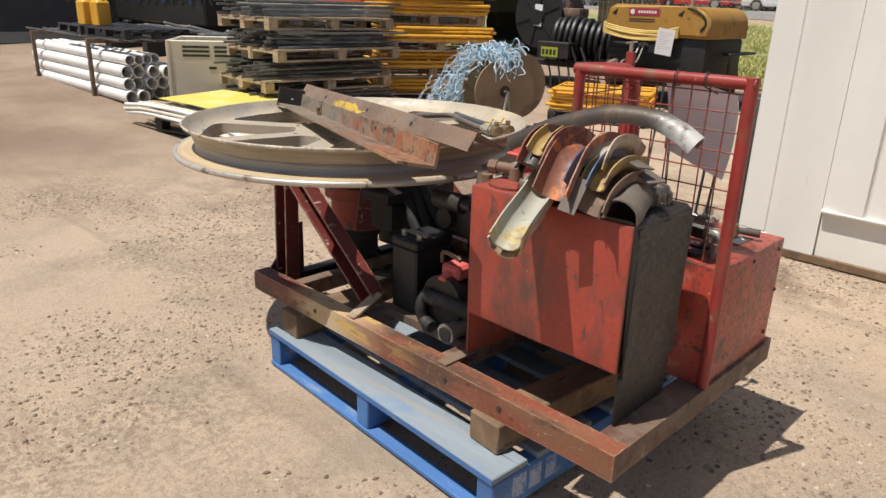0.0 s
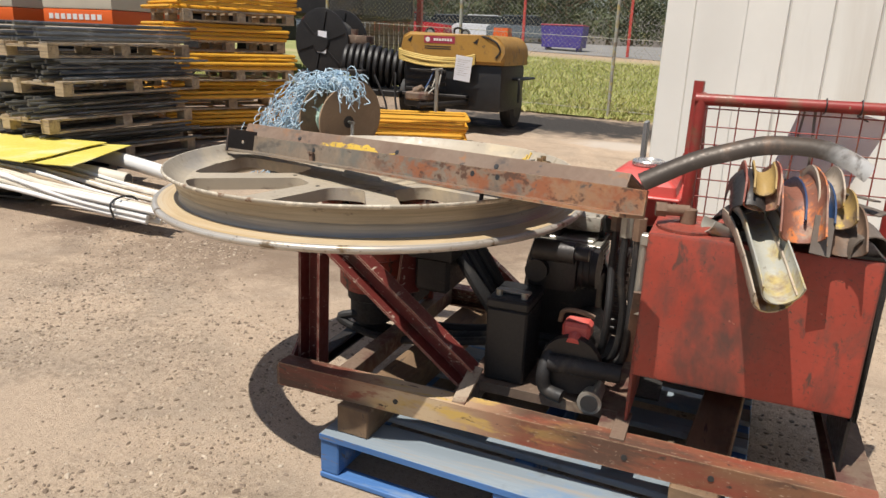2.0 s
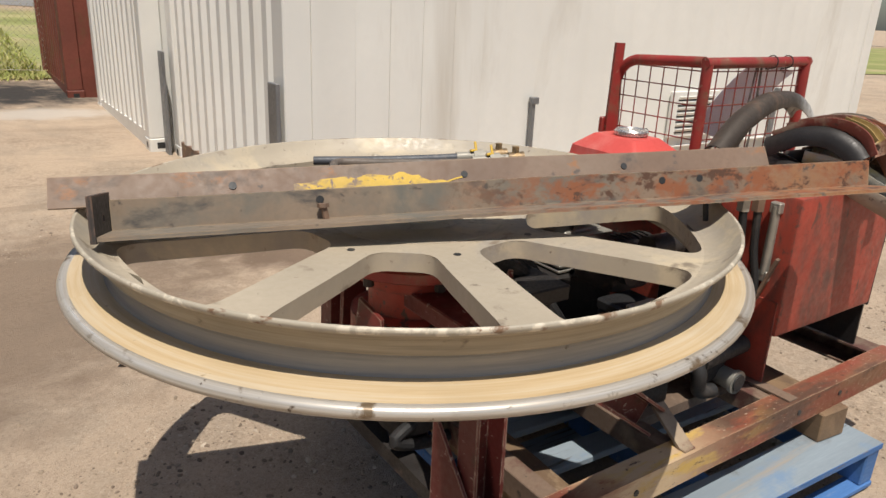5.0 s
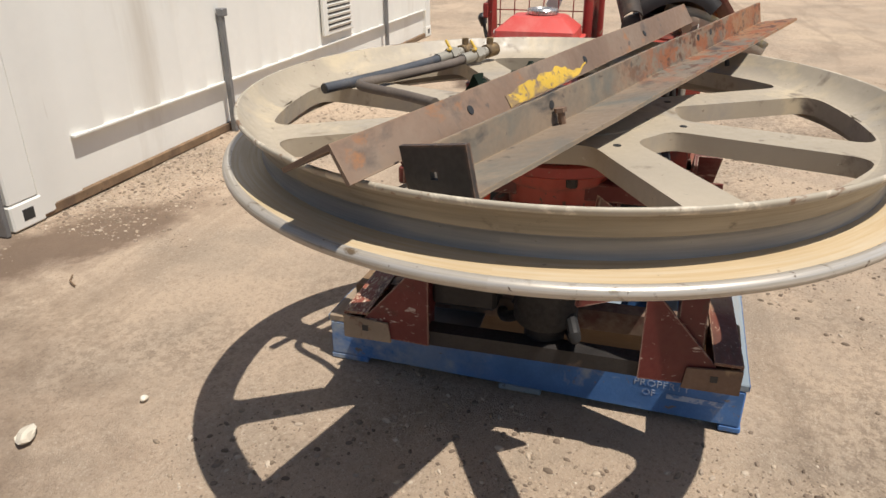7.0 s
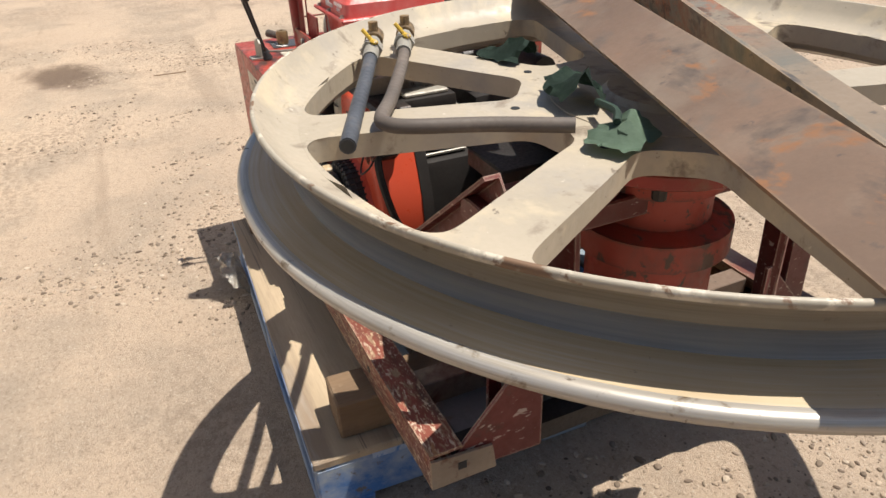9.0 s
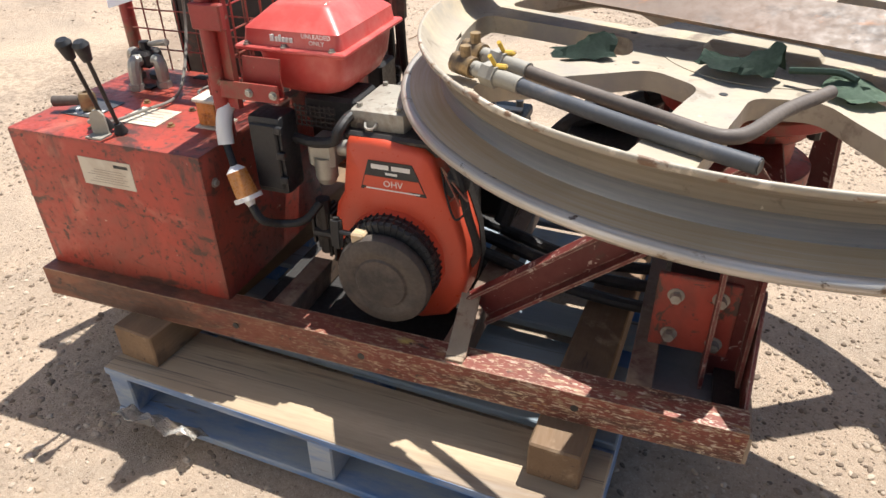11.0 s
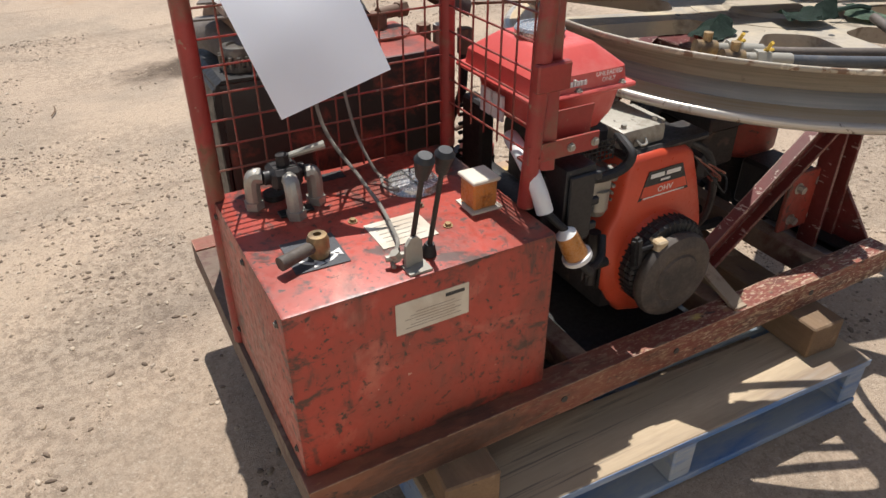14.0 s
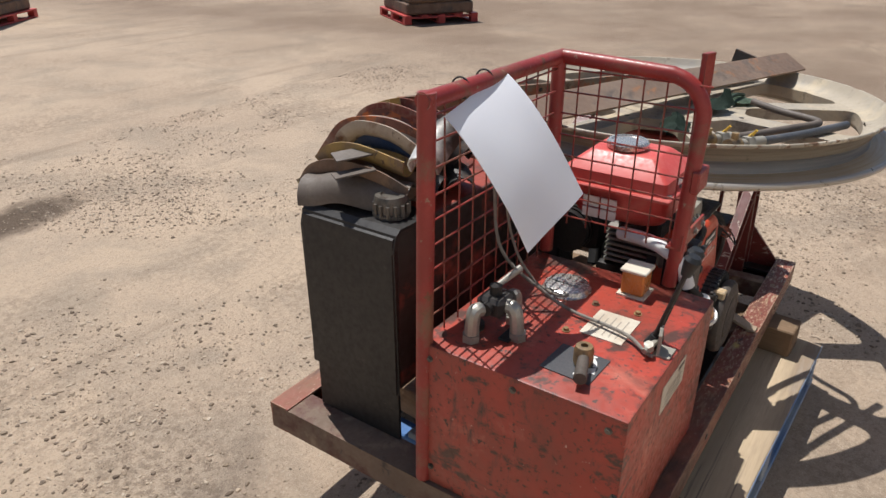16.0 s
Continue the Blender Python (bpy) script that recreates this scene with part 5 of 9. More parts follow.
def build_engine():
    eng = new("engine")
    eng.parent = winch
    eng.location = Vector((0.74, 0.70, 0.32)) - winch.location
    tagged(eng, "single cylinder petrol engine with orange recoil cowl")
    # block, crankcase, head
    bm = B()
    box(bm, 0.625, 0.86, 0.53, 0.79, 0.32, 0.56, 0.02, seg=2)
    part("crankcase", bm, M["dark_steel"], eng, "greasy dark crankcase")
    for k in range(7):
        bm = B()
        box(bm, 0.645, 0.85, 0.55 + 0.0, 0.77, 0.565 + 0.016 * k, 0.573 + 0.016 * k, 0.002)
        part("cooling_fin", bm, M["alloy"], eng)
    bm = B()
    box(bm, 0.675, 0.825, 0.57, 0.75, 0.56, 0.68, 0.004)
    part("cylinder", bm, M["alloy"], eng)
    # cowl: rounded trapezium front
    def cowl_outline(k=1.0):
        pts = [(0.76, 0.714), (0.68, 0.703), (0.660, 0.690), (0.632, 0.62), (0.607, 0.55), (0.592, 0.50), (0.585, 0.43), (0.597, 0.36), (0.63, 0.312), (0.69, 0.290), (0.75, 0.287), (0.81, 0.305), (0.853, 0.353), (0.882, 0.415), (0.893, 0.489), (0.881, 0.55), (0.861, 0.585), (0.850, 0.652), (0.844, 0.700), (0.837, 0.712)]
        return [(0.742 + (x - 0.742) * k, 0.49 + (z - 0.49) * k) for x, z in pts]
    m = pose(0, 0, 0, 90, 0, 0)
    bm = B()
    rings = []
    for y, k in ((0.725, 1.0), (0.802, 1.0), (0.814, 0.99), (0.821, 0.97), (0.826, 0.93)):
        rings.append([bm.verts.new((x, y, z)) for x, z in cowl_outline(k)])
    n = len(rings[0])
    for a, b in zip(rings, rings[1:]):
        for i in range(n):
            j = (i + 1) % n
            bm.faces.new((a[i], a[j], b[j], b[i]))
    ring2 = [bm.verts.new((0.742 + 0.112 * math.cos(t), 0.832, 0.455 + 0.112 * math.sin(t))) for t in (math.atan2(z - 0.455, x - 0.742) for x, z in cowl_outline(0.9))]
    ring3 = [bm.verts.new((0.742 + 0.108 * math.cos(t), 0.845, 0.455 + 0.108 * math.sin(t))) for t in (math.atan2(z - 0.455, x - 0.742) for x, z in cowl_outline(0.9))]
    for a, b in ((rings[-1], ring2), (ring2, ring3)):
        for i in range(n):
            j = (i + 1) % n
            bm.faces.new((a[i], a[j], b[j], b[i]))
    bm.faces.new(rings[0])
    bm.faces.new(ring3)
    cowl = part("fan_cowl", bm, M["orange_cowl"], eng, "orange painted pressed steel fan cowl", 50)
    # screen ring and recoil starter, built in the cowl's own place
    cc = Matrix.Translation((0.742, 0, 0.455)) @ pose(0, 0, 0, -90, 0, 0)
    bm = B()
    lathe(bm, [(0.0, 0.840), (0.106, 0.840), (0.106, 0.874), (0.101, 0.880), (0.0, 0.880)], 48, cc)
    part("air_screen", bm, M["ink"], cowl, "black slotted intake screen")
    bm = B()
    for k in range(44):
        a = 2 * math.pi * k / 44
        cyl(bm, (0.742 + 0.107 * math.cos(a), 0.842, 0.455 + 0.107 * math.sin(a)), (0.742 + 0.107 * math.cos(a), 0.876, 0.455 + 0.107 * math.sin(a)), 0.0026, seg=5)
        cyl(bm, (0.742 + 0.075 * math.cos(a), 0.882, 0.455 + 0.075 * math.sin(a)), (0.742 + 0.106 * math.cos(a), 0.879, 0.455 + 0.106 * math.sin(a)), 0.0022, seg=5)
    for rr in (0.107, 0.092):
        for k in range(44):
            a, b = 2 * math.pi * k / 44, 2 * math.pi * (k + 1) / 44
            cyl(bm, (0.742 + rr * math.cos(a), 0.86, 0.455 + rr * math.sin(a)), (0.742 + rr * math.cos(b), 0.86, 0.455 + rr * math.sin(b)), 0.0022, seg=5)
    part("screen_ribs", bm, M["black_plastic"], cowl)
    bm = B()
    lathe(bm, [(0.090, 0.880), (0.100, 0.884), (0.1035, 0.892), (0.1035, 0.902), (0.099, 0.910), (0.082, 0.916), (0.070, 0.917), (0.064, 0.913), (0.058, 0.913), (0.054, 0.917), (0.0, 0.919)], 56, cc @ Matrix.Translation((0.0, 0.018, 0)))
    part("recoil_starter", bm, M["dusty_black"], cowl, "dusty black round recoil starter cover", 40)
    bm = B()
    box(bm, 0.778, 0.808, 0.868, 0.905, 0.515, 0.540, 0.004)
    part("rope_guide", bm, M["wheel_tan"], cowl, "pale worn rope guide")
    bm = B()
    bar(bm, rect(0.024, 0.020), (0.848, 0.888, 0.486), (0.850, 0.880, 0.556))
    bmesh.ops.bevel(bm, geom=list(bm.edges), offset=0.006, segments=2, affect="EDGES")
    cyl(bm, (0.848, 0.884, 0.525), (0.800, 0.885, 0.525), 0.006, seg=8)
    part("starter_handle", bm, M["black_plastic"], cowl, "black T shaped pull handle")
    # decal
    bm = B()
    y = 0.8285
    prism(bm, [(0.698, 0.672), (0.792, 0.671), (0.813, 0.605), (0.668, 0.605)], -0.0012, 0.0, pose(0, y, 0, 90, 0, 0))
    part("decal", bm, M["ink"], cowl, "black and orange model decal")
    bm = B()
    prism(bm, [(0.684, 0.637), (0.801, 0.637), (0.808, 0.613), (0.674, 0.613)], -0.0018, -0.0012, pose(0, y, 0, 90, 0, 0))
    part("decal_band", bm, M["orange_cowl"], cowl, "scuffed orange red band")
    bm = B()
    for xa, xb, za, zb in ((0.748, 0.786, 0.654, 0.664), (0.702, 0.742, 0.654, 0.664), (0.73, 0.756, 0.643, 0.648), (0.682, 0.80, 0.6075, 0.6105)):
        prism(bm, [(xa, za), (xb, za), (xb, zb), (xa, zb)], -0.0018, -0.0012, pose(0, y, 0, 90, 0, 0))
    part("decal_bars", bm, M["white_ink"], cowl)
    bm = B()
    text_mesh(bm, "OHV", pose(0.740, y + 0.0022, 0.617, 90, 0, 180), 0.020)
    part("decal_words", bm, M["white_ink"], cowl)
    cowl.location += Vector((-0.009, -0.028, -0.006))
    bm = B()
    prism(bm, [(x - 0.009, z - 0.006) for x, z in cowl_outline(1.015)], -0.6985, -0.672, pose(0, 0, 0, 90, 0, 0))
    part("rear_shroud", bm, M["dark_steel"], eng, "dark greasy plate behind the cowl")
    # mesh breather by the head
    bm = B()
    for k in range(9):
        cyl(bm, (0.865 + 0.011 * k, 0.772, 0.705), (0.865 + 0.011 * k, 0.772, 0.752), 0.0016, seg=5)
    for k in range(5):
        cyl(bm, (0.862, 0.772, 0.708 + 0.010 * k), (0.956, 0.772, 0.708 + 0.010 * k), 0.0016, seg=5)
    part("guard_mesh", bm, M["dark_steel"], eng, "black woven guard mesh")
    # rocker cover, muffler guard, air cleaner
    bm = B()
    box(bm, 0.716, 0.838, 0.60, 0.765, 0.70, 0.752, 0.014, seg=2)
    rc = part("rocker_cover", bm, M["alloy_pale"], eng, "pale cast alloy rocker cover")
    for x, y in ((0.735, 0.62), (0.82, 0.62), (0.735, 0.745), (0.82, 0.745)):
        bm = B()
        bolt(bm, (x, y, 0.750), (0, 0, 1), 0.006, 0.009)
        part("bolt", bm, M["alloy"], rc)
    bm = B()
    tube(bm, [(0.80, 0.766, 0.728), (0.795, 0.776, 0.72), (0.78, 0.776, 0.72), (0.775, 0.766, 0.728)], 0.003, 6)
    part("lifting_eye", bm, M["alloy"], rc)
    bm = B()
    box(bm, 0.640, 0.714, 0.575, 0.778, 0.675, 0.712, 0.008, seg=2)
    part("head_shroud", bm, M["dark_steel"], eng, "dark sheet metal shroud")
    bm = B()
    box(bm, 0.652, 0.700, 0.59, 0.70, 0.712, 0.722, 0.003)
    part("shroud_plate", bm, M["alloy_pale"], eng, "pale worn plate on the shroud")
    bm = B()
    box(bm, 0.60, 0.845, 0.70, 0.785, 0.695, 0.712, 0.006)
    part("cowl_bracket", bm, M["dark_steel"], eng)
    bm = B()
    cyl(bm, (0.73, 0.44, 0.63), (0.87, 0.44, 0.63), 0.062, seg=20)
    mu = part("muffler", bm, M["dark_steel"], eng, "sooty round muffler")
    for k in range(6):
        bm = B()
        cyl(bm, (0.745 + 0.02 * k, 0.44, 0.63), (0.751 + 0.02 * k, 0.44, 0.63), 0.067, seg=20)
        part("fin", bm, M["dark_steel"], mu)
    bm = B()
    box(bm, 0.955, 1.032, 0.765, 0.834, 0.570, 0.742, 0.012, seg=2)
    air = part("air_cleaner", bm, M["black_plastic"], eng, "black plastic air cleaner box")
    bm = B()
    box(bm, 0.963, 1.024, 0.834, 0.841, 0.585, 0.728, 0.003)
    part("cleaner_lid", bm, M["black_plastic"], air)
    for z in (0.57, 0.625, 0.68):
        bm = B()
        box(bm, 0.950, 0.968, 0.832, 0.843, z + 0.03, z + 0.046, 0.002)
        part("clip", bm, M["black_plastic"], air)
    bm = B()
    box(bm, 0.868, 0.93, 0.72, 0.79, 0.62, 0.68, 0.008)
    cyl(bm, (0.895, 0.775, 0.60), (0.895, 0.775, 0.645), 0.024, seg=16)
    cyl(bm, (0.895, 0.775, 0.585), (0.895, 0.775, 0.60), 0.017, 0.024, seg=16)
    cyl(bm, (0.83, 0.755, 0.66), (0.87, 0.755, 0.66), 0.018, seg=12)
    part("carburettor", bm, M["alloy"], eng, "dirty alloy carburettor")
    bm = B()
    tube(bm, [(0.95, 0.79, 0.685), (0.90, 0.80, 0.685), (0.855, 0.80, 0.695), (0.842, 0.80, 0.72), (0.835, 0.76, 0.735), (0.815, 0.71, 0.735)], 0.011, 10)
    part("breather_hose", bm, M["rubber"], eng, "black breather hose")
    bm = B()
    box(bm, 0.84, 0.96, 0.62, 0.73, 0.70, 0.755, 0.008)
    part("cable_sleeve", bm, M["rubber"], eng)
    bm = B()
    for k in range(5):
        box(bm, 0.88 + 0.012 * k, 0.886 + 0.012 * k, 0.74, 0.80, 0.40 + 0.01 * k, 0.52)
    cyl(bm, (0.905, 0.79, 0.42), (0.905, 0.79, 0.55), 0.016, seg=10)
    cyl(bm, (0.87, 0.80, 0.47), (0.925, 0.80, 0.47), 0.012, seg=10)
    part("governor_linkage", bm, M["dark_steel"], eng)
    # fuel tank
    tx0, tx1, ty0, ty1 = 0.842, 1.062, 0.500, 0.762
    bm = B()
    box(bm, tx0 - 0.012, tx1 + 0.012, ty0 - 0.012, ty1 + 0.012, 0.852, 0.862, 0.003)
    ft = part("fuel_tank", bm, M["red_plastic"], eng, "bright red fuel tank with faded lid")
    bm = B()
    rings = []
    for z, i, c in ((0.862, 0.0, 0.012), (0.892, 0.004, 0.012), (0.895, 0.007, 0.012), (0.929, 0.046, 0.014), (0.932, 0.051, 0.014), (0.933, 0.058, 0.014)):
        rings.append(rounded(bm, tx0 + i, tx1 - i, ty0 + i, ty1 - i, z, c))
    loft(bm, rings)
    part("tank_top", bm, M["red_plastic"], ft, "", 28)
    bm = B()
    rings = []
    for z, i, c in ((0.852, 0.002, 0.03), (0.80, 0.008, 0.035), (0.77, 0.02, 0.04), (0.755, 0.045, 0.04)):
        rings.append(rounded(bm, tx0 + i, tx1 - i - 0.02, ty0 + i, ty1 - i, z, c))
    loft(bm, rings)
    part("tank_bottom", bm, M["red_plastic"], ft, "", 50)
    bm = B()
    lathe(bm, [(0.0, 0.0), (0.040, 0.0), (0.042, 0.005), (0.050, 0.006), (0.051, 0.017), (0.047, 0.022), (0.040, 0.023), (0.038, 0.020), (0.0, 0.019)], 40, pose(0.960, 0.622, 0.930))
    part("fuel_cap", bm, M["chrome"], ft, "dull metal fuel cap")
    for k, (xa, xb) in enumerate(((0.946, 0.952), (0.955, 0.961), (0.963, 0.969), (0.971, 0.976), (0.978, 0.984), (0.987, 0.995))):
        bm = B()
        box(bm, xa, xb, ty1 - 0.002, ty1 + 0.0012, 0.872, 0.881 + 0.004 * (k in (3, 5)))
        part("letter_bar", bm, M["white_ink"], ft, "pale lettering bar")
    bm = B()
    for k, wd in enumerate(("UNLEADED", "ONLY")):
        text_mesh(bm, wd, pose(0.893, ty1 + 0.001, 0.883 - 0.012 * k, 90, 0, 180), 0.0125)
    part("fuel_lettering", bm, M["white_ink"], ft, "white words unleaded only")
    for x in (0.86, 0.965, 1.05):
        bm = B()
        bolt(bm, (x, ty1 + 0.002, 0.862), (0, 0, 1), 0.0055, 0.006)
        part("bolt", bm, M["alloy"], ft)
    bm = B()
    for a, b in ((0.56, 0.60), (0.606, 0.645)):
        for c, d in ((0.775, 0.798), (0.802, 0.828)):
            bm = B()
            box(bm, tx1 - 0.012, tx1 - 0.0075, a, b, c, d)
            part("white_label", bm, M["white_plastic"], ft, "white square label")
    # fuel line: white sleeve, filter, black hose
    bm = B()
    tube(bm, [(1.04, 0.66, 0.745), (1.068, 0.72, 0.757), (1.086, 0.77, 0.757), (1.093, 0.808, 0.742), (1.090, 0.832, 0.712), (1.083, 0.845, 0.675)], 0.0165, 12)
    part("white_sleeve", bm, M["white_plastic"], eng, "white plastic sleeve on the fuel hose")
    bm = B()
    cyl(bm, (1.083, 0.845, 0.677), (1.052, 0.872, 0.640), 0.008, seg=10)
    part("fuel_hose", bm, M["rubber"], eng)
    d = (Vector((1.018, 0.884, 0.565)) - Vector((1.050, 0.872, 0.632))).normalized()
    p = Vector((1.050, 0.872, 0.632))
    bm = B()
    cyl(bm, p, p + d * 0.055, 0.021, 0.024, seg=20)
    fl = part("fuel_filter", bm, M["amber"], eng, "clear fuel filter with orange element")
    bm = B()
    cyl(bm, p + d * 0.055, p + d * 0.064, 0.030, seg=24)
    cyl(bm, p + d * 0.064, p + d * 0.080, 0.012, 0.007, seg=14)
    cyl(bm, p - d * 0.012, p, 0.008, 0.021, seg=14)
    part("filter_rim", bm, M["white_plastic"], fl, "white plastic rim")
    bm = B()
    e = p + d * 0.078
    tube(bm, [e, e + d * 0.03 + Vector((-0.01, 0, 0)), (0.97, 0.86, 0.515), (0.925, 0.84, 0.52), (0.90, 0.81, 0.55)], 0.009, 10)
    part("fuel_hose", bm, M["rubber"], eng, "black fuel hose")
    # loose wires by the head
    for k in range(3):
        bm = B()
        tube(bm, [(0.635, 0.78, 0.66), (0.61 - 0.02 * k, 0.82, 0.62), (0.585, 0.84 - 0.02 * k, 0.585 + 0.02 * k), (0.565 + 0.02 * k, 0.82, 0.61), (0.60, 0.80, 0.63 - 0.01 * k)], 0.0022, 6)
        part("loose_wire", bm, M["chip_red"] if k else M["rubber"], eng, "thin orange wire")
    bm = B()
    box(bm, 0.585, 0.625, 0.74, 0.80, 0.60, 0.66, 0.012)
    tube(bm, [(0.64, 0.76, 0.69), (0.60, 0.79, 0.66), (0.575, 0.80, 0.58), (0.56, 0.78, 0.48), (0.60, 0.74, 0.40)], 0.009, 8)
    part("ignition_coil", bm, M["rubber"], eng)


def rounded(bm, x0, x1, y0, y1, z, c, n=4):
    ring = []
    for cx, cy, a0 in ((x1 - c, y1 - c, 0), (x0 + c, y1 - c, 90), (x0 + c, y0 + c, 180), (x1 - c, y0 + c, 270)):
        for k in range(n + 1):
            a = radians(a0 + 90 * k / n)
            ring.append(bm.verts.new((cx + c * math.cos(a), cy + c * math.sin(a), z)))
    return ring


def loft(bm, rings):
    n = len(rings[0])
    for a, b in zip(rings, rings[1:]):
        for i in range(n):
            j = (i + 1) % n
            bm.faces.new((a[i], a[j], b[j], b[i]))
    bm.faces.new(rings[0][::-1])
    bm.faces.new(rings[-1])


def build_pump_side():
    bm = B()
    box(bm, 0.600, 0.722, 0.185, 0.355, Z1 + 0.002, 0.545, 0.006)
    bt = part("battery", bm, M["black_plastic"], winch, "dirty black battery")
    bm = B()
    box(bm, 0.597, 0.725, 0.182, 0.358, 0.545, 0.575, 0.006)
    part("battery_lid", bm, M["black_plastic"], bt)
    for x in (0.625, 0.70):
        bm = B()
        cyl(bm, (x, 0.22, 0.574), (x, 0.22, 0.595), 0.010, seg=10)
        part("terminal", bm, M["alloy"], bt)
    bm = B()
    box(bm, 0.61, 0.71, 0.24, 0.27, 0.576, 0.585, 0.003)
    part("terminal", bm, M["alloy"], bt)
    bm = B()
    cyl(bm, (0.86, 0.19, 0.42), (0.86, 0.50, 0.42), 0.065, seg=20)
    cyl(bm, (0.86, 0.17, 0.42), (0.86, 0.20, 0.42), 0.085, seg=20)
    part("hydraulic_pump", bm, M["dark_steel"], winch, "oily dark hydraulic pump")
    bm = B()
    tube(bm, [(0.80, 0.20, 0.46), (0.79, 0.15, 0.40), (0.80, 0.15, 0.345), (0.85, 0.14, 0.335)], 0.020, 12)
    cyl(bm, (0.80, 0.16, 0.425), (1.0, 0.17, 0.425), 0.026, seg=14)
    part("suction_pipe", bm, M["rubber"], winch, "black suction pipe")
    bm = B()
    cyl(bm, (0.93, 0.13, 0.345), (0.93, 0.22, 0.345), 0.028, seg=16)
    cyl(bm, (0.93, 0.12, 0.345), (0.93, 0.132, 0.345), 0.034, seg=16)
    part("open_pipe", bm, M["alloy"], winch, "open metal pipe end")
    bm = B()
    cyl(bm, (0.93, 0.115, 0.345), (0.93, 0.1195, 0.345), 0.024, seg=16)
    part("pipe_bore", bm, M["ink"], winch)
    bm = B()
    box(bm, 0.82, 0.90, 0.20, 0.27, 0.485, 0.535, 0.010)
    cyl(bm, (0.86, 0.20, 0.50), (0.86, 0.17, 0.49), 0.018, seg=10)
    part("red_fitting", bm, M["red_plastic"], winch, "red painted pump fitting")
    bm = B()
    tube(bm, [(0.81, 0.22, 0.53), (0.82, 0.21, 0.565), (0.86, 0.20, 0.575), (0.91, 0.20, 0.565)], 0.007, 8)
    part("bent_pipe", bm, M["rust_steel"], winch)
    for k, (a, b) in enumerate((((0.965, 0.22), (0.98, 0.24)), ((1.0, 0.20), (1.005, 0.19)), ((0.93, 0.28), (0.94, 0.24)))):
        bm = B()
        tube(bm, [(a[0], a[1], 0.83), (a[0], a[1] - 0.01, 0.70), (b[0], b[1] - 0.02, 0.58), (b[0] - 0.01, b[1], 0.46), (b[0] - 0.05, b[1] + 0.03, 0.40)], 0.011, 10)
        part("hydraulic_hose", bm, M["rubber"], winch, "black hydraulic hose")
        bm = B()
        cyl(bm, (a[0], a[1], 0.80), (a[0], a[1], 0.86), 0.018, seg=6)
        part("hose_fitting", bm, M["rust_steel"] if k else M["alloy"], winch)
    bm = B()
    box(bm, 0.925, 0.965, 0.33, 0.42, 0.47, 0.72, 0.006)
    for k in range(9):
        box(bm, 0.918, 0.972, 0.322, 0.33, 0.49 + 0.024 * k, 0.499 + 0.024 * k, 0.002)
    part("muffler_guard", bm, M["dark_steel"], winch, "slotted black muffler guard")
    bm = B()
    box(bm, 0.66, 0.82, 0.36, 0.52, 0.56, 0.69, 0.03, seg=2)
    cyl(bm, (0.70, 0.36, 0.63), (0.70, 0.33, 0.63), 0.035, seg=14)
    part("starter_motor", bm, M["dark_steel"], winch, "greasy dark starter and manifold")
    bm = B()
    cyl(bm, (0.70, 0.30, 0.71), (0.82, 0.30, 0.71), 0.032, seg=16)
    cyl(bm, (0.82, 0.30, 0.71), (0.86, 0.30, 0.71), 0.02, seg=12)
    part("oil_filter", bm, M["dark_steel"], winch, "dark metal canister")
    # ribbed hose bundle by the wheel
    for k in range(3):
        bm = B()
        pts = [(0.26 + 0.03 * k, 0.40 + 0.05 * k, 0.72), (0.38 + 0.03 * k, 0.42 + 0.03 * k, 0.66), (0.50 + 0.02 * k, 0.40 + 0.04 * k, 0.52), (0.58, 0.42 + 0.05 * k, 0.40)]
        tube(bm, pts, 0.022, 10)
        part("hydraulic_hose", bm, M["rubber"], winch, "thick black hydraulic hose")
    bm = B()
    box(bm, 0.29, 0.44, 0.30, 0.65, 0.62, 0.66, 0.004)
    box(bm, 0.30, 0.42, 0.33, 0.63, 0.50, 0.62, 0.012)
    part("brake_assembly", bm, M["dark_steel"], winch, "dark greasy brake assembly")


build_frame()
build_stand()
build_wheel()
build_control_box()
build_cage()
build_oil_tank()
build_engine()
build_pump_side()

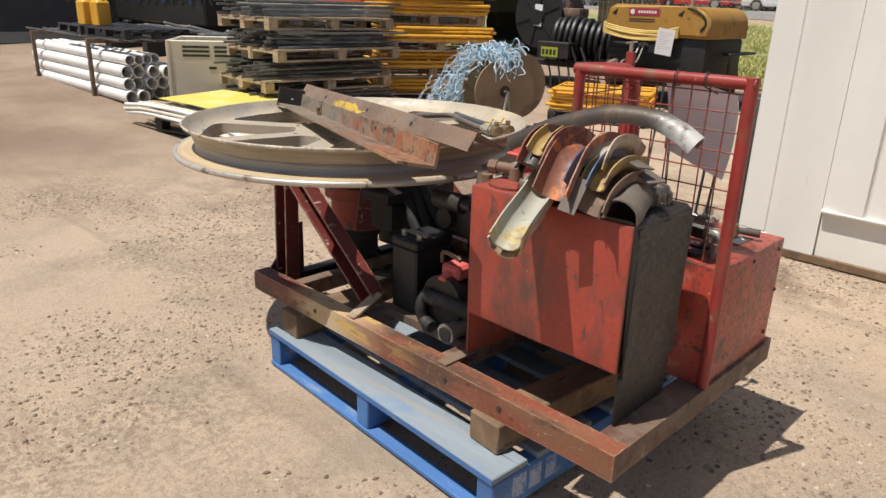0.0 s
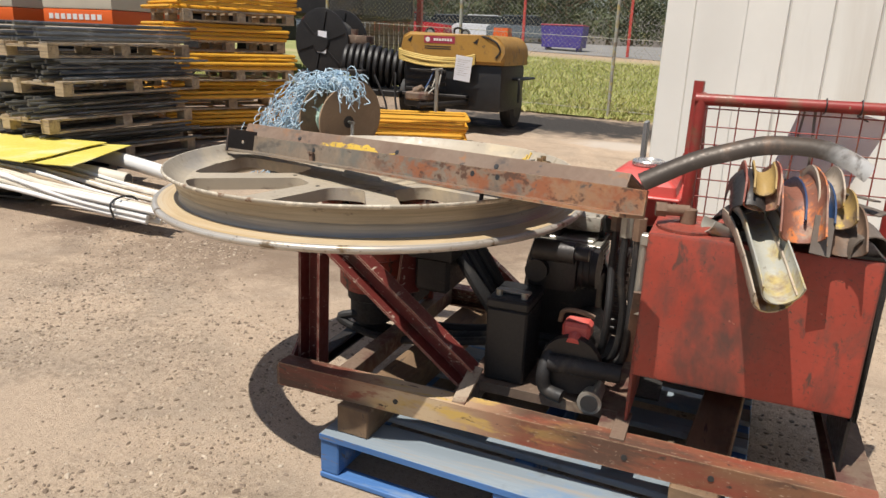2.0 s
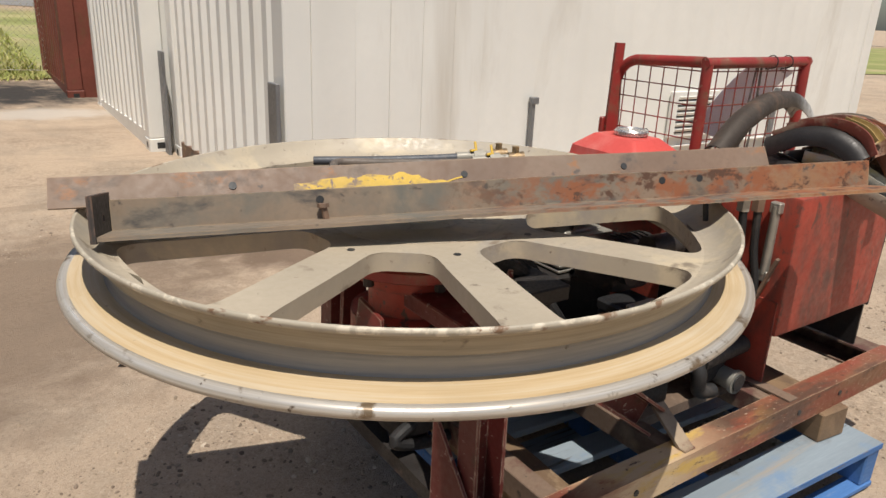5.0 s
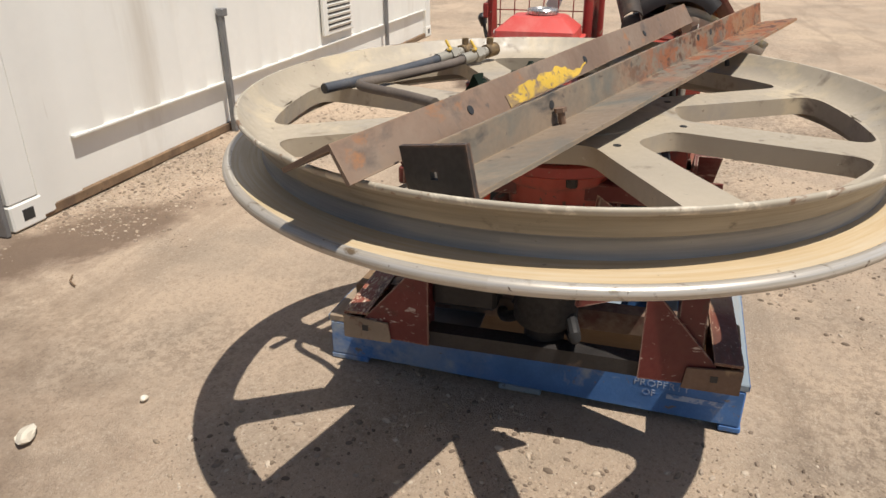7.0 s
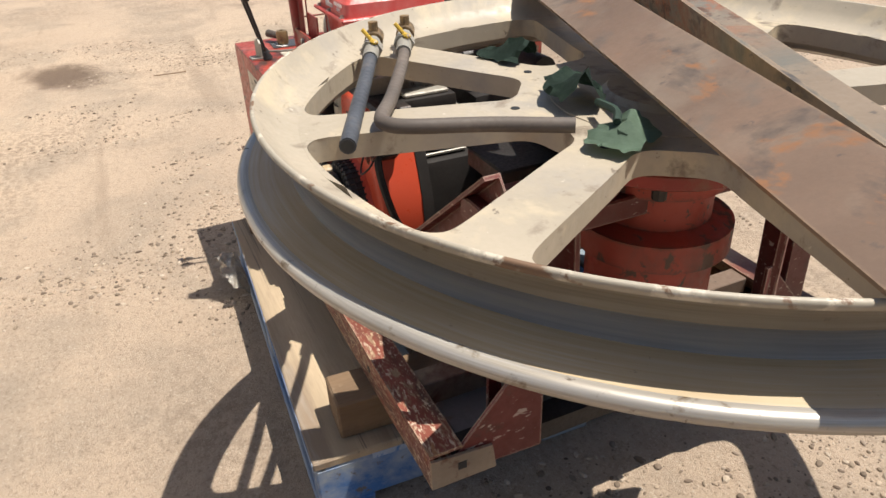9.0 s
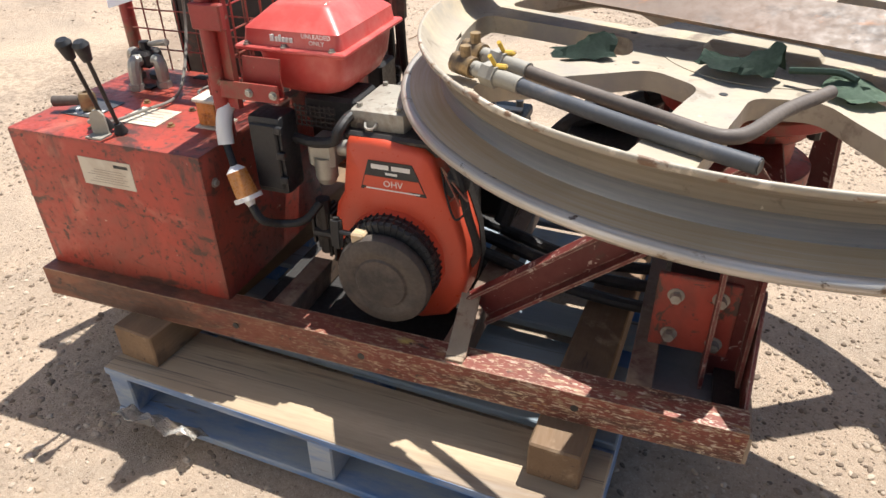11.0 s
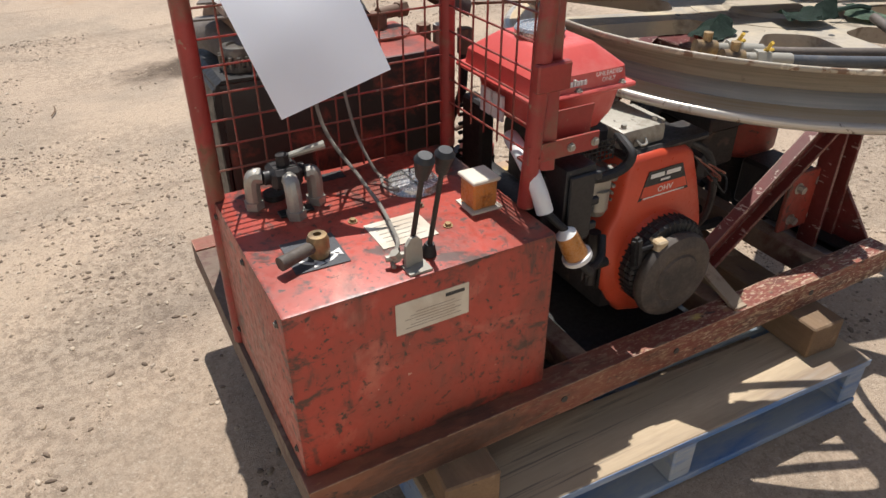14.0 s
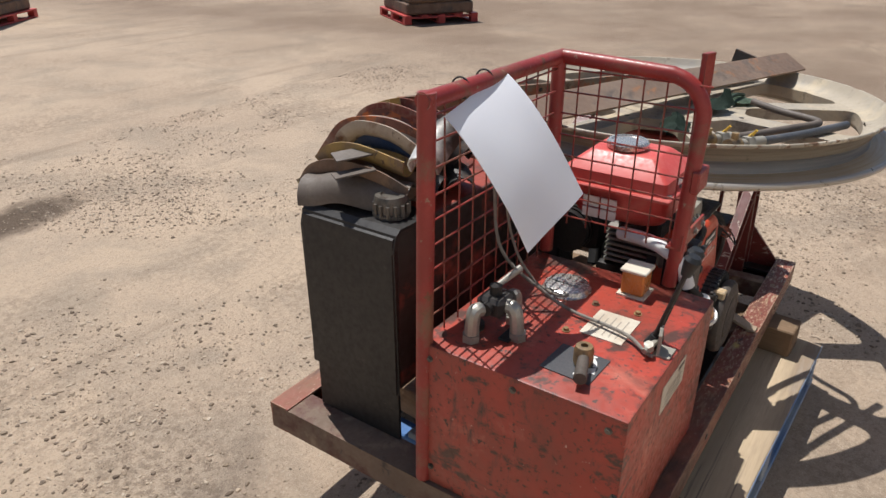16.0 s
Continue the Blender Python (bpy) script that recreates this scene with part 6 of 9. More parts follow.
# ---- loose things lying on the machine ----
M["plate_steel"] = surf("plate_steel", (0.045, 0.038, 0.034), 0.6, 0.0, 0.3, 8, [((0.10, 0.075, 0.06), 9, 0.56, 0.15), ((0.17, 0.085, 0.045), 20, 0.64, 0.06)], 0.3, 90, edge=((0.20, 0.115, 0.075), 0.009))
def build_angle_with_plate():
    a, b = Vector((-0.503, 0.584, 0.838)), Vector((1.03, -0.037, 0.913))
    t = thing("angle_iron", (-0.5, 0.63, 0.866), "rusty steel angle with welded end plate resting on the wheel", "steel angle", "steel angles on the wheel")
    bm = B()
    pts = angle_iron(0.112, 0.066, 0.008)
    m = along(a, b)
    m = m @ pose(0, 0, 0, 0, 0, -11 if m.col[0].y > 0 else 11)
    prism(bm, [(-x, y) for x, y in pts] if m.col[0].y > 0 else pts, 0, (b - a).length, m)
    bmesh.ops.subdivide_edges(bm, edges=[e for e in bm.edges if e.calc_length() > 0.5], cuts=14)
    worn(bm, 0.002, 4)
    part("bar", bm, M["angle_grey"], t, "", 30)
    s = -1 if m.col[0].y > 0 else 1
    bm = B()
    gx, gy = (-0.004, 0.044, 0.057, 0.116), (-0.004, 0.030, 0.042, 0.080)
    grid = [[[bm.verts.new(m @ Vector((s * x, y, z))) for y in gy] for x in gx] for z in (-0.010, 0.0)]
    for i in range(3):
        for j in range(3):
            if (i, j) != (1, 1):
                for g in grid:
                    bm.faces.new((g[i][j], g[i + 1][j], g[i + 1][j + 1], g[i][j + 1]))
    loops = [[(0, 0), (1, 0), (2, 0), (3, 0), (3, 1), (3, 2), (3, 3), (2, 3), (1, 3), (0, 3), (0, 2), (0, 1)], [(1, 1), (2, 1), (2, 2), (1, 2)]]
    for lp in loops:
        for (i, j), (k, l) in zip(lp, lp[1:] + lp[:1]):
            bm.faces.new((grid[0][i][j], grid[0][k][l], grid[1][k][l], grid[1][i][j]))
    bmesh.ops.recalc_face_normals(bm, faces=bm.faces)
    part("end_plate", bm, M["plate_steel"], t, "welded dark rusty end plate with a hole")
    for d in (0.39, 1.13, 1.22):
        bm = B()
        cyl(bm, m @ Vector((-s * 0.0008, 0.045, d)), m @ Vector((s * 0.0088, 0.045, d)), 0.008, seg=12)
        part("bolt_hole", bm, M["ink"], t)
    bm = B()
    cyl(bm, m @ Vector((s * 0.02, 0.004, 0.40)), m @ Vector((s * 0.022, 0.034, 0.395)), 0.007, seg=8)
    cyl(bm, m @ Vector((s * 0.022, 0.030, 0.395)), m @ Vector((s * 0.022, 0.038, 0.395)), 0.012, seg=6)
    part("bolt", bm, M["rust_steel"], t, "rusty bolt")
    bm = B()
    cyl(bm, m @ Vector((s * 0.05, 0.006, 1.21)), m @ Vector((s * 0.05, -0.045, 1.21)), 0.006, seg=8)
    part("bolt", bm, M["dark_steel"], t)


def build_angle_ridge():
    a, b = Vector((-0.593, 0.676, 0.936)), Vector((0.962, 0.192, 0.976))
    t = thing("angle_iron", (-0.59, 0.73, 0.9), "brown steel angle lying ridge up with yellow paint", "steel angle", "steel angles on the wheel")
    m = along(a, b)
    s = 1 if m.col[0].y > 0 else -1
    la, lb = Vector((-s * 0.033, -0.052)), Vector((s * 0.094, -0.050))
    bm = B()
    pts = [(0, 0), tuple(la), (la.x + s * 0.006, la.y - 0.004), (0.0, -0.010), (lb.x - s * 0.003, lb.y - 0.007), tuple(lb)]
    prism(bm, pts, 0, (b - a).length, m)
    bmesh.ops.subdivide_edges(bm, edges=[e for e in bm.edges if e.calc_length() > 0.5], cuts=14)
    worn(bm, 0.0015, 4)
    part("bar", bm, M["angle_steel"], t, "", 25)
    bm = B()
    out = Vector((la.y, -la.x)).normalized() * (-1 if s > 0 else 1)
    if out.y < 0:
        out = -out
    cols = []
    for k in range(49):
        d = 0.455 + 0.0078 * k
        q = k / 48
        lo = 0.66 - 0.24 * math.sin(math.pi * min(1.0, q * 1.15)) ** 0.6 + 0.16 * noise.noise(Vector((d * 30, 2, 0))) + 0.12 * (q > 0.72)
        hi = 0.985 - 0.10 * abs(noise.noise(Vector((d * 22, 7, 0)))) - 0.35 * max(0, q - 0.8) / 0.2
        lo = min(max(lo, 0.08), hi - 0.06)
        cols.append([bm.verts.new(m @ Vector((la.x * u + out.x * h, la.y * u + out.y * h, d))) for u, h in ((lo, -0.001), (lo, 0.0012), ((lo + hi) / 2, 0.0012), (hi, 0.0012), (hi, -0.001))])
    for a2, b2 in zip(cols, cols[1:]):
        for k in range(4):
            bm.faces.new((a2[k], b2[k], b2[k + 1], a2[k + 1]))
    bmesh.ops.recalc_face_normals(bm, faces=bm.faces)
    part("paint_patch", bm, M["yellow_paint"], t, "patchy yellow paint mark")
    for d in (0.335, 0.824, 1.22):
        bm = B()
        c = m @ Vector((la.x * 0.55, la.y * 0.55, d))
        n = (m.to_3x3() @ Vector((out.x, out.y, 0))).normalized()
        cyl(bm, c - n * 0.002, c + n * 0.0016, 0.008, seg=12)
        part("bolt_hole", bm, M["ink"], t)


def half_pipe(bm, pts, r, depth, t, up=(0, 0, 1), n=5, flip=False, r_end=None):
    """A trough of half-round section along a smooth line; its open side faces away from up unless flipped."""
    prof = []
    sgn = -1 if flip else 1
    k = 9
    for i in range(k):
        a = math.pi * i / (k - 1)
        prof.append((r * math.cos(a), sgn * (r * math.sin(a))))
    if depth:
        prof = [(r, -sgn * depth)] + prof + [(-r, -sgn * depth)]
    inner = [(x * (r - t) / r, y - sgn * t * 0.8 if abs(y) > r * 0.5 and y * sgn > 0 else y) for x, y in prof]
    sweep(bm, smooth_path(pts, n), prof + inner[::-1], True, up)


M["orange_patch"] = surf("orange_patch", (0.24, 0.095, 0.06), 0.6, 0, 0.2, 8, [((0.36, 0.25, 0.18), 9, 0.52, 0.12), ((0.62, 0.19, 0.05), 16, 0.53, 0.08), ((0.13, 0.07, 0.05), 22, 0.60, 0.05)], 0.35, 70)


def build_chutes():
    def chute(pts, r, depth, k, label, up=(0, 0, 1), flip=True):
        bm = B()
        half_pipe(bm, pts, r, depth, 0.004, up, 6, flip)
        worn(bm, 0.003, 9)
        solid("cable_guide", bm, M[k], label, "cable guide", "curved guides on the oil tank")
    # big bend over the top
    chute([(0.978, 0.34, 0.923), (1.09, 0.368, 0.982), (1.19, 0.386, 1.020), (1.29, 0.398, 1.044), (1.40, 0.406, 1.044), (1.465, 0.41, 1.022), (1.514, 0.415, 0.992)], 0.034, 0.010, "galv_dark", "long curved dull galvanised cable guide bend", flip=False)
    # straight galvanised chute hanging over the front
    chute([(1.331, -0.104, 0.816), (1.315, -0.042, 0.846), (1.297, 0.038, 0.880), (1.270, 0.138, 0.924), (1.245, 0.228, 0.937)], 0.043, 0.008, "galv", "galvanised straight cable guide chute hanging over tank edge")
    chute([(1.318, -0.090, 0.793), (1.302, -0.032, 0.820), (1.285, 0.038, 0.851), (1.255, 0.138, 0.894), (1.235, 0.208, 0.902)], 0.045, 0.012, "chip_grey", "dull chute lying under the galvanised one")
    # bends in a row, hollow side out, their mouths towards the front
    chute([(1.268, 0.048, 0.958), (1.268, 0.083, 1.007), (1.262, 0.148, 1.030), (1.256, 0.238, 1.017), (1.250, 0.328, 0.972)], 0.038, 0.010, "chip_red", "red chipped curved guide with yellow paint")
    chute([(1.272, 0.060, 0.990), (1.270, 0.093, 1.018), (1.264, 0.148, 1.036)], 0.024, 0.008, "old_yellow", "narrow yellowed curved guide nested inside another")
    chute([(1.246, 0.083, 0.927), (1.246, 0.118, 0.957), (1.242, 0.178, 0.977), (1.236, 0.258, 0.962), (1.232, 0.328, 0.922)], 0.040, 0.014, "dark_steel", "dark curved guide under the red one", flip=False)
    chute([(1.360, 0.016, 0.908), (1.357, 0.050, 0.954), (1.350, 0.108, 1.008), (1.335, 0.208, 1.024), (1.318, 0.328, 0.992)], 0.047, 0.010, "orange_patch", "rusty red curved guide with an orange paint patch")
    chute([(1.394, 0.070, 0.927), (1.391, 0.103, 0.962), (1.384, 0.168, 0.990), (1.372, 0.248, 0.990), (1.358, 0.328, 0.962)], 0.032, 0.012, "blue_steel", "dark blue painted curved guide")
    chute([(1.412, 0.113, 0.962), (1.410, 0.133, 0.997), (1.404, 0.178, 1.024), (1.396, 0.258, 1.017), (1.388, 0.338, 0.977)], 0.028, 0.012, "chip_grey", "cream and rust curved guide")
    chute([(1.452, 0.048, 0.880), (1.451, 0.083, 0.924), (1.446, 0.148, 0.944), (1.436, 0.248, 0.940), (1.425, 0.328, 0.910)], 0.041, 0.010, "rust_steel", "rust brown curved guide with yellowish lip")
    chute([(1.436, 0.080, 0.937), (1.433, 0.118, 0.967), (1.426, 0.198, 0.980), (1.414, 0.308, 0.957)], 0.034, 0.012, "old_yellow", "dull mustard brown curved guide")
    # one bend turned over, round side up
    chute([(1.508, 0.083, 0.868), (1.497, 0.123, 0.872), (1.480, 0.178, 0.885), (1.455, 0.248, 0.877), (1.430, 0.318, 0.870)], 0.046, 0.012, "hose_brown", "dull brown curved guide lying round side up", flip=False)
    chute([(1.200, 0.208, 0.862), (1.220, 0.258, 0.876), (1.250, 0.318, 0.880), (1.290, 0.358, 0.866)], 0.036, 0.010, "dark_steel", "dark curved guide lying on the tank", flip=False)
    chute([(1.385, 0.138, 0.870), (1.375, 0.198, 0.885), (1.360, 0.268, 0.886), (1.345, 0.338, 0.870)], 0.040, 0.012, "dark_steel", "dark curved guide lying on the tank", flip=False)
    chute([(1.165, 0.158, 0.888), (1.220, 0.183, 0.865), (1.280, 0.203, 0.865)], 0.034, 0.003, "galv", "short flat galvanised offcut under the guides")
    for x0, y0, z0, rz, rx, ry in ((1.402, 0.052, 0.905, 12, 60, 10), (1.475, 0.20, 0.975, 60, 4, 8), (1.50, 0.22, 0.944, 55, 6, -4)):
        bm = B()
        box(bm, -0.022, 0.022, -0.045, 0.045, -0.002, 0.002, 0.0005, pose(x0, y0, z0, rx, ry, rz))
        solid("steel_plate", bm, M["hose_brown"], "small rusty flat steel plate among the guides", "steel plate", "plates among the guides")


def build_hoses():
    for pts, k, fit in (
        ([(0.515, 0.815, 0.866), (0.40, 0.866, 0.858), (0.25, 0.935, 0.852), (0.097, 1.003, 0.850)], "hose", 1),
        ([(0.520, 0.745, 0.868), (0.42, 0.79, 0.860), (0.25, 0.878, 0.856), (0.170, 0.925, 0.856), (0.136, 0.928, 0.856), (0.108, 0.90, 0.856), (0.06, 0.80, 0.856), (-0.01, 0.70, 0.858)], "hose_brown", 2),
    ):
        t = thing("hydraulic_hose", (pts[0][0], pts[0][1], 0.86), "loose hydraulic hose with brass couplings lying on the wheel", "hose", "hoses on the wheel")
        bm = B()
        tube(bm, pts, 0.0125 if fit == 1 else 0.0115, 12)
        part("hose", bm, M[k], t)
        d = (Vector(pts[0]) - Vector(pts[1])).normalized()
        p = Vector(pts[0])
        bm = B()
        cyl(bm, p - d * 0.05, p, 0.015, seg=14)
        cyl(bm, p, p + d * 0.03, 0.021, seg=6)
        cyl(bm, p + d * 0.03, p + d * 0.06, 0.014, seg=12)
        part("crimp_ferrule", bm, M["alloy_pale"], t, "crimped metal ferrule and nut")
        bm = B()
        cyl(bm, p + d * 0.055, p + d * 0.10, 0.019, seg=12)
        cyl(bm, p + d * 0.075 + Vector((0, 0, 0.0)), p + d * 0.075 + Vector((0, 0.0, 0.035)), 0.010, seg=10)
        part("coupling", bm, M["brass"], t, "tarnished brass coupling")
        bm = B()
        box(bm, p.x - 0.016, p.x + 0.010, p.y - 0.010, p.y + 0.002, p.z + 0.014, p.z + 0.022, 0.003)
        cyl(bm, p + Vector((0.006, -0.004, 0.018)), p + Vector((0.012, 0.012, 0.040)), 0.004, seg=8)
        part("yellow_cap", bm, M["yellow_paint"], t, "yellow plastic cap")
        if fit == 1:
            bm = B()
            e, f = Vector(pts[-1]), (Vector(pts[-1]) - Vector(pts[-2])).normalized()
            cyl(bm, e - f * 0.004, e + f * 0.0015, 0.010, seg=12)
            part("hose_bore", bm, M["ink"], t)


def build_straps():
    def tent(cx, cy, z, l, h, turn, seed, name_label, k="green_strap"):
        """A crumpled, folded piece of webbing."""
        m = pose(cx, cy, z, 0, 0, turn)
        bm = B()
        nu, nv = 13, 9
        g = []
        for i in range(nu):
            u = i / (nu - 1) * 2 - 1
            row = []
            for j in range(nv):
                v = j / (nv - 1) * 2 - 1
                n1 = noise.noise(Vector((u * 2.1, v * 1.7, seed)))
                n2 = noise.noise(Vector((u * 5, v * 4, seed + 9)))
                zz = h * (1 - abs(v)) * (0.55 + 0.45 * math.cos(u * 2.2 + seed)) + h * 0.30 * abs(n1) + 0.004
                row.append(bm.verts.new(m @ Vector((u * l * 0.5 + 0.012 * n2, v * 0.045 * (1 - 0.35 * u * u) + 0.014 * n1, max(0.002, zz)))))
            g.append(row)
        for i in range(nu - 1):
            for j in range(nv - 1):
                bm.faces.new((g[i][j], g[i + 1][j], g[i + 1][j + 1], g[i][j + 1]))
        bmesh.ops.solidify(bm, geom=bm.faces[:], thickness=0.0025)
        solid("webbing_strap", bm, M[k], name_label, "strap", "straps on the wheel", angle=25)
    tent(0.415, 0.570, 0.839, 0.12, 0.042, 15, 1.3, "crumpled dark green webbing strap on a wheel spoke")
    tent(0.130, 0.610, 0.853, 0.14, 0.048, 160, 4.1, "crumpled dark green webbing strap on the wheel hub")
    tent(-0.055, 0.655, 0.842, 0.11, 0.026, 120, 7.7, "light green end of a webbing strap beside the angle", "pale_strap")
    bm = B()
    tube(bm, [(0.05, 0.62, 0.862), (-0.02, 0.64, 0.872), (-0.05, 0.66, 0.868)], 0.006, 6)
    solid("webbing_strap", bm, M["green_strap"], "twisted dark green webbing end", "strap", "straps on the wheel")


def build_paper():
    tl, tr, br, bl = Vector((1.566, 0.500, 1.124)), Vector((1.353, 0.496, 1.168)), Vector((1.302, 0.662, 0.930)), Vector((1.500, 0.646, 0.871))
    t = thing("paper_sheet", tuple(bl), "blank white laminated sheet tied to the guard rail", "paper sheet")
    bm = B()
    n = 12
    rows = []
    for i in range(n + 1):
        v = i / n
        r = []
        for j in range(n + 1):
            u = j / n
            p = tl.lerp(tr, u).lerp(bl.lerp(br, u), v)
            p += Vector((0.3, 1, 0.4)) * (0.017 * math.sin(math.pi * v ** 0.8) + 0.004 * noise.noise(Vector((u * 2, v * 2, 0))))
            r.append(p)
        rows.append(r)
    nrm = (tr - tl).cross(bl - tl).normalized() * 0.0008
    top = [[bm.verts.new(p + nrm) for p in r] for r in rows]
    bot = [[bm.verts.new(p - nrm) for p in r] for r in rows]
    for g in (top, bot):
        for i in range(n):
            for j in range(n):
                bm.faces.new((g[i][j], g[i][j + 1], g[i + 1][j + 1], g[i + 1][j]))
    for i in range(n):
        bm.faces.new((top[i][0], top[i + 1][0], bot[i + 1][0], bot[i][0]))
        bm.faces.new((top[i][n], top[i + 1][n], bot[i + 1][n], bot[i][n]))
        bm.faces.new((top[0][i], top[0][i + 1], bot[0][i + 1], bot[0][i]))
        bm.faces.new((top[n][i], top[n][i + 1], bot[n][i + 1], bot[n][i]))
    part("sheet", bm, M["paper"], t, "", 60)
    for x, e in ((1.488, tl.lerp(tr, 0.25)), (1.405, tl.lerp(tr, 0.72))):
        bm = B()
        ring = [(x, 0.483 + 0.019 * math.cos(a), 1.158 + 0.019 * math.sin(a)) for a in (radians(k) for k in range(-60, 241, 30))]
        tube(bm, ring + [(x - 0.003, 0.499, 1.135), tuple(e + Vector((0, 0.004, -0.012)))], 0.0018, 6, 3)
        part("cable_tie", bm, M["ink"], t, "black cable tie")


def build_cords():
    zt = 0.671
    bm = B()
    tube(bm, [(1.385, 0.503, 1.145), (1.395, 0.508, 0.95), (1.392, 0.53, 0.80), (1.355, 0.62, 0.71), (1.345, 0.68, zt + 0.010), (1.36, 0.76, zt + 0.012), (1.375, 0.82, zt + 0.012), (1.405, 0.862, zt + 0.010), (1.41, 0.880, zt + 0.008)], 0.0038, 8)
    solid("cord", bm, M["rope"], "grey braided cord running from the guard over the box", "cord", "cords on the control box")
    bm = B()
    tube(bm, [(1.36, 0.503, 1.145), (1.345, 0.506, 0.98), (1.335, 0.508, 0.86), (1.325, 0.53, 0.77), (1.312, 0.56, 0.715), (1.300, 0.585, 0.688), (1.288, 0.62, 0.684), (1.292, 0.645, 0.684), (1.31, 0.625, 0.686), (1.300, 0.585, 0.690)], 0.0032, 8)
    solid("cord", bm, M["rope"], "thin grey cord tied by the filler cap", "cord", "cords on the control box")


def build_small_ground_things():
    bm = B()
    bmesh.ops.create_icosphere(bm, subdivisions=2, radius=1, matrix=pose(-0.327, 1.712, 0.012, 10, 5, 30) @ Matrix.Diagonal((0.045, 0.022, 0.014, 1)))
    worn(bm, 0.012, 40)
    solid("stone", bm, M["label"], "pale chip of stone on the ground", "stone", angle=20)
    bm = B()
    bmesh.ops.create_icosphere(bm, subdivisions=2, radius=1, matrix=pose(-0.108, 1.522, 0.006) @ Matrix.Diagonal((0.014, 0.010, 0.008, 1)))
    worn(bm, 0.004, 60)
    solid("stone", bm, M["label"], "small pale pebble on the ground", "stone", angle=20)
    t = thing("paper_tag", (2.26, 0.02, 0), "small white tag with a string lying on the ground", "tag")
    bm = B()
    box(bm, -0.04, 0.04, -0.035, 0.035, 0.0, 0.0015, 0, pose(2.262, 0.05, 0.004, 2, -2, 12))
    part("tag", bm, M["paper"], t)
    bm = B()
    tube(bm, [(2.27, 0.01, 0.006), (2.285, -0.03, 0.01), (2.27, -0.06, 0.012), (2.30, -0.09, 0.006)], 0.0012, 5)
    part("string", bm, M["rope"], t)
    rng = random.Random(8)
    for x, y, l in ((1.9, -2.2, 0.14), (2.9, -0.55, 0.16), (0.4, 2.2, 0.10), (3.4, -1.9, 0.18), (-1.4, 1.8, 0.15), (4.0, 0.9, 0.2), (-0.6, -1.9, 0.12)):
        bm = B()
        a = rng.uniform(0, 6.28)
        d = Vector((math.cos(a), math.sin(a), 0))
        s = Vector((-d.y, d.x, 0))
        tube(bm, [Vector((x, y, 0.004)), Vector((x, y, 0.006)) + d * l * 0.5 + s * 0.01, Vector((x, y, 0.004)) + d * l], 0.0035, 6)
        solid("twig", bm, M["timber"], "dry twig lying on the dirt", "twig", "twigs on the ground")
    # torn plastic wrap caught on the pallet
    bm = B()
    g = []
    for i in range(9):
        g.append([bm.verts.new(PM @ Vector((0.30 + 0.028 * i + 0.01 * noise.noise(Vector((i, j, 3))), 0.585 + 0.03 * noise.noise(Vector((i * 0.6, j * 0.7, 1))) + 0.010 * j, 0.03 + 0.05 * abs(noise.noise(Vector((i * 0.5, j * 0.8, 5)))) + 0.008 * j))) for j in range(7)])
    for i in range(8):
        for j in range(6):
            bm.faces.new((g[i][j], g[i + 1][j], g[i + 1][j + 1], g[i][j + 1]))
    bmesh.ops.solidify(bm, geom=bm.faces[:], thickness=0.0008)
    solid("plastic_wrap", bm, M["wrap"], "torn scrap of clear plastic wrap caught on the pallet", "plastic wrap")


M["old_yellow"] = surf("old_yellow", (0.36, 0.24, 0.08), 0.65, 0, 0.2, 8, [((0.22, 0.15, 0.09), 7, 0.50, 0.12), ((0.55, 0.38, 0.07), 9, 0.62, 0.05), ((0.10, 0.07, 0.05), 22, 0.62, 0.05)], 0.35, 70)
M["pale_strap"] = surf("pale_strap", (0.15, 0.22, 0.15), 0.85, 0, 0.25, 12, [((0.08, 0.12, 0.08), 9, 0.55, 0.15)], 0.4, 220)
# the pale patch at the high X end is sun glare put into the colour
M["galv_dark"] = surf("galv_dark", (0.075, 0.058, 0.044), 0.5, 0.25, 0.3, 6, [((0.16, 0.10, 0.065), 7, 0.50, 0.12), ((0.60, 0.59, 0.56), 4, 0.42, 0.14, (1, 1, 1), ("X", 0.13, 0.25)), ((0.13, 0.10, 0.08), 14, 0.58, 0.1)], 0.2, 60)
wm, wnt, wp = nodes_of("wrap")
wp.inputs["Base Color"].default_value = (0.75, 0.72, 0.66, 1)
wp.inputs["Roughness"].default_value = 0.2
wp.inputs["Transmission Weight"].default_value = 0.75
M["wrap"] = wm
build_angle_with_plate()
build_angle_ridge()
build_chutes()
build_hoses()
build_straps()
build_paper()
build_cords()
build_small_ground_things()

# ---- shipping containers ----
def corrugated(bm, x, y0, y1, z0, z1, pitch, depth, s):
    """A corrugated sheet across y at x, its ribs proud towards -x by depth."""
    pts = []
    y = y0
    while y < y1 - 0.01:
        for f, d in ((0.0, 0), (0.30, 0), (0.45, 1), (0.80, 1), (0.95, 0)):
            q = y + f * pitch
            if q < y1:
                pts.append((q, x - s * depth * d))
        y += pitch
    pts.append((y1, x))
    front = [[bm.verts.new((px, py, z)) for z in (z0, z1)] for py, px in pts]
    back = [[bm.verts.new((x + s * 0.03, py, z)) for z in (z0, z1)] for py, px in pts]
    for g in (front, back):
        for a, b in zip(g, g[1:]):
            bm.faces.new((a[0], b[0], b[1], a[1]))
    for a, b in ((front[0], back[0]), (front[-1], back[-1])):
        bm.faces.new((a[0], a[1], b[1], b[0]))


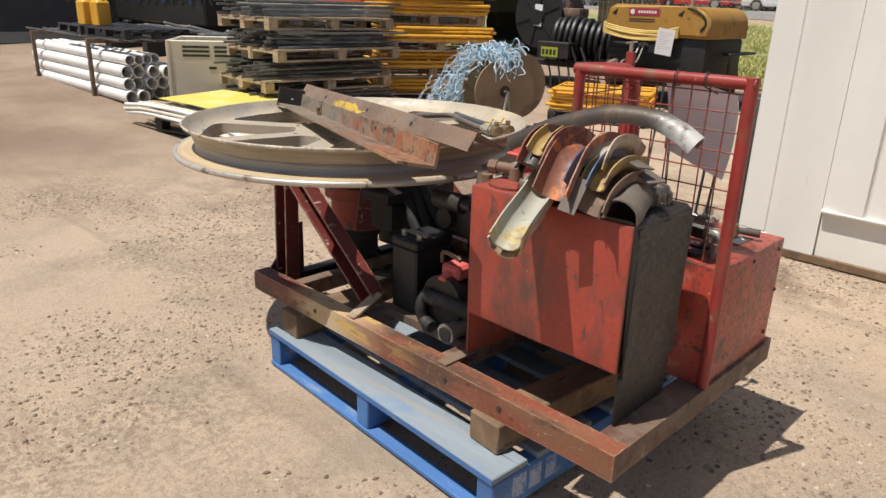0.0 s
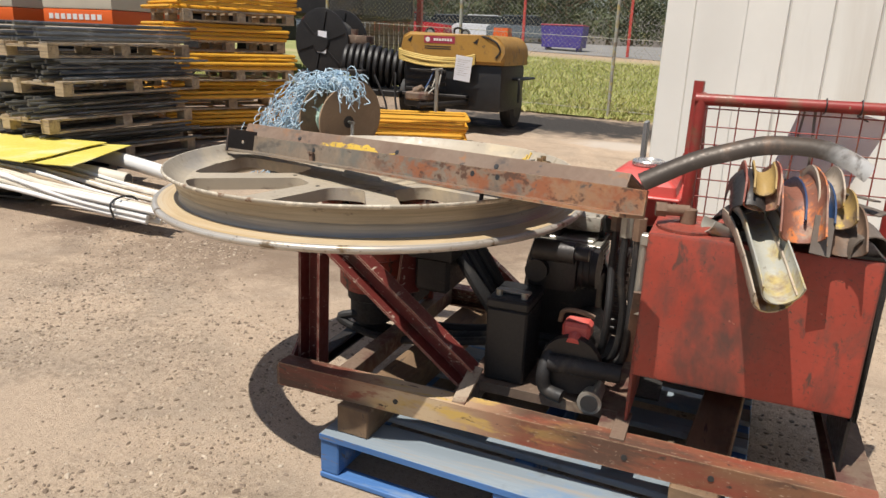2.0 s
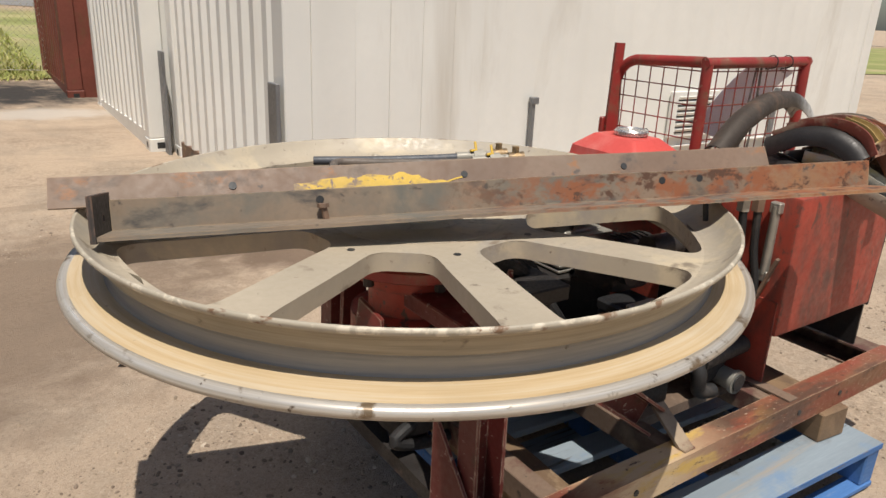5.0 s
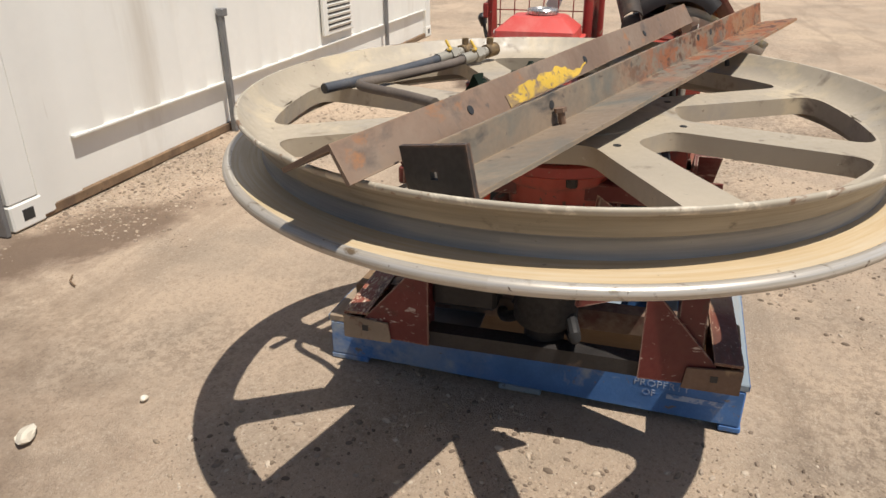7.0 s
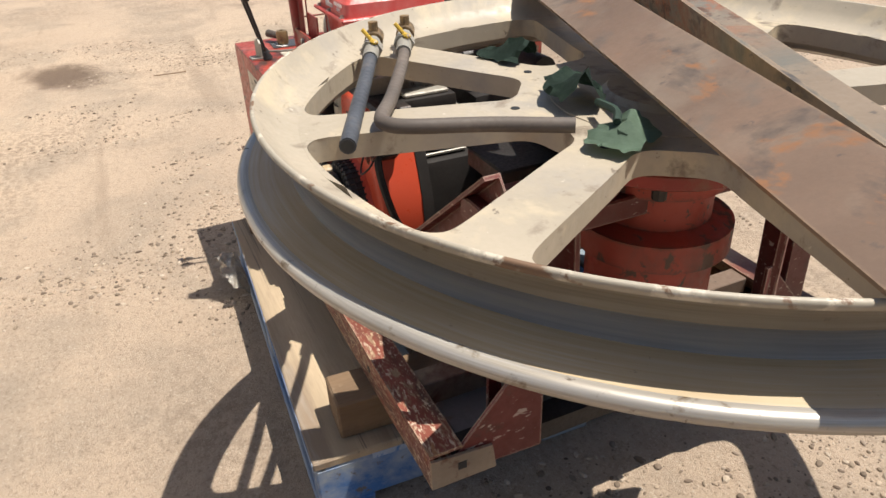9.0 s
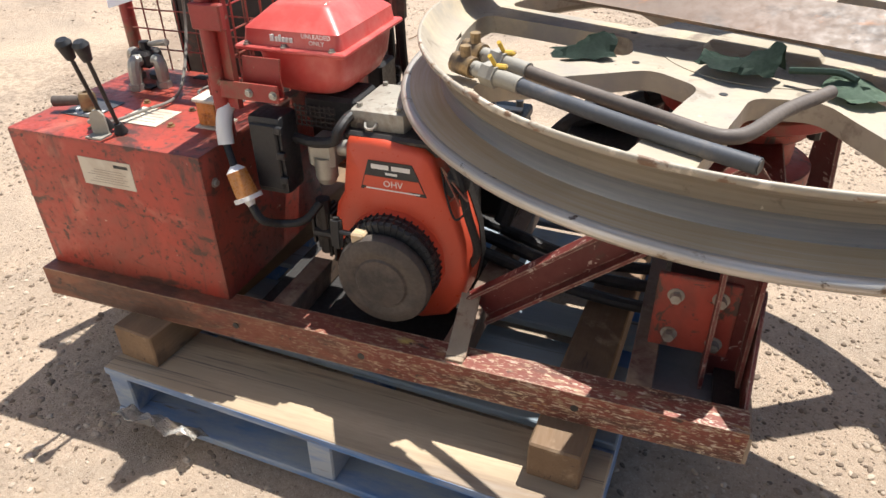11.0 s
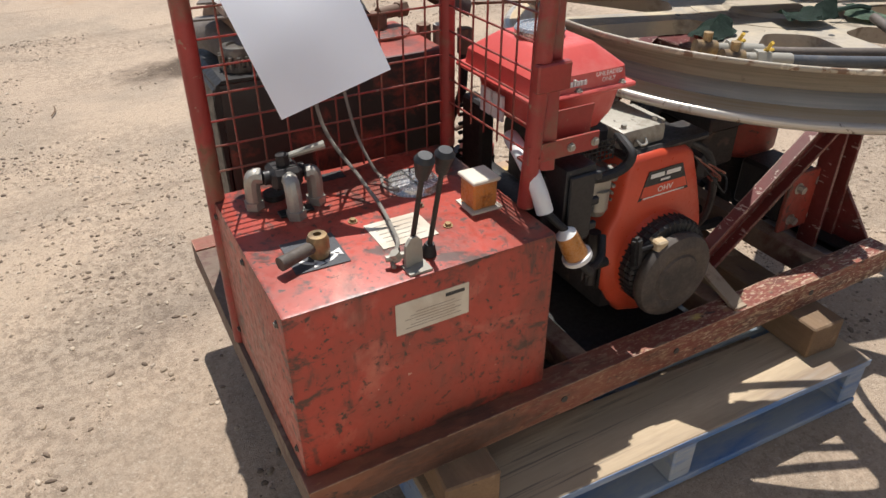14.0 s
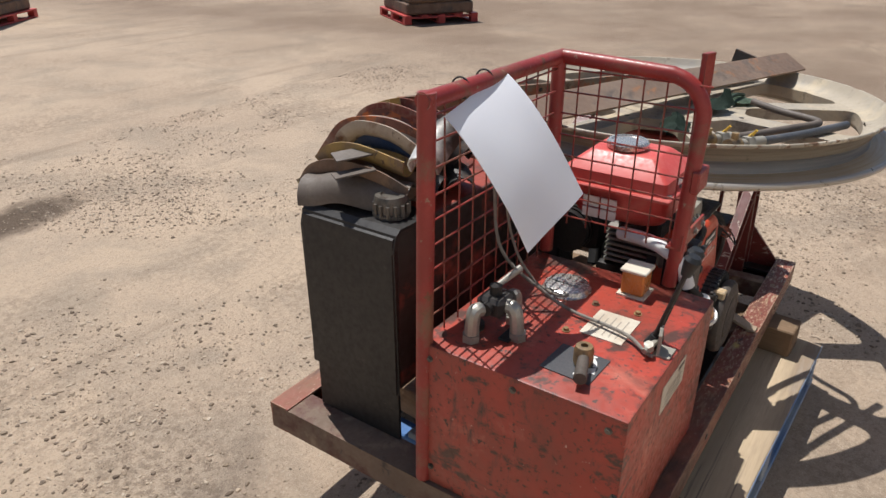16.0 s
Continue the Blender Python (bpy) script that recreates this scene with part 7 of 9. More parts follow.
def build_container(px, py, turn, length, k_wall, label, front):
    h, w = 2.59, 2.438
    z0 = 0.7 * rise(px, py)
    m = pose(px, py, z0, 0, 0, turn)
    t = thing("shipping_container", (px, py, z0), label, "shipping container", "containers beside the yard")
    def add(name, bm, k, lab="", angle=30):
        bmesh.ops.transform(bm, matrix=m, verts=bm.verts)
        return part(name, bm, M[k], t, lab, angle)
    for x in (0.0, length - 0.16):
        for y in (0.0, w - 0.16):
            bm = B()
            box(bm, x, x + 0.16, y, y + 0.16, 0.118, h - 0.118, 0.008)
            add("corner_post", bm, k_wall)
            for z in (0.0, h - 0.118):
                bm = B()
                box(bm, x - 0.004, x + 0.174, y - 0.004, y + 0.164, z, z + 0.118, 0.008)
                cb = add("corner_casting", bm, k_wall)
                for e in ((x - 0.0055, x - 0.003, y + 0.055, y + 0.105, z + 0.035, z + 0.085), (x + 0.055, x + 0.115, y - 0.0055, y - 0.003, z + 0.035, z + 0.085)):
                    bm = B()
                    box(bm, *e)
                    bmesh.ops.transform(bm, matrix=m, verts=bm.verts)
                    part("casting_hole", bm, M["ink"], cb)
    if front:
        # side facing the machine: plain skirt, overhanging ribbed panels, service hatch, brackets
        bm = B()
        box(bm, 0.431, length - 0.16, 0.035, 0.075, 0.02, 0.2995, 0.003)
        add("side_skirt", bm, "white_steel")
        bm = B()
        box(bm, 0.16, length - 0.16, 0.01, 0.06, 0.0, 0.045, 0.003)
        add("bottom_rail", bm, "timber", "rusty dusty bottom rail")
        bm = B()
        prism(bm, [(0.16, 0.05), (0.16, 0.004), (0.225, 0.004), (0.27, 0.018), (0.429, 0.018), (0.429, 0.05)], 0.02, h - 0.12)
        add("side_panel", bm, k_wall)
        x = 0.431
        while x < length - 0.2:
            x1 = min(x + 0.221, length - 0.17)
            w1 = x1 - x
            bm = B()
            pts = [(x, 0.05), (x, 0.020), (x + 0.25 * w1, 0.017), (x + 0.48 * w1, 0.002), (x + 0.93 * w1, 0.0), (x + 0.955 * w1, 0.019), (x + 0.994 * w1, 0.022), (x + 0.994 * w1, 0.05)]
            prism(bm, pts, 0.315, h - 0.12)
            add("side_panel", bm, k_wall)
            x = x1
        bm = B()
        box(bm, 0.431, length - 0.17, -0.006, 0.04, 0.300, 0.3145, 0.003)
        add("panel_ledge", bm, k_wall)
        bm = B()
        box(bm, 3.14, 3.72, -0.030, 0.0, 0.385, 0.745, 0.006)
        hatch = add("vent_hatch", bm, "white_steel", "white louvred vent hatch")
        for i in range(7):
            bm = B()
            box(bm, 3.21, 3.65, -0.004, 0.004, -0.016, 0.016, 0.001, pose(0, -0.034, 0.44 + 0.042 * i, 35, 0, 0))
            bmesh.ops.transform(bm, matrix=m, verts=bm.verts)
            part("louvre", bm, M["white_steel"], hatch)
            bm = B()
            box(bm, 3.21, 3.65, -0.0325, -0.030, 0.418 + 0.042 * i, 0.436 + 0.042 * i)
            bmesh.ops.transform(bm, matrix=m, verts=bm.verts)
            part("slot", bm, M["ink"], hatch)
        for bx in (1.70, 4.52):
            bm = B()
            box(bm, bx, bx + 0.03, -0.045, -0.010, 0.0, 0.74, 0.003)
            box(bm, bx - 0.004, bx + 0.05, -0.055, -0.008, 0.70, 0.745, 0.004)
            add("steel_picket", bm, "grey_steel", "grey steel picket standing at the wall")
        for bx, by in ((-0.04, 0.05), (-0.06, 2.42)):
            bm = B()
            box(bm, bx - 0.012, bx + 0.012, by - 0.06, by + 0.06, 0.0, 0.86, 0.003)
            add("steel_picket", bm, "grey_steel", "grey flat steel post at the corner")
    else:
        bm = B()
        box(bm, 0.16, length - 0.16, 0.02, 0.06, 0.0, h - 0.1, 0.003)
        add("side_panel", bm, k_wall)
    bm = B()
    box(bm, 0.01, 0.05, 0.16, w - 0.16, 0.02, 0.16, 0.003)
    add("end_sill", bm, "rust_steel" if front else k_wall, "dirty brown end sill")
    bm = B()
    corrugated(bm, 0.045, 0.16, w - 0.16, 0.155, h - 0.12, 0.205, 0.036, 1)
    add("end_wall", bm, k_wall, "corrugated end wall", 20)
    bm = B()
    box(bm, 0.05, length - 0.05, w - 0.05, w - 0.01, 0.02, h - 0.02, 0.003)
    box(bm, length - 0.05, length - 0.01, 0.05, w - 0.05, 0.02, h - 0.02, 0.003)
    add("back_wall", bm, k_wall)
    bm = B()
    box(bm, 0.0, length, 0.0, w, h - 0.03, h + 0.004, 0.003)
    add("roof", bm, k_wall)


build_container(0.74, 2.80, -0.3, 6.06, "white_steel", "white painted steel shipping container with ribbed side", True)
build_container(0.57, 5.30, -0.3, 6.06, "white_steel", "white corrugated shipping container standing behind another", False)
build_container(0.35, 8.16, -0.3, 6.06, "rust_container", "rusty brown shipping container at the yard edge", False)

# ---- stored goods ----
def pallet_parts(t, m, z, lx, ly, k="bare_wood"):
    """A plain pallet's boards and blocks under thing t."""
    for i in range(5):
        y = -ly / 2 + i * (ly - 0.1) / 4
        bm = B()
        box(bm, -lx / 2, lx / 2, y, y + 0.1, z + 0.10, z + 0.12, 0.002, m)
        part("deck_board", bm, M[k], t)
    for x in (-lx / 2, -0.05, lx / 2 - 0.1):
        bm = B()
        box(bm, x, x + 0.1, -ly / 2, ly / 2, z + 0.078, z + 0.099, 0.002, m)
        part("stringer_board", bm, M[k], t)
        for y in (-ly / 2, -0.05, ly / 2 - 0.1):
            bm = B()
            box(bm, x, x + 0.1, y, y + 0.1, z + 0.018, z + 0.078, 0.002, m)
            part("block", bm, M[k], t)
    for y in (-ly / 2, -0.05, ly / 2 - 0.1):
        bm = B()
        box(bm, -lx / 2, lx / 2, y, y + 0.1, z, z + 0.018, 0.002, m)
        part("bottom_board", bm, M[k], t)


def build_stack(cx, cy, turn, lx, ly, layers, k, label, seed, loop):
    rng = random.Random(seed)
    group = "stacked pallets of " + label
    for i in range(layers):
        z = rise(cx, cy) + i * 0.300
        m = pose(cx + rng.uniform(-0.06, 0.06), cy + rng.uniform(-0.06, 0.06), 0, 0, 0, turn + rng.uniform(-5, 5))
        t = thing("pallet", (cx, cy, z), "weathered wooden pallet in a tall stack", "pallet", group)
        pallet_parts(t, m, z, lx, ly)
        for j in range(4):
            zz = z + 0.139 + 0.043 * j
            if loop:
                f = thing("steel_barrier", (cx, cy, zz - 0.018), "yellow tubular steel barrier frame lying on a pallet", "barrier", group)
                a, b = lx / 2 + rng.uniform(-0.02, 0.08), ly / 2 + rng.uniform(-0.05, 0.03)
                ox, oy = rng.uniform(-0.04, 0.04), rng.uniform(-0.04, 0.04)
                bm = B()
                pts = [(a + ox, b + oy), (-a + ox, b + oy), (-a + ox, -b + oy), (a + ox, -b + oy)]
                q = [m @ Vector((*p, zz)) for p in pts]
                for u in range(4):
                    cyl(bm, q[u], q[(u + 1) % 4], 0.0185, seg=8)
                part("frame_tube", bm, M[k], f)
                for u in (-0.5, 0.0, 0.5):
                    bm = B()
                    cyl(bm, m @ Vector((a * u + ox, b + oy, zz)), m @ Vector((a * u + ox, -b + oy, zz)), 0.012, seg=8)
                    part("bar", bm, M[k], f)
            else:
                for u in range(7):
                    y = -ly / 2 + ly * (u + 0.5 + rng.uniform(-0.3, 0.3)) / 7
                    bm = B()
                    e = rng.uniform(-0.10, 0.10)
                    cyl(bm, m @ Vector((-lx / 2 + 0.01 + e, y, zz)), m @ Vector((lx / 2 + 0.02 + e, y + rng.uniform(-0.14, 0.14), zz + rng.uniform(-0.004, 0.008))), (0.012, 0.017, 0.015)[u % 3], seg=8)
                    solid("steel_bar", bm, M[k], "grey galvanised steel bar lying on a pallet", "steel bar", group)


M["yellow_steel"] = surf("yellow_steel", (0.70, 0.36, 0.03), 0.45, 0, 0.12, 5, [(RUST, 9, 0.68, 0.06)], 0.1, 60)
M["bar_steel"] = surf("bar_steel", (0.17, 0.17, 0.16), 0.36, 0.5, 0.2, 5, [((0.36, 0.35, 0.33), 3, 0.55, 0.1)], 0.1, 60, random=0.4)
build_stack(-4.45, 3.35, 85, 1.55, 1.1, 4, "bar_steel", "steel bars", 3, False)
build_stack(-4.28, 5.0, 60, 1.25, 0.95, 5, "yellow_steel", "yellow barriers", 4, True)


def build_pipes():
    rng = random.Random(2)
    z0 = 0.09
    rows = [(6, 0.082, 0.0), (6, 0.078, 0.05), (5, 0.08, 0.10), (4, 0.066, 0.2)]
    z = z0
    for n, r, off in rows:
        for i in range(n):
            y = 2.70 + off * 0.4 + i * (r * 2.05)
            xe = -7.66 + rng.uniform(-0.22, 0.10)
            bm = B()
            lathe(bm, [(r - 0.008, 0), (r, 0), (r, 3.75), (r - 0.008, 3.75)], 20, along((xe, y, z), (xe - 3.75, y, z)), closed=True)
            solid("pvc_pipe", bm, M["white_plastic"], "white plastic pipe stacked in a rack", "pipe", "pipes in the rack")
        z += r * 1.86
    for x in (-8.62, -11.05):
        t = thing("pipe_rack", (x, 3.2, 0), "grey steel frame holding the stacked pipes", "rack", "rack frames")
        for y in (2.585, 3.75):
            bm = B()
            box(bm, x - 0.03, x + 0.03, y - 0.025, y + 0.025, 0.0, 0.76, 0.003)
            part("upright", bm, M["rust_steel"], t)
        bm = B()
        box(bm, x - 0.03, x + 0.03, 2.61, 3.725, 0.70, 0.755, 0.003)
        part("top_bar", bm, M["rust_steel"], t)
        bm = B()
        box(bm, x - 0.03, x + 0.03, 2.61, 3.725, 0.0, 0.006, 0.001)
        part("bottom_bar", bm, M["rust_steel"], t)
    # steel bars, black pallets and cans on top
    for i in range(7):
        bm = B()
        y = 2.72 + 0.155 * i
        cyl(bm, (-11.5 + rng.uniform(-0.3, 0.3), y + rng.uniform(-0.05, 0.05), 0.7695), (-7.7 + rng.uniform(-0.3, 0.2), y, 0.7695), 0.0125, seg=8)
        solid("steel_bar", bm, M["bar_steel"], "thin grey steel bar across the pipe rack", "steel bar", "bars across the rack")
    for i, x in enumerate((-8.4, -9.7)):
        t = thing("pallet", (x, 3.2, 0.783), "black plastic pallet lying over the pipe rack", "pallet", "black pallets")
        pallet_parts(t, pose(x, 3.2, 0, 0, 0, 4 - 8 * i), 0.783, 1.2, 0.95, "black_plastic")
    for i, (x, y) in enumerate(((-9.75, 3.02), (-9.42, 3.10))):
        t = thing("jerry_can", (x, y, 0.903), "yellow plastic jerry can standing on a pallet", "jerry can", "jerry cans")
        bm = B()
        loft(bm, [rounded(bm, x - 0.15, x + 0.15, y - 0.10, y + 0.10, 0.904 + z, 0.03) for z in (0.0, 0.30)] + [rounded(bm, x - 0.12, x + 0.12, y - 0.07, y + 0.07, 1.245, 0.03)])
        part("body", bm, M["yellow_steel"], t)
        bm = B()
        tube(bm, [(x - 0.07, y, 1.235), (x - 0.06, y, 1.285), (x + 0.05, y, 1.295), (x + 0.07, y, 1.235)], 0.016, 8)
        part("handle", bm, M["yellow_steel"], t)
        bm = B()
        cyl(bm, (x + 0.10, y, 1.235), (x + 0.10, y, 1.285), 0.028)
        part("cap", bm, M["ink"], t)


def build_crate():
    m = pose(-6.93, 3.03, 0, 0, 0, 54.8)
    w, d, h = 0.93, 0.93, 0.76
    t = thing("storage_bin", (-6.9, 3.4, 0), "beige plastic bulk bin with slotted top edge", "storage bin")
    for e in ((0, w, 0, 0.04), (0, w, d - 0.04, d), (0, 0.04, 0.041, d - 0.041), (w - 0.04, w, 0.041, d - 0.041)):
        bm = B()
        box(bm, *e, 0.09, h, 0.01, m)
        part("side", bm, M["beige"], t)
    bm = B()
    box(bm, 0.02, w - 0.02, 0.02, d - 0.02, 0.075, 0.095, 0.004, m)
    part("floor", bm, M["beige"], t)
    for x in (0.0, w / 2 - 0.06, w - 0.12):
        bm = B()
        box(bm, x, x + 0.12, 0.0, d, 0.0, 0.075, 0.006, m)
        part("runner", bm, M["beige"], t)
    for x in (-0.006, w - 0.034):
        bm = B()
        box(bm, x, x + 0.04, -0.008, 0.03, 0.0, h, 0.006, m)
        part("corner_rib", bm, M["beige"], t)
    for i in range(3):
        for k in range(2):
            bm = B()
            box(bm, 0.16 + 0.33 * k, 0.44 + 0.33 * k, -0.003, 0.002, h - 0.17 + 0.045 * i, h - 0.145 + 0.045 * i, 0, m)
            part("slot", bm, M["ink"], t)
    bm = B()
    box(bm, w / 2 - 0.04, w / 2 + 0.04, -0.004, 0.002, 0.46, 0.49, 0, m)
    part("hand_slot", bm, M["ink"], t)


def build_pile():
    m = pose(-3.95, 2.1, 0, 0, 0, 8)
    t = thing("pallet", (-3.95, 2.1, 0), "dark pallet under loose conduit and sheets", "pallet")
    pallet_parts(t, m, 0.0, 1.2, 1.0, "black_plastic")
    rng = random.Random(6)
    for i in range(15):
        y0 = 1.50 + 0.022 * i + rng.uniform(-0.02, 0.02)
        y1 = 1.46 + 0.034 * (i % 5) + rng.uniform(-0.012, 0.012)
        z = 0.139 + 0.036 * (i % 3)
        e = 0.022 + 0.034 * (i // 5)
        bm = B()
        tube(bm, [(-5.05 + rng.uniform(-0.12, 0.12), y0, z - 0.03), (-4.55, (y0 * 2 + y1) / 3, z + 0.01), (-3.5, (y0 + 2 * y1) / 3, z + 0.004), (-2.7, y1 + 0.01, e + 0.05), (-2.02 + rng.uniform(-0.12, 0.06), y1, e)], 0.017, 8)
        solid("conduit", bm, M[("white_plastic", "label", "white_plastic", "label", "bare_wood")[i % 5]], "length of white plastic conduit in a loose pile", "conduit", "loose conduit lengths")
    # looser lengths fanned out behind the tied bundle
    for i in range(9):
        xa, ya = -4.2 + rng.uniform(-0.3, 0.3), 1.62 + 0.05 * i
        xb, yb = -2.08 + rng.uniform(-0.12, 0.16), 1.66 + 0.05 * i + rng.uniform(-0.04, 0.04)
        z = 0.20 + 0.03 * (i % 2)
        bm = B()
        tube(bm, [(xa, ya, z), (-3.4, ya * 0.6 + yb * 0.4, z - 0.015), (-2.7, yb + 0.02, 0.09), (xb, yb, 0.024 + 0.02 * (i % 2))], 0.016, 8)
        solid("conduit", bm, M[("label", "white_plastic", "bare_wood")[i % 3]], "loose length of pale plastic conduit", "conduit", "loose conduit lengths")
    bm = B()
    tube(bm, [(-2.32, 1.43, 0.02), (-2.34, 1.425, 0.12), (-2.33, 1.52, 0.155), (-2.32, 1.635, 0.125), (-2.30, 1.64, 0.025)], 0.007, 8)
    solid("tie_band", bm, M["ink"], "black tie band round the conduit bundle", "tie")
    for pts, r in (([(-5.65, 2.68, 0.062), (-4.5, 2.62, 0.192), (-3.4, 2.54, 0.19), (-2.36, 2.46, 0.062)], 0.058), ([(-4.7, 1.98, 0.20), (-3.6, 2.03, 0.197), (-2.80, 2.11, 0.12)], 0.055)):
        bm = B()
        path = smooth_path(pts, 5)
        ring = [(r * math.cos(6.2832 * k / 18), r * math.sin(6.2832 * k / 18)) for k in range(18)]
        tube(bm, pts, r, 18)
        ob = solid("pvc_pipe", bm, M["white_plastic" if r > 0.056 else "label"], "thick pale plastic pipe across the pile", "pipe", "thick pipes on the pile")
        bm = B()
        d = (Vector(pts[-1]) - Vector(pts[-2])).normalized()
        cyl(bm, Vector(pts[-1]) - d * 0.002, Vector(pts[-1]) + d * 0.0015, r * 0.9, seg=18)
        part("bore", bm, M["ink"], ob)
    for i, (pts, z) in enumerate((([(-4.55, 1.62), (-3.26, 1.60), (-3.42, 2.58), (-4.80, 2.52)], 0.290), ([(-3.9, 1.66), (-2.95, 1.74), (-3.24, 2.66), (-4.2, 2.5)], 0.268))):
        bm = B()
        prism(bm, pts, z, z + 0.006)
        bmesh.ops.subdivide_edges(bm, edges=list(bm.edges), cuts=3, use_grid_fill=True)
        worn(bm, 0.012, 1.4)
        solid("plastic_sheet", bm, M["yellow_sheet"], "faded yellow plastic sheet lying on the pile", "sheet", "yellow sheets")
    # thin uneven dark navy patch on the ground between pile and stacks
    bm = B()
    edge = [(-3.52, 2.92), (-3.38, 3.22), (-3.72, 3.95), (-3.66, 4.22), (-4.35, 4.70), (-4.42, 5.10), (-4.98, 5.62), (-5.05, 4.6), (-4.75, 4.0), (-4.60, 3.3), (-4.15, 2.86)]
    rim = [bm.verts.new((a[0] + (b[0] - a[0]) * k / 4, a[1] + (b[1] - a[1]) * k / 4, 0.004)) for a, b in zip(edge, edge[1:] + edge[:1]) for k in range(4)]
    mid = [[bm.verts.new((-4.2 + (v.co.x + 4.2) * f, 4.0 + (v.co.y - 4.0) * f, 0.022 + 0.016 * noise.noise(v.co * 2.3 + Vector((f * 5, 0, 0))))) for v in rim] for f in (0.93, 0.7, 0.45, 0.2)]
    rows = [rim] + mid
    for a, b in zip(rows, rows[1:]):
        for k in range(len(rim)):
            j = (k + 1) % len(rim)
            bm.faces.new((a[k], a[j], b[j], b[k]))
    bm.faces.new(rows[-1])
    solid("tarpaulin", bm, M["navy_patch"], "thin dark navy patch lying on the ground", "tarpaulin")


M["navy_patch"] = surf("navy_patch", (0.010, 0.014, 0.026), 0.55, 0, 0.3, 3, [((0.03, 0.03, 0.035), 4, 0.6, 0.15)], 0.3, 30)


M["beige"] = surf("beige", (0.60, 0.54, 0.43), 0.5, 0, 0.08, 3, [((0.42, 0.36, 0.27), 4, 0.6, 0.15)], 0.08, 40)
M["yellow_sheet"] = surf("yellow_sheet", (0.72, 0.60, 0.12), 0.45, 0, 0.08, 2, [((0.74, 0.68, 0.36), 2.5, 0.5, 0.2)], 0.1, 10)
M["ply"] = surf("ply", (0.26, 0.18, 0.11), 0.75, 0, 0.2, 4, [((0.14, 0.10, 0.07), 6, 0.58, 0.15)], 0.3, 40)
M["blue_rope"] = surf("blue_rope", (0.40, 0.55, 0.66), 0.8, 0, 0.15, 12, [((0.66, 0.72, 0.74), 9, 0.5, 0.15)], 0.3, 200)
M["green_rope"] = surf("green_rope", (0.50, 0.68, 0.58), 0.8, 0, 0.12, 20, (), 0.5, 120)
placed(build_pipes, (-7.66, 2.70), (-6.04, 1.97), (0.85, 0.85, 0.9))
placed(build_crate, (-6.66, 3.41), (-5.02, 2.50))
placed(build_pile, (-5.05, 1.5), (-5.05, 1.52), (0.97, 0.97, 1), 4)


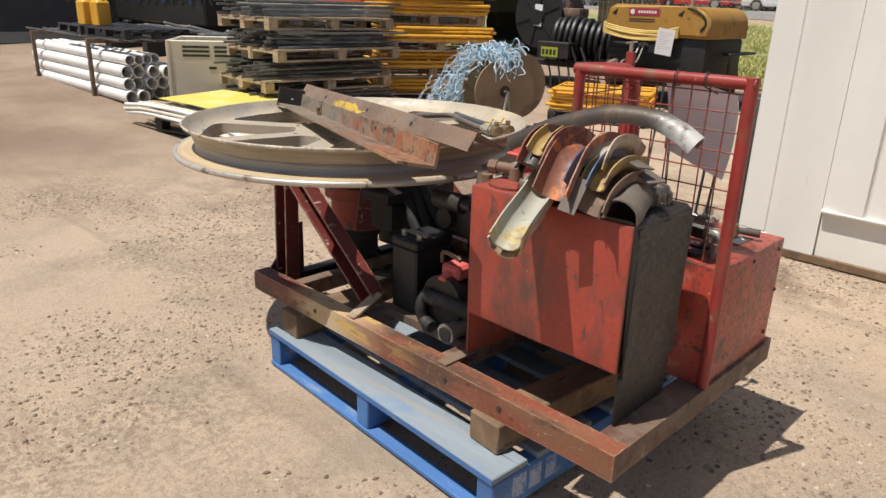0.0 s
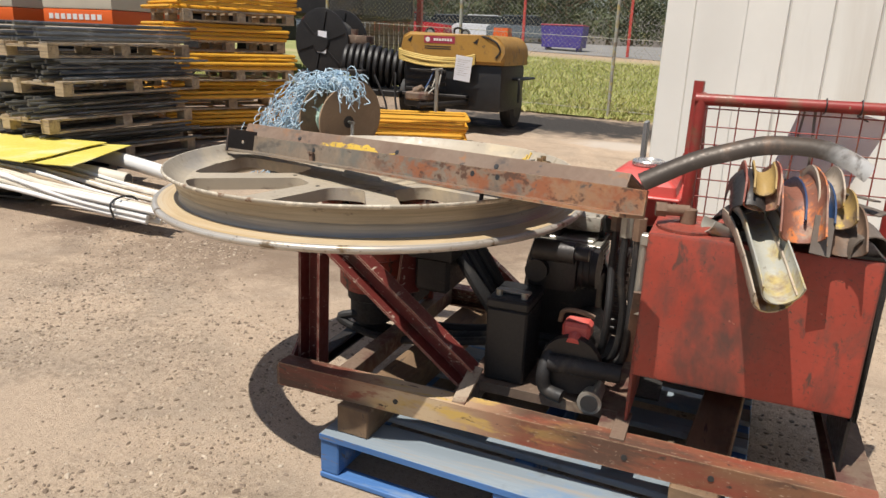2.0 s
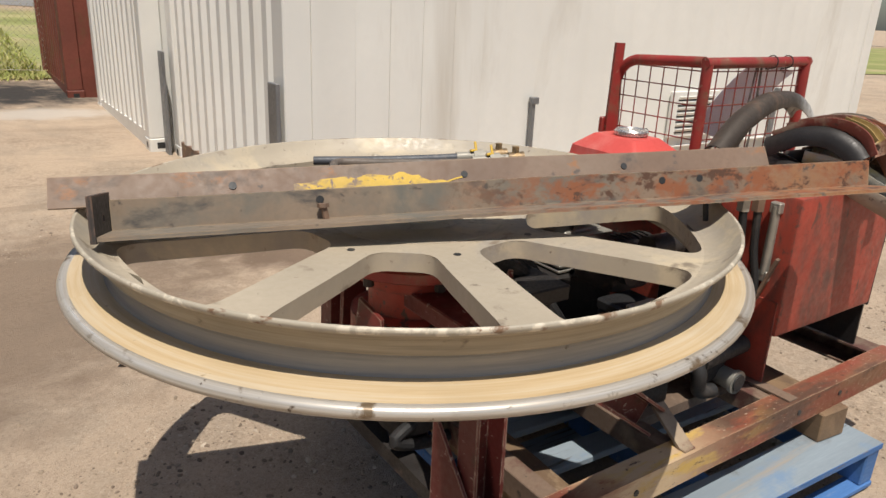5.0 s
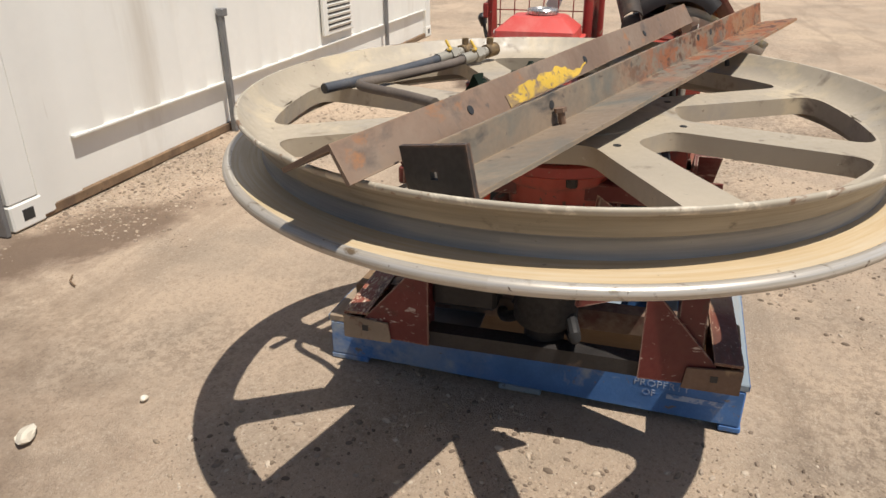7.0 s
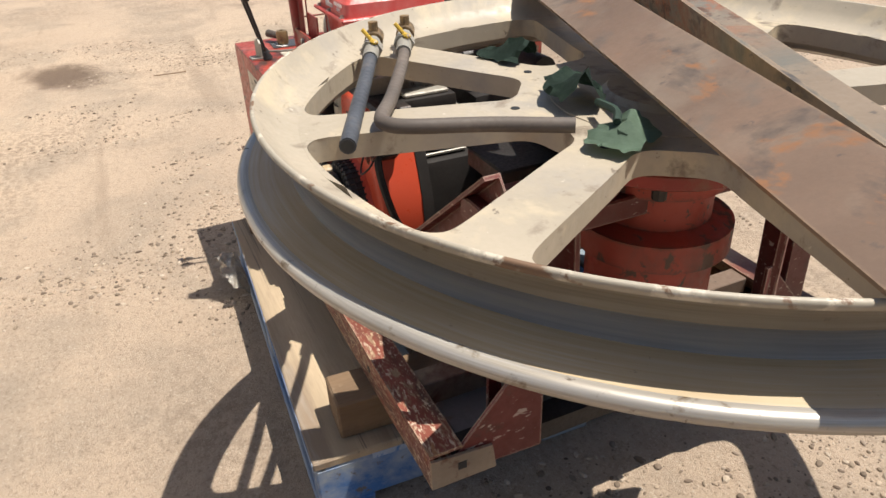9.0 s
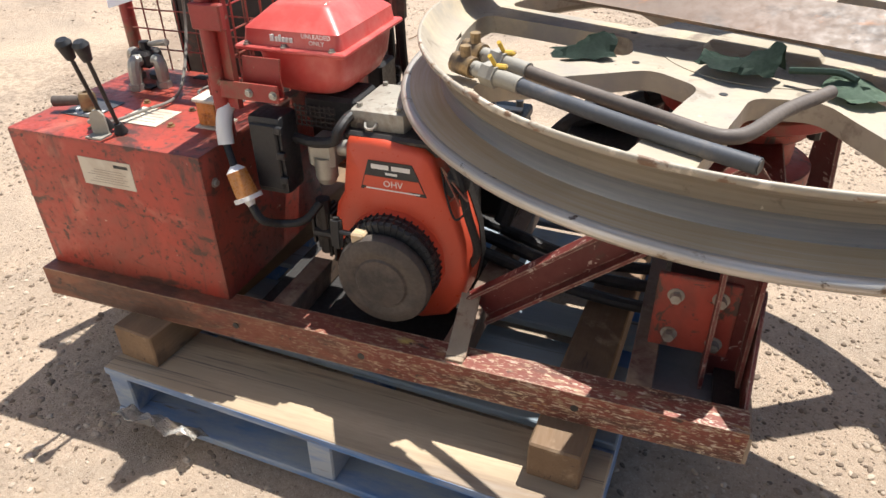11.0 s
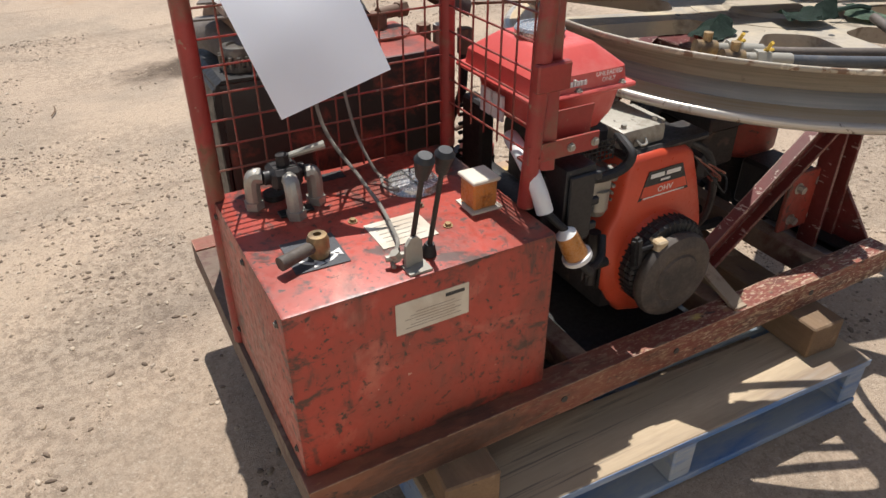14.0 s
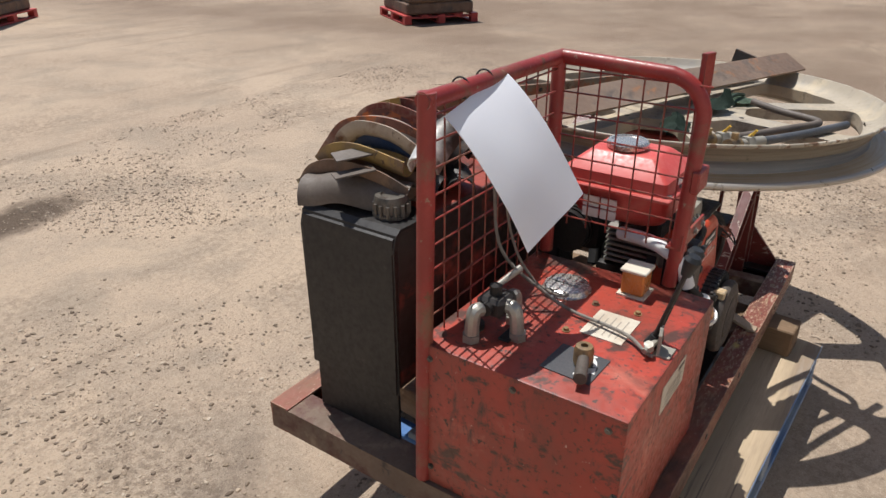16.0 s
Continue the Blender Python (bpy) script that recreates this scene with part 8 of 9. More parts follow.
def build_spool():
    ax = Vector((0.906, -0.423, 0))
    back = Vector((-0.42, 0.91, 0))
    left = Vector((-0.907, -0.42, 0))
    for c, r, wound, lab in ((Vector((-1.88, 3.70, 0.53)), 0.285, True, "plywood cable spool wound with pale green rope"), (Vector((-2.02, 4.02, 0.55)), 0.31, False, "empty plywood cable spool behind another")):
        t = thing("cable_spool", (c.x, c.y, 0.12), lab, "cable spool", "cable spools on a pallet")
        for d in (0.0, -0.30):
            bm = B()
            cyl(bm, c + ax * d, c + ax * (d + 0.020), r, seg=48)
            f = part("flange", bm, M["ply"], t)
            bm = B()
            cyl(bm, c + ax * (d + 0.020), c + ax * (d + 0.024), 0.05, seg=20)
            part("hub_plate", bm, M["dark_steel"], f)
        bm = B()
        cyl(bm, c - ax * 0.28, c, 0.115, seg=24)
        part("core", bm, M["ply"], t)
        if wound:
            bm = B()
            for k in range(12):
                lathe(bm, [(0.116, 0.0), (0.135, 0.003), (0.142, 0.011), (0.135, 0.019), (0.116, 0.022)], 28, along(c + ax * (-0.278 + 0.0225 * k), c + ax * 2))
            part("wound_rope", bm, M["green_rope"], t, "pale green rope wound on the core")
        bm = B()
        cyl(bm, c - ax * 0.36, c + ax * 0.10, 0.012, seg=10)
        part("axle", bm, M["alloy"], t)
        for d in (-0.345, 0.075):
            for s in (-0.20, 0.20):
                bm = B()
                cyl(bm, c + ax * d, Vector((c.x, c.y, 0.125)) + ax * d + back * s, 0.012, seg=8)
                part("stand_leg", bm, M["alloy"], t)
    p = thing("pallet", (-1.95, 3.95, 0), "dark pallet under the cable spools", "pallet")
    pallet_parts(p, pose(-1.97, 3.95, 0, 0, 0, -25), 0.0, 0.95, 1.15, "black_plastic")
    rng = random.Random(9)
    c = Vector((-1.88, 3.70, 0.53))
    way = smooth_path([c + ax * 0.05 - back * 0.10 + Vector((0, 0, -0.02)), c + ax * 0.04 + Vector((0, 0, 0.24)), c - ax * 0.12 + Vector((0, 0, 0.33)), c - ax * 0.30 + left * 0.06 + Vector((0, 0, 0.30)),
                       c - ax * 0.36 + left * 0.24 + Vector((0, 0, 0.14)), c - ax * 0.36 + left * 0.38 + Vector((0, 0, -0.10)), c - ax * 0.36 + left * 0.48 + Vector((0, 0, -0.34)), c - ax * 0.34 + left * 0.56 + Vector((0, 0, -0.50))], 12)
    bm = B()
    for i in range(300):
        s0 = (0.10 + 0.90 * rng.random()) * (len(way) - 16)
        ln = rng.uniform(6, 20)
        wide = 0.05 + 0.11 * min(1.0, s0 / 40)
        off = left * rng.gauss(0, wide * 0.8) + back * rng.gauss(0, wide) + Vector((0, 0, rng.gauss(0.0, 0.035)))
        lr, turns, ph = rng.uniform(0.012, 0.05), rng.uniform(0.8, 2.6), rng.uniform(0, 6.28)
        tilt = Vector((rng.gauss(0, 1), rng.gauss(0, 1), rng.gauss(0, 1))).normalized()
        u = tilt.orthogonal().normalized()
        v = tilt.cross(u)
        pts = []
        for k in range(15):
            f = min(len(way) - 1.001, s0 + ln * k / 14)
            q = way[int(f)].lerp(way[int(f) + 1], f - int(f)) + off
            a = ph + 6.28 * turns * k / 14
            q = q + (u * math.cos(a) + v * math.sin(a)) * lr
            q.z = max(q.z, 0.012 + 0.03 * rng.random())
            pts.append(q)
        tube(bm, pts, 0.0045, 4, 2)
    solid("rope_tangle", bm, M["blue_rope"], "tangle of pale blue rope draped over the spool", "rope", at=(c.x, c.y, 0))


def build_lying_barriers():
    rng = random.Random(12)
    p = thing("pallet", (-2.5, 6.9, 0), "dark pallet under yellow barriers", "pallet")
    pallet_parts(p, pose(-2.5, 6.9, 0, 0, 0, 22), 0.0, 1.25, 0.9, "black_plastic")
    for j in range(6):
        z = 0.142 + 0.048 * j
        m = pose(-2.5 + rng.uniform(-0.03, 0.06), 6.9 + rng.uniform(-0.03, 0.03), z, 0, 0, 22 + rng.uniform(-3, 3))
        f = thing("steel_barrier", (-2.5, 6.9, z - 0.022), "yellow tubular steel barrier lying in a stack", "barrier", "yellow barriers in a stack")
        q = [m @ Vector(v) for v in ((0.62, 0.42, 0), (-0.62, 0.42, 0), (-0.62, -0.42, 0), (0.62, -0.42, 0))]
        bm = B()
        for u in range(4):
            cyl(bm, q[u], q[(u + 1) % 4], 0.021, seg=8)
        part("frame_tube", bm, M["yellow_steel"], f)
        for u in (-0.2, 0.15):
            bm = B()
            cyl(bm, m @ Vector((0.62, u, 0)), m @ Vector((-0.62, u, 0)), 0.017, seg=8)
            part("bar", bm, M["yellow_steel"], f)


def build_compressor():
    x0, x1, y0, y1 = -2.84, -1.46, 6.72, 7.80
    z0 = rise(-2.2, 7.2)
    t = thing("air_compressor", (-2.2, 7.2, z0), "towable air compressor with ochre hood and black base", "compressor")
    bm = B()
    prof = [(x0 + 0.02, 1.01), (x1, 1.01), (x1, 1.14)]
    prof += [(x1 - 0.20 + 0.20 * math.cos(radians(a)), 1.16 + 0.20 * math.sin(radians(a))) for a in range(15, 91, 15)]
    prof += [(x0 + 0.12, 1.375), (x0 + 0.03, 1.33), (x0, 1.20)]
    prism(bm, prof, -y1, -y0, pose(0, 0, 0, 90, 0, 0))
    bmesh.ops.bevel(bm, geom=[e for e in bm.edges if abs(e.verts[0].co.y - e.verts[1].co.y) < 0.01], offset=0.04, segments=3, affect="EDGES")
    hood = part("hood", bm, M["ochre"], t, "ochre yellow moulded hood")
    bm = B()
    tube(bm, [(x1 - 0.34, y0 + 0.02, 1.345), (x1 - 0.22, y0 - 0.004, 1.33), (x1 - 0.10, y0 - 0.004, 1.27), (x1 - 0.05, y0 - 0.002, 1.18), (x1 - 0.10, y0 - 0.004, 1.10)], 0.012, 8)
    part("hood_seal", bm, M["black_paint"], hood)
    bm = B()
    tube(bm, [(-2.26, 7.1, 1.37), (-2.26, 7.1, 1.42), (-2.21, 7.1, 1.44), (-2.16, 7.1, 1.42), (-2.16, 7.1, 1.37)], 0.014, 8)
    part("lifting_eye", bm, M["black_paint"], hood)
    for x in (x0 + 0.10, x1 - 0.40):
        bm = B()
        prism(bm, [(x, 1.27), (x + 0.07, 1.32), (x + 0.05, 1.25)], -y0, -y0 + 0.006, pose(0, 0, 0, 90, 0, 0))
        part("hood_latch", bm, M["black_paint"], hood)
    bm = B()
    box(bm, x0 + 0.04, x1 - 0.03, y0 + 0.05, y1 - 0.04, z0 + 0.26, 1.01, 0.04, seg=2)
    part("base_body", bm, M["black_plastic"], t, "black lower body")
    for k in range(4):
        bm = B()
        box(bm, x0 + 0.08, x0 + 0.62, y0 + 0.035, y0 + 0.052, 0.66 + 0.075 * k, 0.70 + 0.075 * k, 0.004)
        part("grille_slat", bm, M["dark_steel"], t)
    bm = B()
    box(bm, x0 + 0.05, x1 - 0.45, y0 - 0.02, y0 + 0.05, 0.60, 0.635, 0.006)
    part("bumper", bm, M["dark_steel"], t)
    for x in (x0 + 0.14, x1 - 0.14):
        bm = B()
        lathe(bm, [(0.0, -0.08), (0.19, -0.08), (0.28, -0.07), (0.30, -0.03), (0.30, 0.03), (0.28, 0.07), (0.19, 0.08), (0.0, 0.08)], 32, pose(x, 7.6, z0 + 0.30, 0, 90, 0))
        w = part("wheel", bm, M["rubber"], t, "black rubber tyre")
        bm = B()
        lathe(bm, [(0.0, -0.085), (0.16, -0.085), (0.16, 0.085), (0.0, 0.085)], 24, pose(x, 7.6, z0 + 0.30, 0, 90, 0))
        part("rim", bm, M["dark_steel"], w)
    bm = B()
    box(bm, x1 - 0.05, x1 + 0.08, 7.22, 7.95, 0.82, 0.85, 0.01)
    box(bm, x1 + 0.05, x1 + 0.08, 7.22, 7.25, 0.55, 0.84, 0.005)
    part("mudguard", bm, M["black_plastic"], t)
    bm = B()
    box(bm, -2.51, -2.10, y0 - 0.004, y0 - 0.0005, 1.245, 1.33)
    sg = part("brand_panel", bm, M["sign_red"], t, "dark red sign panel with pale bars")
    bm = B()
    for k in range(7):
        box(bm, -2.38 + 0.036 * k, -2.355 + 0.036 * k, y0 - 0.007, y0 - 0.004, 1.272, 1.303)
    part("sign_bars", bm, M["white_ink"], sg)
    bm = B()
    cyl(bm, (-2.46, y0 - 0.004, 1.288), (-2.46, y0 - 0.007, 1.288), 0.030, seg=16)
    part("sign_disc", bm, M["white_ink"], sg)
    for z in (1.175, 1.20):
        bm = B()
        box(bm, -2.50, -2.15, y0 - 0.003, y0 + 0.004, z, z + 0.012)
        part("vent_slot", bm, M["ink"], hood)
    m = pose(-1.95, y0 - 0.075, 0.96, 6, 7, 4)
    bm = B()
    box(bm, -0.105, 0.105, -0.001, 0.001, -0.15, 0.15, 0, m)
    nt = part("paper_notice", bm, M["paper"], t, "white paper notice hanging on the front")
    bm = B()
    for k in range(8):
        box(bm, -0.08, 0.08 - 0.03 * (k % 3), -0.0016, -0.001, 0.10 - 0.026 * k, 0.103 - 0.026 * k, 0, m)
    part("print_bars", bm, M["faint_ink"], nt)
    for k in range(6):
        bm = B()
        z = 1.135 - 0.021 * k
        tube(bm, [(x0 - 0.01, y0 + 0.20, z + 0.03), (x0 + 0.02, y0 - 0.03, z + 0.01), (x0 + 0.38, y0 - 0.05 - 0.012 * (k % 3), z - 0.05), (x0 + 0.78, y0 - 0.05, z - 0.06 + 0.006 * (k % 2)), (x0 + 1.02, y0 - 0.02, z - 0.01)], 0.013, 8)
        part("coiled_hose", bm, M["yellow_hose"], t, "pale yellow coiled air hose")
    bm = B()
    for q in (-0.28, 0.28):
        cyl(bm, (-2.2 + q, y0 + 0.1, z0 + 0.36), (-2.2, y0 - 0.80, z0 + 0.36), 0.03, seg=10)
    part("drawbar", bm, M["black_paint"], t)
    bm = B()
    cyl(bm, (-2.06, y0 - 0.62, z0 + 0.08), (-2.06, y0 - 0.62, z0 + 0.78), 0.022, seg=10)
    cyl(bm, (-2.13, y0 - 0.62, z0 + 0.76), (-1.99, y0 - 0.62, z0 + 0.78), 0.010, seg=8)
    part("jockey_stand", bm, M["alloy"], t)
    bm = B()
    cyl(bm, (-2.10, y0 - 0.62, z0 + 0.09), (-2.02, y0 - 0.62, z0 + 0.09), 0.09, seg=20)
    part("jockey_wheel", bm, M["rubber"], t)
    bm = B()
    box(bm, -2.45, -2.16, y0 - 0.66, y0 - 0.45, z0 + 0.40, z0 + 0.50, 0.02)
    cyl(bm, (-2.34, y0 - 0.60, z0 + 0.50), (-2.25, y0 - 0.60, z0 + 0.56), 0.05, 0.03, seg=12)
    part("coupling_head", bm, M["dusty_steel"], t, "greasy rusty coupling head")
    for k in range(3):
        bm = B()
        tube(bm, [(-2.36 + 0.05 * k, y0 + 0.02, 0.93), (-2.38 + 0.08 * k, y0 - 0.20, 0.72), (-2.34 + 0.1 * k, y0 - 0.45, z0 + 0.56), (-2.28 + 0.05 * k, y0 - 0.60, z0 + 0.48)], 0.010, 8)
        part("chain", bm, M["alloy"] if k else M["blue_steel"], t)


def build_reel_trailer():
    z0 = rise(-3.8, 7.2)
    t = thing("cable_reel_trailer", (-3.8, 7.2, z0), "black trailer with a large cable reel and hose drum", "trailer")
    ax = Vector((-0.10, -0.995, 0))
    c = Vector((-4.33, 7.28, 1.19))
    for d in (0.0, -0.46):
        bm = B()
        lathe(bm, [(0.0, -0.012), (0.13, -0.012), (0.14, -0.02), (0.42, -0.02), (0.455, -0.012), (0.46, 0.0), (0.455, 0.016), (0.42, 0.02), (0.15, 0.02), (0.13, 0.05), (0.0, 0.05)], 44, along(c + ax * d, c + ax * 3))
        fl = part("reel_flange", bm, M["black_paint"], t)
        for k in range(6):
            a = k * math.pi / 3 + 0.3
            u, v = Vector((0.995, -0.10, 0)), Vector((0, 0, 1))
            q = c + ax * (d + 0.02)
            bm = B()
            bar(bm, rect(0.03, 0.02), q + (u * math.cos(a) + v * math.sin(a)) * 0.14, q + (u * math.cos(a) + v * math.sin(a)) * 0.42)
            part("flange_rib", bm, M["black_paint"], fl)
    for k in range(9):
        bm = B()
        lathe(bm, [(0.20, 0.0), (0.29, 0.004), (0.30, 0.022), (0.29, 0.040), (0.20, 0.044)], 30, along(c - ax * (0.43 - 0.045 * k), c + ax * 3))
        part("cable_turn", bm, M["rubber"], t, "turn of thick black cable")
    m = pose(-4.30, 7.232, 1.18, 3, 5, -6)
    bm = B()
    box(bm, -0.075, 0.075, -0.001, 0.001, -0.14, 0.16, 0, m)
    part("paper_notice", bm, M["paper"], t, "white paper notice on the reel")
    # ribbed hose drum beside the reel
    a, b = Vector((-3.92, 7.22, 0.92)), Vector((-3.02, 7.50, 0.86))
    n = 11
    for k in range(n):
        p = a.lerp(b, k / n)
        r = 0.30 - 0.012 * abs(k - 3) + 0.012 * (k % 2)
        bm = B()
        lathe(bm, [(0.10, 0.0), (r - 0.02, 0.0), (r, 0.018), (r, 0.052), (r - 0.02, 0.070), (0.10, 0.070)], 30, along(p, b))
        part("hose_turn", bm, M["black_paint"], t, "turn of ribbed black hose")
    bm = B()
    cyl(bm, a - (b - a) * 0.05, b + (b - a) * 0.05, 0.05, seg=14)
    part("drum_shaft", bm, M["dark_steel"], t)
    for p in (a, b):
        bm = B()
        bar(bm, rect(0.07, 0.07), (p.x, p.y + 0.02, z0 + 0.38), (p.x, p.y + 0.02, 1.06))
        part("drum_stand", bm, M["black_paint"], t)
    bm = B()
    box(bm, -4.0, -3.62, 7.28, 7.52, 1.18, 1.30, 0.03, seg=2)
    cyl(bm, (-3.84, 7.34, 1.30), (-3.84, 7.34, 1.38), 0.05, seg=14)
    part("winch_motor", bm, M["dusty_steel"], t, "dusty grey winch motor")
    bm = B()
    box(bm, -4.75, -2.95, 6.98, 7.9, z0 + 0.30, z0 + 0.38, 0.01)
    part("trailer_bed", bm, M["black_paint"], t)
    for x in (-4.72, -3.05):
        bm = B()
        cyl(bm, (x, 7.45, z0 + 0.29), (x + 0.16, 7.45, z0 + 0.29), 0.29, seg=28)
        part("wheel", bm, M["rubber"], t)
    bm = B()
    box(bm, -3.97, -3.45, 6.84, 6.98, z0 + 0.42, 0.86, 0.01)
    tb = part("tool_box", bm, M["dark_steel"], t, "dark steel tool box")
    bm = B()
    box(bm, -3.90, -3.62, 6.836, 6.8395, 0.66, 0.79)
    part("number_plate", bm, M["plate_yellow"], tb, "yellow plate with dark bars")
    for k in range(4):
        bm = B()
        box(bm, -3.88 + 0.063 * k, -3.84 + 0.063 * k, 6.833, 6.836, 0.69, 0.76)
        part("plate_bar", bm, M["ink"], tb)
    rng = random.Random(3)
    for k in range(6):
        bm = B()
        x = -3.9 + 0.16 * k
        tube(bm, [(x, 7.0, z0 + 0.42), (x + rng.uniform(-0.1, 0.1), 6.93, 0.75 + 0.2 * rng.random()), (x + 0.12, 6.90, 0.5), (x + 0.2, 6.86, z0 + 0.02)], 0.014, 6)
        part("loose_cable", bm, M["rubber"], t)


M["ochre"] = surf("ochre", (0.38, 0.205, 0.04), 0.5, 0, 0.15, 3, [((0.22, 0.14, 0.06), 3, 0.54, 0.15), ((0.09, 0.06, 0.035), 9, 0.62, 0.1)], 0.12, 30)
M["sign_red"] = surf("sign_red", (0.33, 0.03, 0.06), 0.5, 0, 0.05, 5, (), 0)
M["yellow_hose"] = surf("yellow_hose", (0.62, 0.45, 0.14), 0.5, 0, 0.1, 6, (), 0.1)
M["plate_yellow"] = surf("plate_yellow", (0.34, 0.38, 0.04), 0.45, 0, 0.05, 6, (), 0)
M["orange_machine"] = surf("orange_machine", (0.75, 0.13, 0.02), 0.4, 0, 0.08, 2, (), 0.05, 30)
M["cream"] = surf("cream", (0.62, 0.56, 0.44), 0.5, 0, 0.08, 2, (), 0.05, 30)
placed(build_spool, (-1.88, 3.70), (-1.834, 3.628))
placed(build_lying_barriers, (-1.77, 6.74), (-1.50, 5.58), (0.85, 0.85, 0.9))
build_compressor()
build_reel_trailer()


def build_drill_rig():
    t = thing("tracked_machine", (-11.5, 8.6, 0), "orange and cream tracked construction machine", "excavator")
    for y in (7.6, 9.2):
        bm = B()
        prism(bm, [(-14.3, 0.40), (-14.0, 0.05), (-13.7, 0.0), (-9.3, 0.0), (-9.0, 0.05), (-8.7, 0.40), (-9.0, 0.74), (-14.0, 0.74)], -y - 0.45, -y, pose(0, 0, 0, 90, 0, 0))
        part("track", bm, M["rubber"], t, "black crawler track")
    bm = B()
    box(bm, -13.6, -9.2, 7.9, 9.5, 0.75, 0.98, 0.03)
    part("underframe", bm, M["black_paint"], t)
    for a, b, k in ((-13.9, -12.6, "cream"), (-12.58, -11.1, "cream"), (-10.35, -8.75, "cream")):
        bm = B()
        box(bm, a, b, 7.75, 9.6, 0.98, 1.16, 0.03, seg=2)
        part("side_cover", bm, M[k], t)
        bm = B()
        box(bm, a, b, 7.75, 9.6, 1.162, 1.42, 0.03, seg=2)
        part("side_cover", bm, M["orange_machine"], t, "orange painted side cover")
        bm = B()
        box(bm, a, b, 7.75, 9.6, 1.422, 1.9, 0.03, seg=2)
        part("side_cover", bm, M[k], t)
    bm = B()
    for i in range(9):
        box(bm, -10.2 + 0.14 * i, -10.1 + 0.14 * i, 7.742, 7.7475, 1.25, 1.34)
    part("brand_bars", bm, M["white_ink"], t, "pale lettering bars")
    bm = B()
    bar(bm, rect(0.35, 0.28), (-14.2, 7.4, 1.9), (-12.4, 7.4, 0.75), (0, 1, 0))
    part("boom", bm, M["grey_steel"], t, "blue grey steel arm")


def build_far_yard():
    # dark equipment under the shade beyond the stacks
    t = thing("truck_body", (-7.6, 11.0, rise(-7.6, 11.0)), "dark truck body parked at the yard edge", "truck")
    z0 = rise(-7.6, 11.0)
    bm = B()
    box(bm, -10.8, -5.05, 9.75, 11.9, z0 + 1.15, z0 + 3.2, 0.05)
    part("tray", bm, M["black_paint"], t)
    bm = B()
    box(bm, -10.6, -7.6, 10.1, 11.6, z0 + 0.7, z0 + 1.13, 0.03)
    part("chassis", bm, M["black_paint"], t)
    for x in (-10.0, -8.6):
        for y in (9.85, 11.5):
            bm = B()
            cyl(bm, (x, y, z0 + 0.48), (x, y + 0.3, z0 + 0.48), 0.5, seg=28)
            part("wheel", bm, M["rubber"], t)
    rng = random.Random(21)
    for i in range(9):
        bm = B()
        x, y = -11.4 + 0.55 * i + rng.uniform(-0.2, 0.2), 4.6 + rng.uniform(-0.3, 0.4)
        z0 = rise(-9.5, 4.6)
        if x > -6.6:
            continue
        tube(bm, [(x - 0.9, y, z0 + 0.42 + 0.05 * (i % 3)), (x, y + 0.03, z0 + 0.45), (x + 1.0, y - 0.05, z0 + 0.44)], 0.03, 8)
        solid("steel_pipe", bm, M["bar_steel"], "grey steel pipe lying across bearers", "steel pipe", "pipes behind the rack")
    for i in range(4):
        bm = B()
        box(bm, -12.0 + 1.6 * i, -11.8 + 1.6 * i, 4.0, 5.2, z0 - 0.1, z0 + 0.385, 0.01)
        solid("timber_bearer", bm, M["black_paint"], "dark bearer carrying steel pipes", "bearer", "bearers behind the rack")
    # chain link fence
    fy, fx0, fx1, foot = 9.55, -5.62, 0.32, 0.08
    def sloped(bm):
        for v in bm.verts:
            v.co.z += rise(v.co.x, v.co.y) + foot
        return bm
    t = thing("chain_link_fence", (-2, fy, rise(-2, fy)), "galvanised chain link fence on steel posts", "fence")
    for x in (fx0, -3.12, -0.62):
        bm = B()
        cyl(bm, (x, fy, -foot), (x, fy, 2.25), 0.026, seg=10)
        part("post", sloped(bm), M["galv"], t)
    for z in (0.04, 1.10, 2.15):
        bm = B()
        cyl(bm, (fx0, fy, z), (fx1, fy, z), 0.005, seg=6)
        part("strand_wire", sloped(bm), M["galv"], t)
    bm = B()
    s = 0.075
    for i in range(-28, int((fx1 - fx0) / s)):
        for sg in (1, -1):
            a = fx0 + i * s
            p, q = [a, 0.04], [a + 2.1, 2.14]
            if sg < 0:
                p, q = [a, 2.14], [a + 2.1, 0.04]
            if p[0] < fx0:
                f = (fx0 - p[0]) / 2.1
                p = [fx0, p[1] + (q[1] - p[1]) * f]
            if q[0] > fx1:
                f = (fx1 - p[0]) / (q[0] - p[0])
                q = [fx1, p[1] + (q[1] - p[1]) * f]
            if q[0] > p[0] + 0.01:
                cyl(bm, (p[0], fy + sg * 0.003, p[1]), (q[0], fy + sg * 0.003, q[1]), 0.0013, seg=4)
    part("wire_netting", sloped(bm), M["galv"], t, "woven diamond wire netting")
    # red uprights along the fence
    for x, y, h in ((-5.0, 12.1, 2.6), (-7.55, 28.5, 2.6), (-3.0, 27.5, 2.6)):
        z0 = rise(x, y)
        bm = B()
        box(bm, x - 0.05, x + 0.05, y - 0.05, y + 0.05, z0 - 0.05, z0 + h, 0.005)
        solid("red_post", bm, M["red_paint"], "red painted steel post by the fence", "post", "red posts")
    z0 = rise(-5.7, 12.0)
    t = thing("slat_screen", (-5.7, 12.0, z0), "tan vertical board screen fence", "screen fence")
    for i in range(12):
        bm = B()
        box(bm, -6.42 + 0.112 * i, -6.325 + 0.112 * i, 12.0, 12.025, z0 - 0.03, z0 + 2.4, 0.002)
        part("board", bm, M["bare_wood"], t)
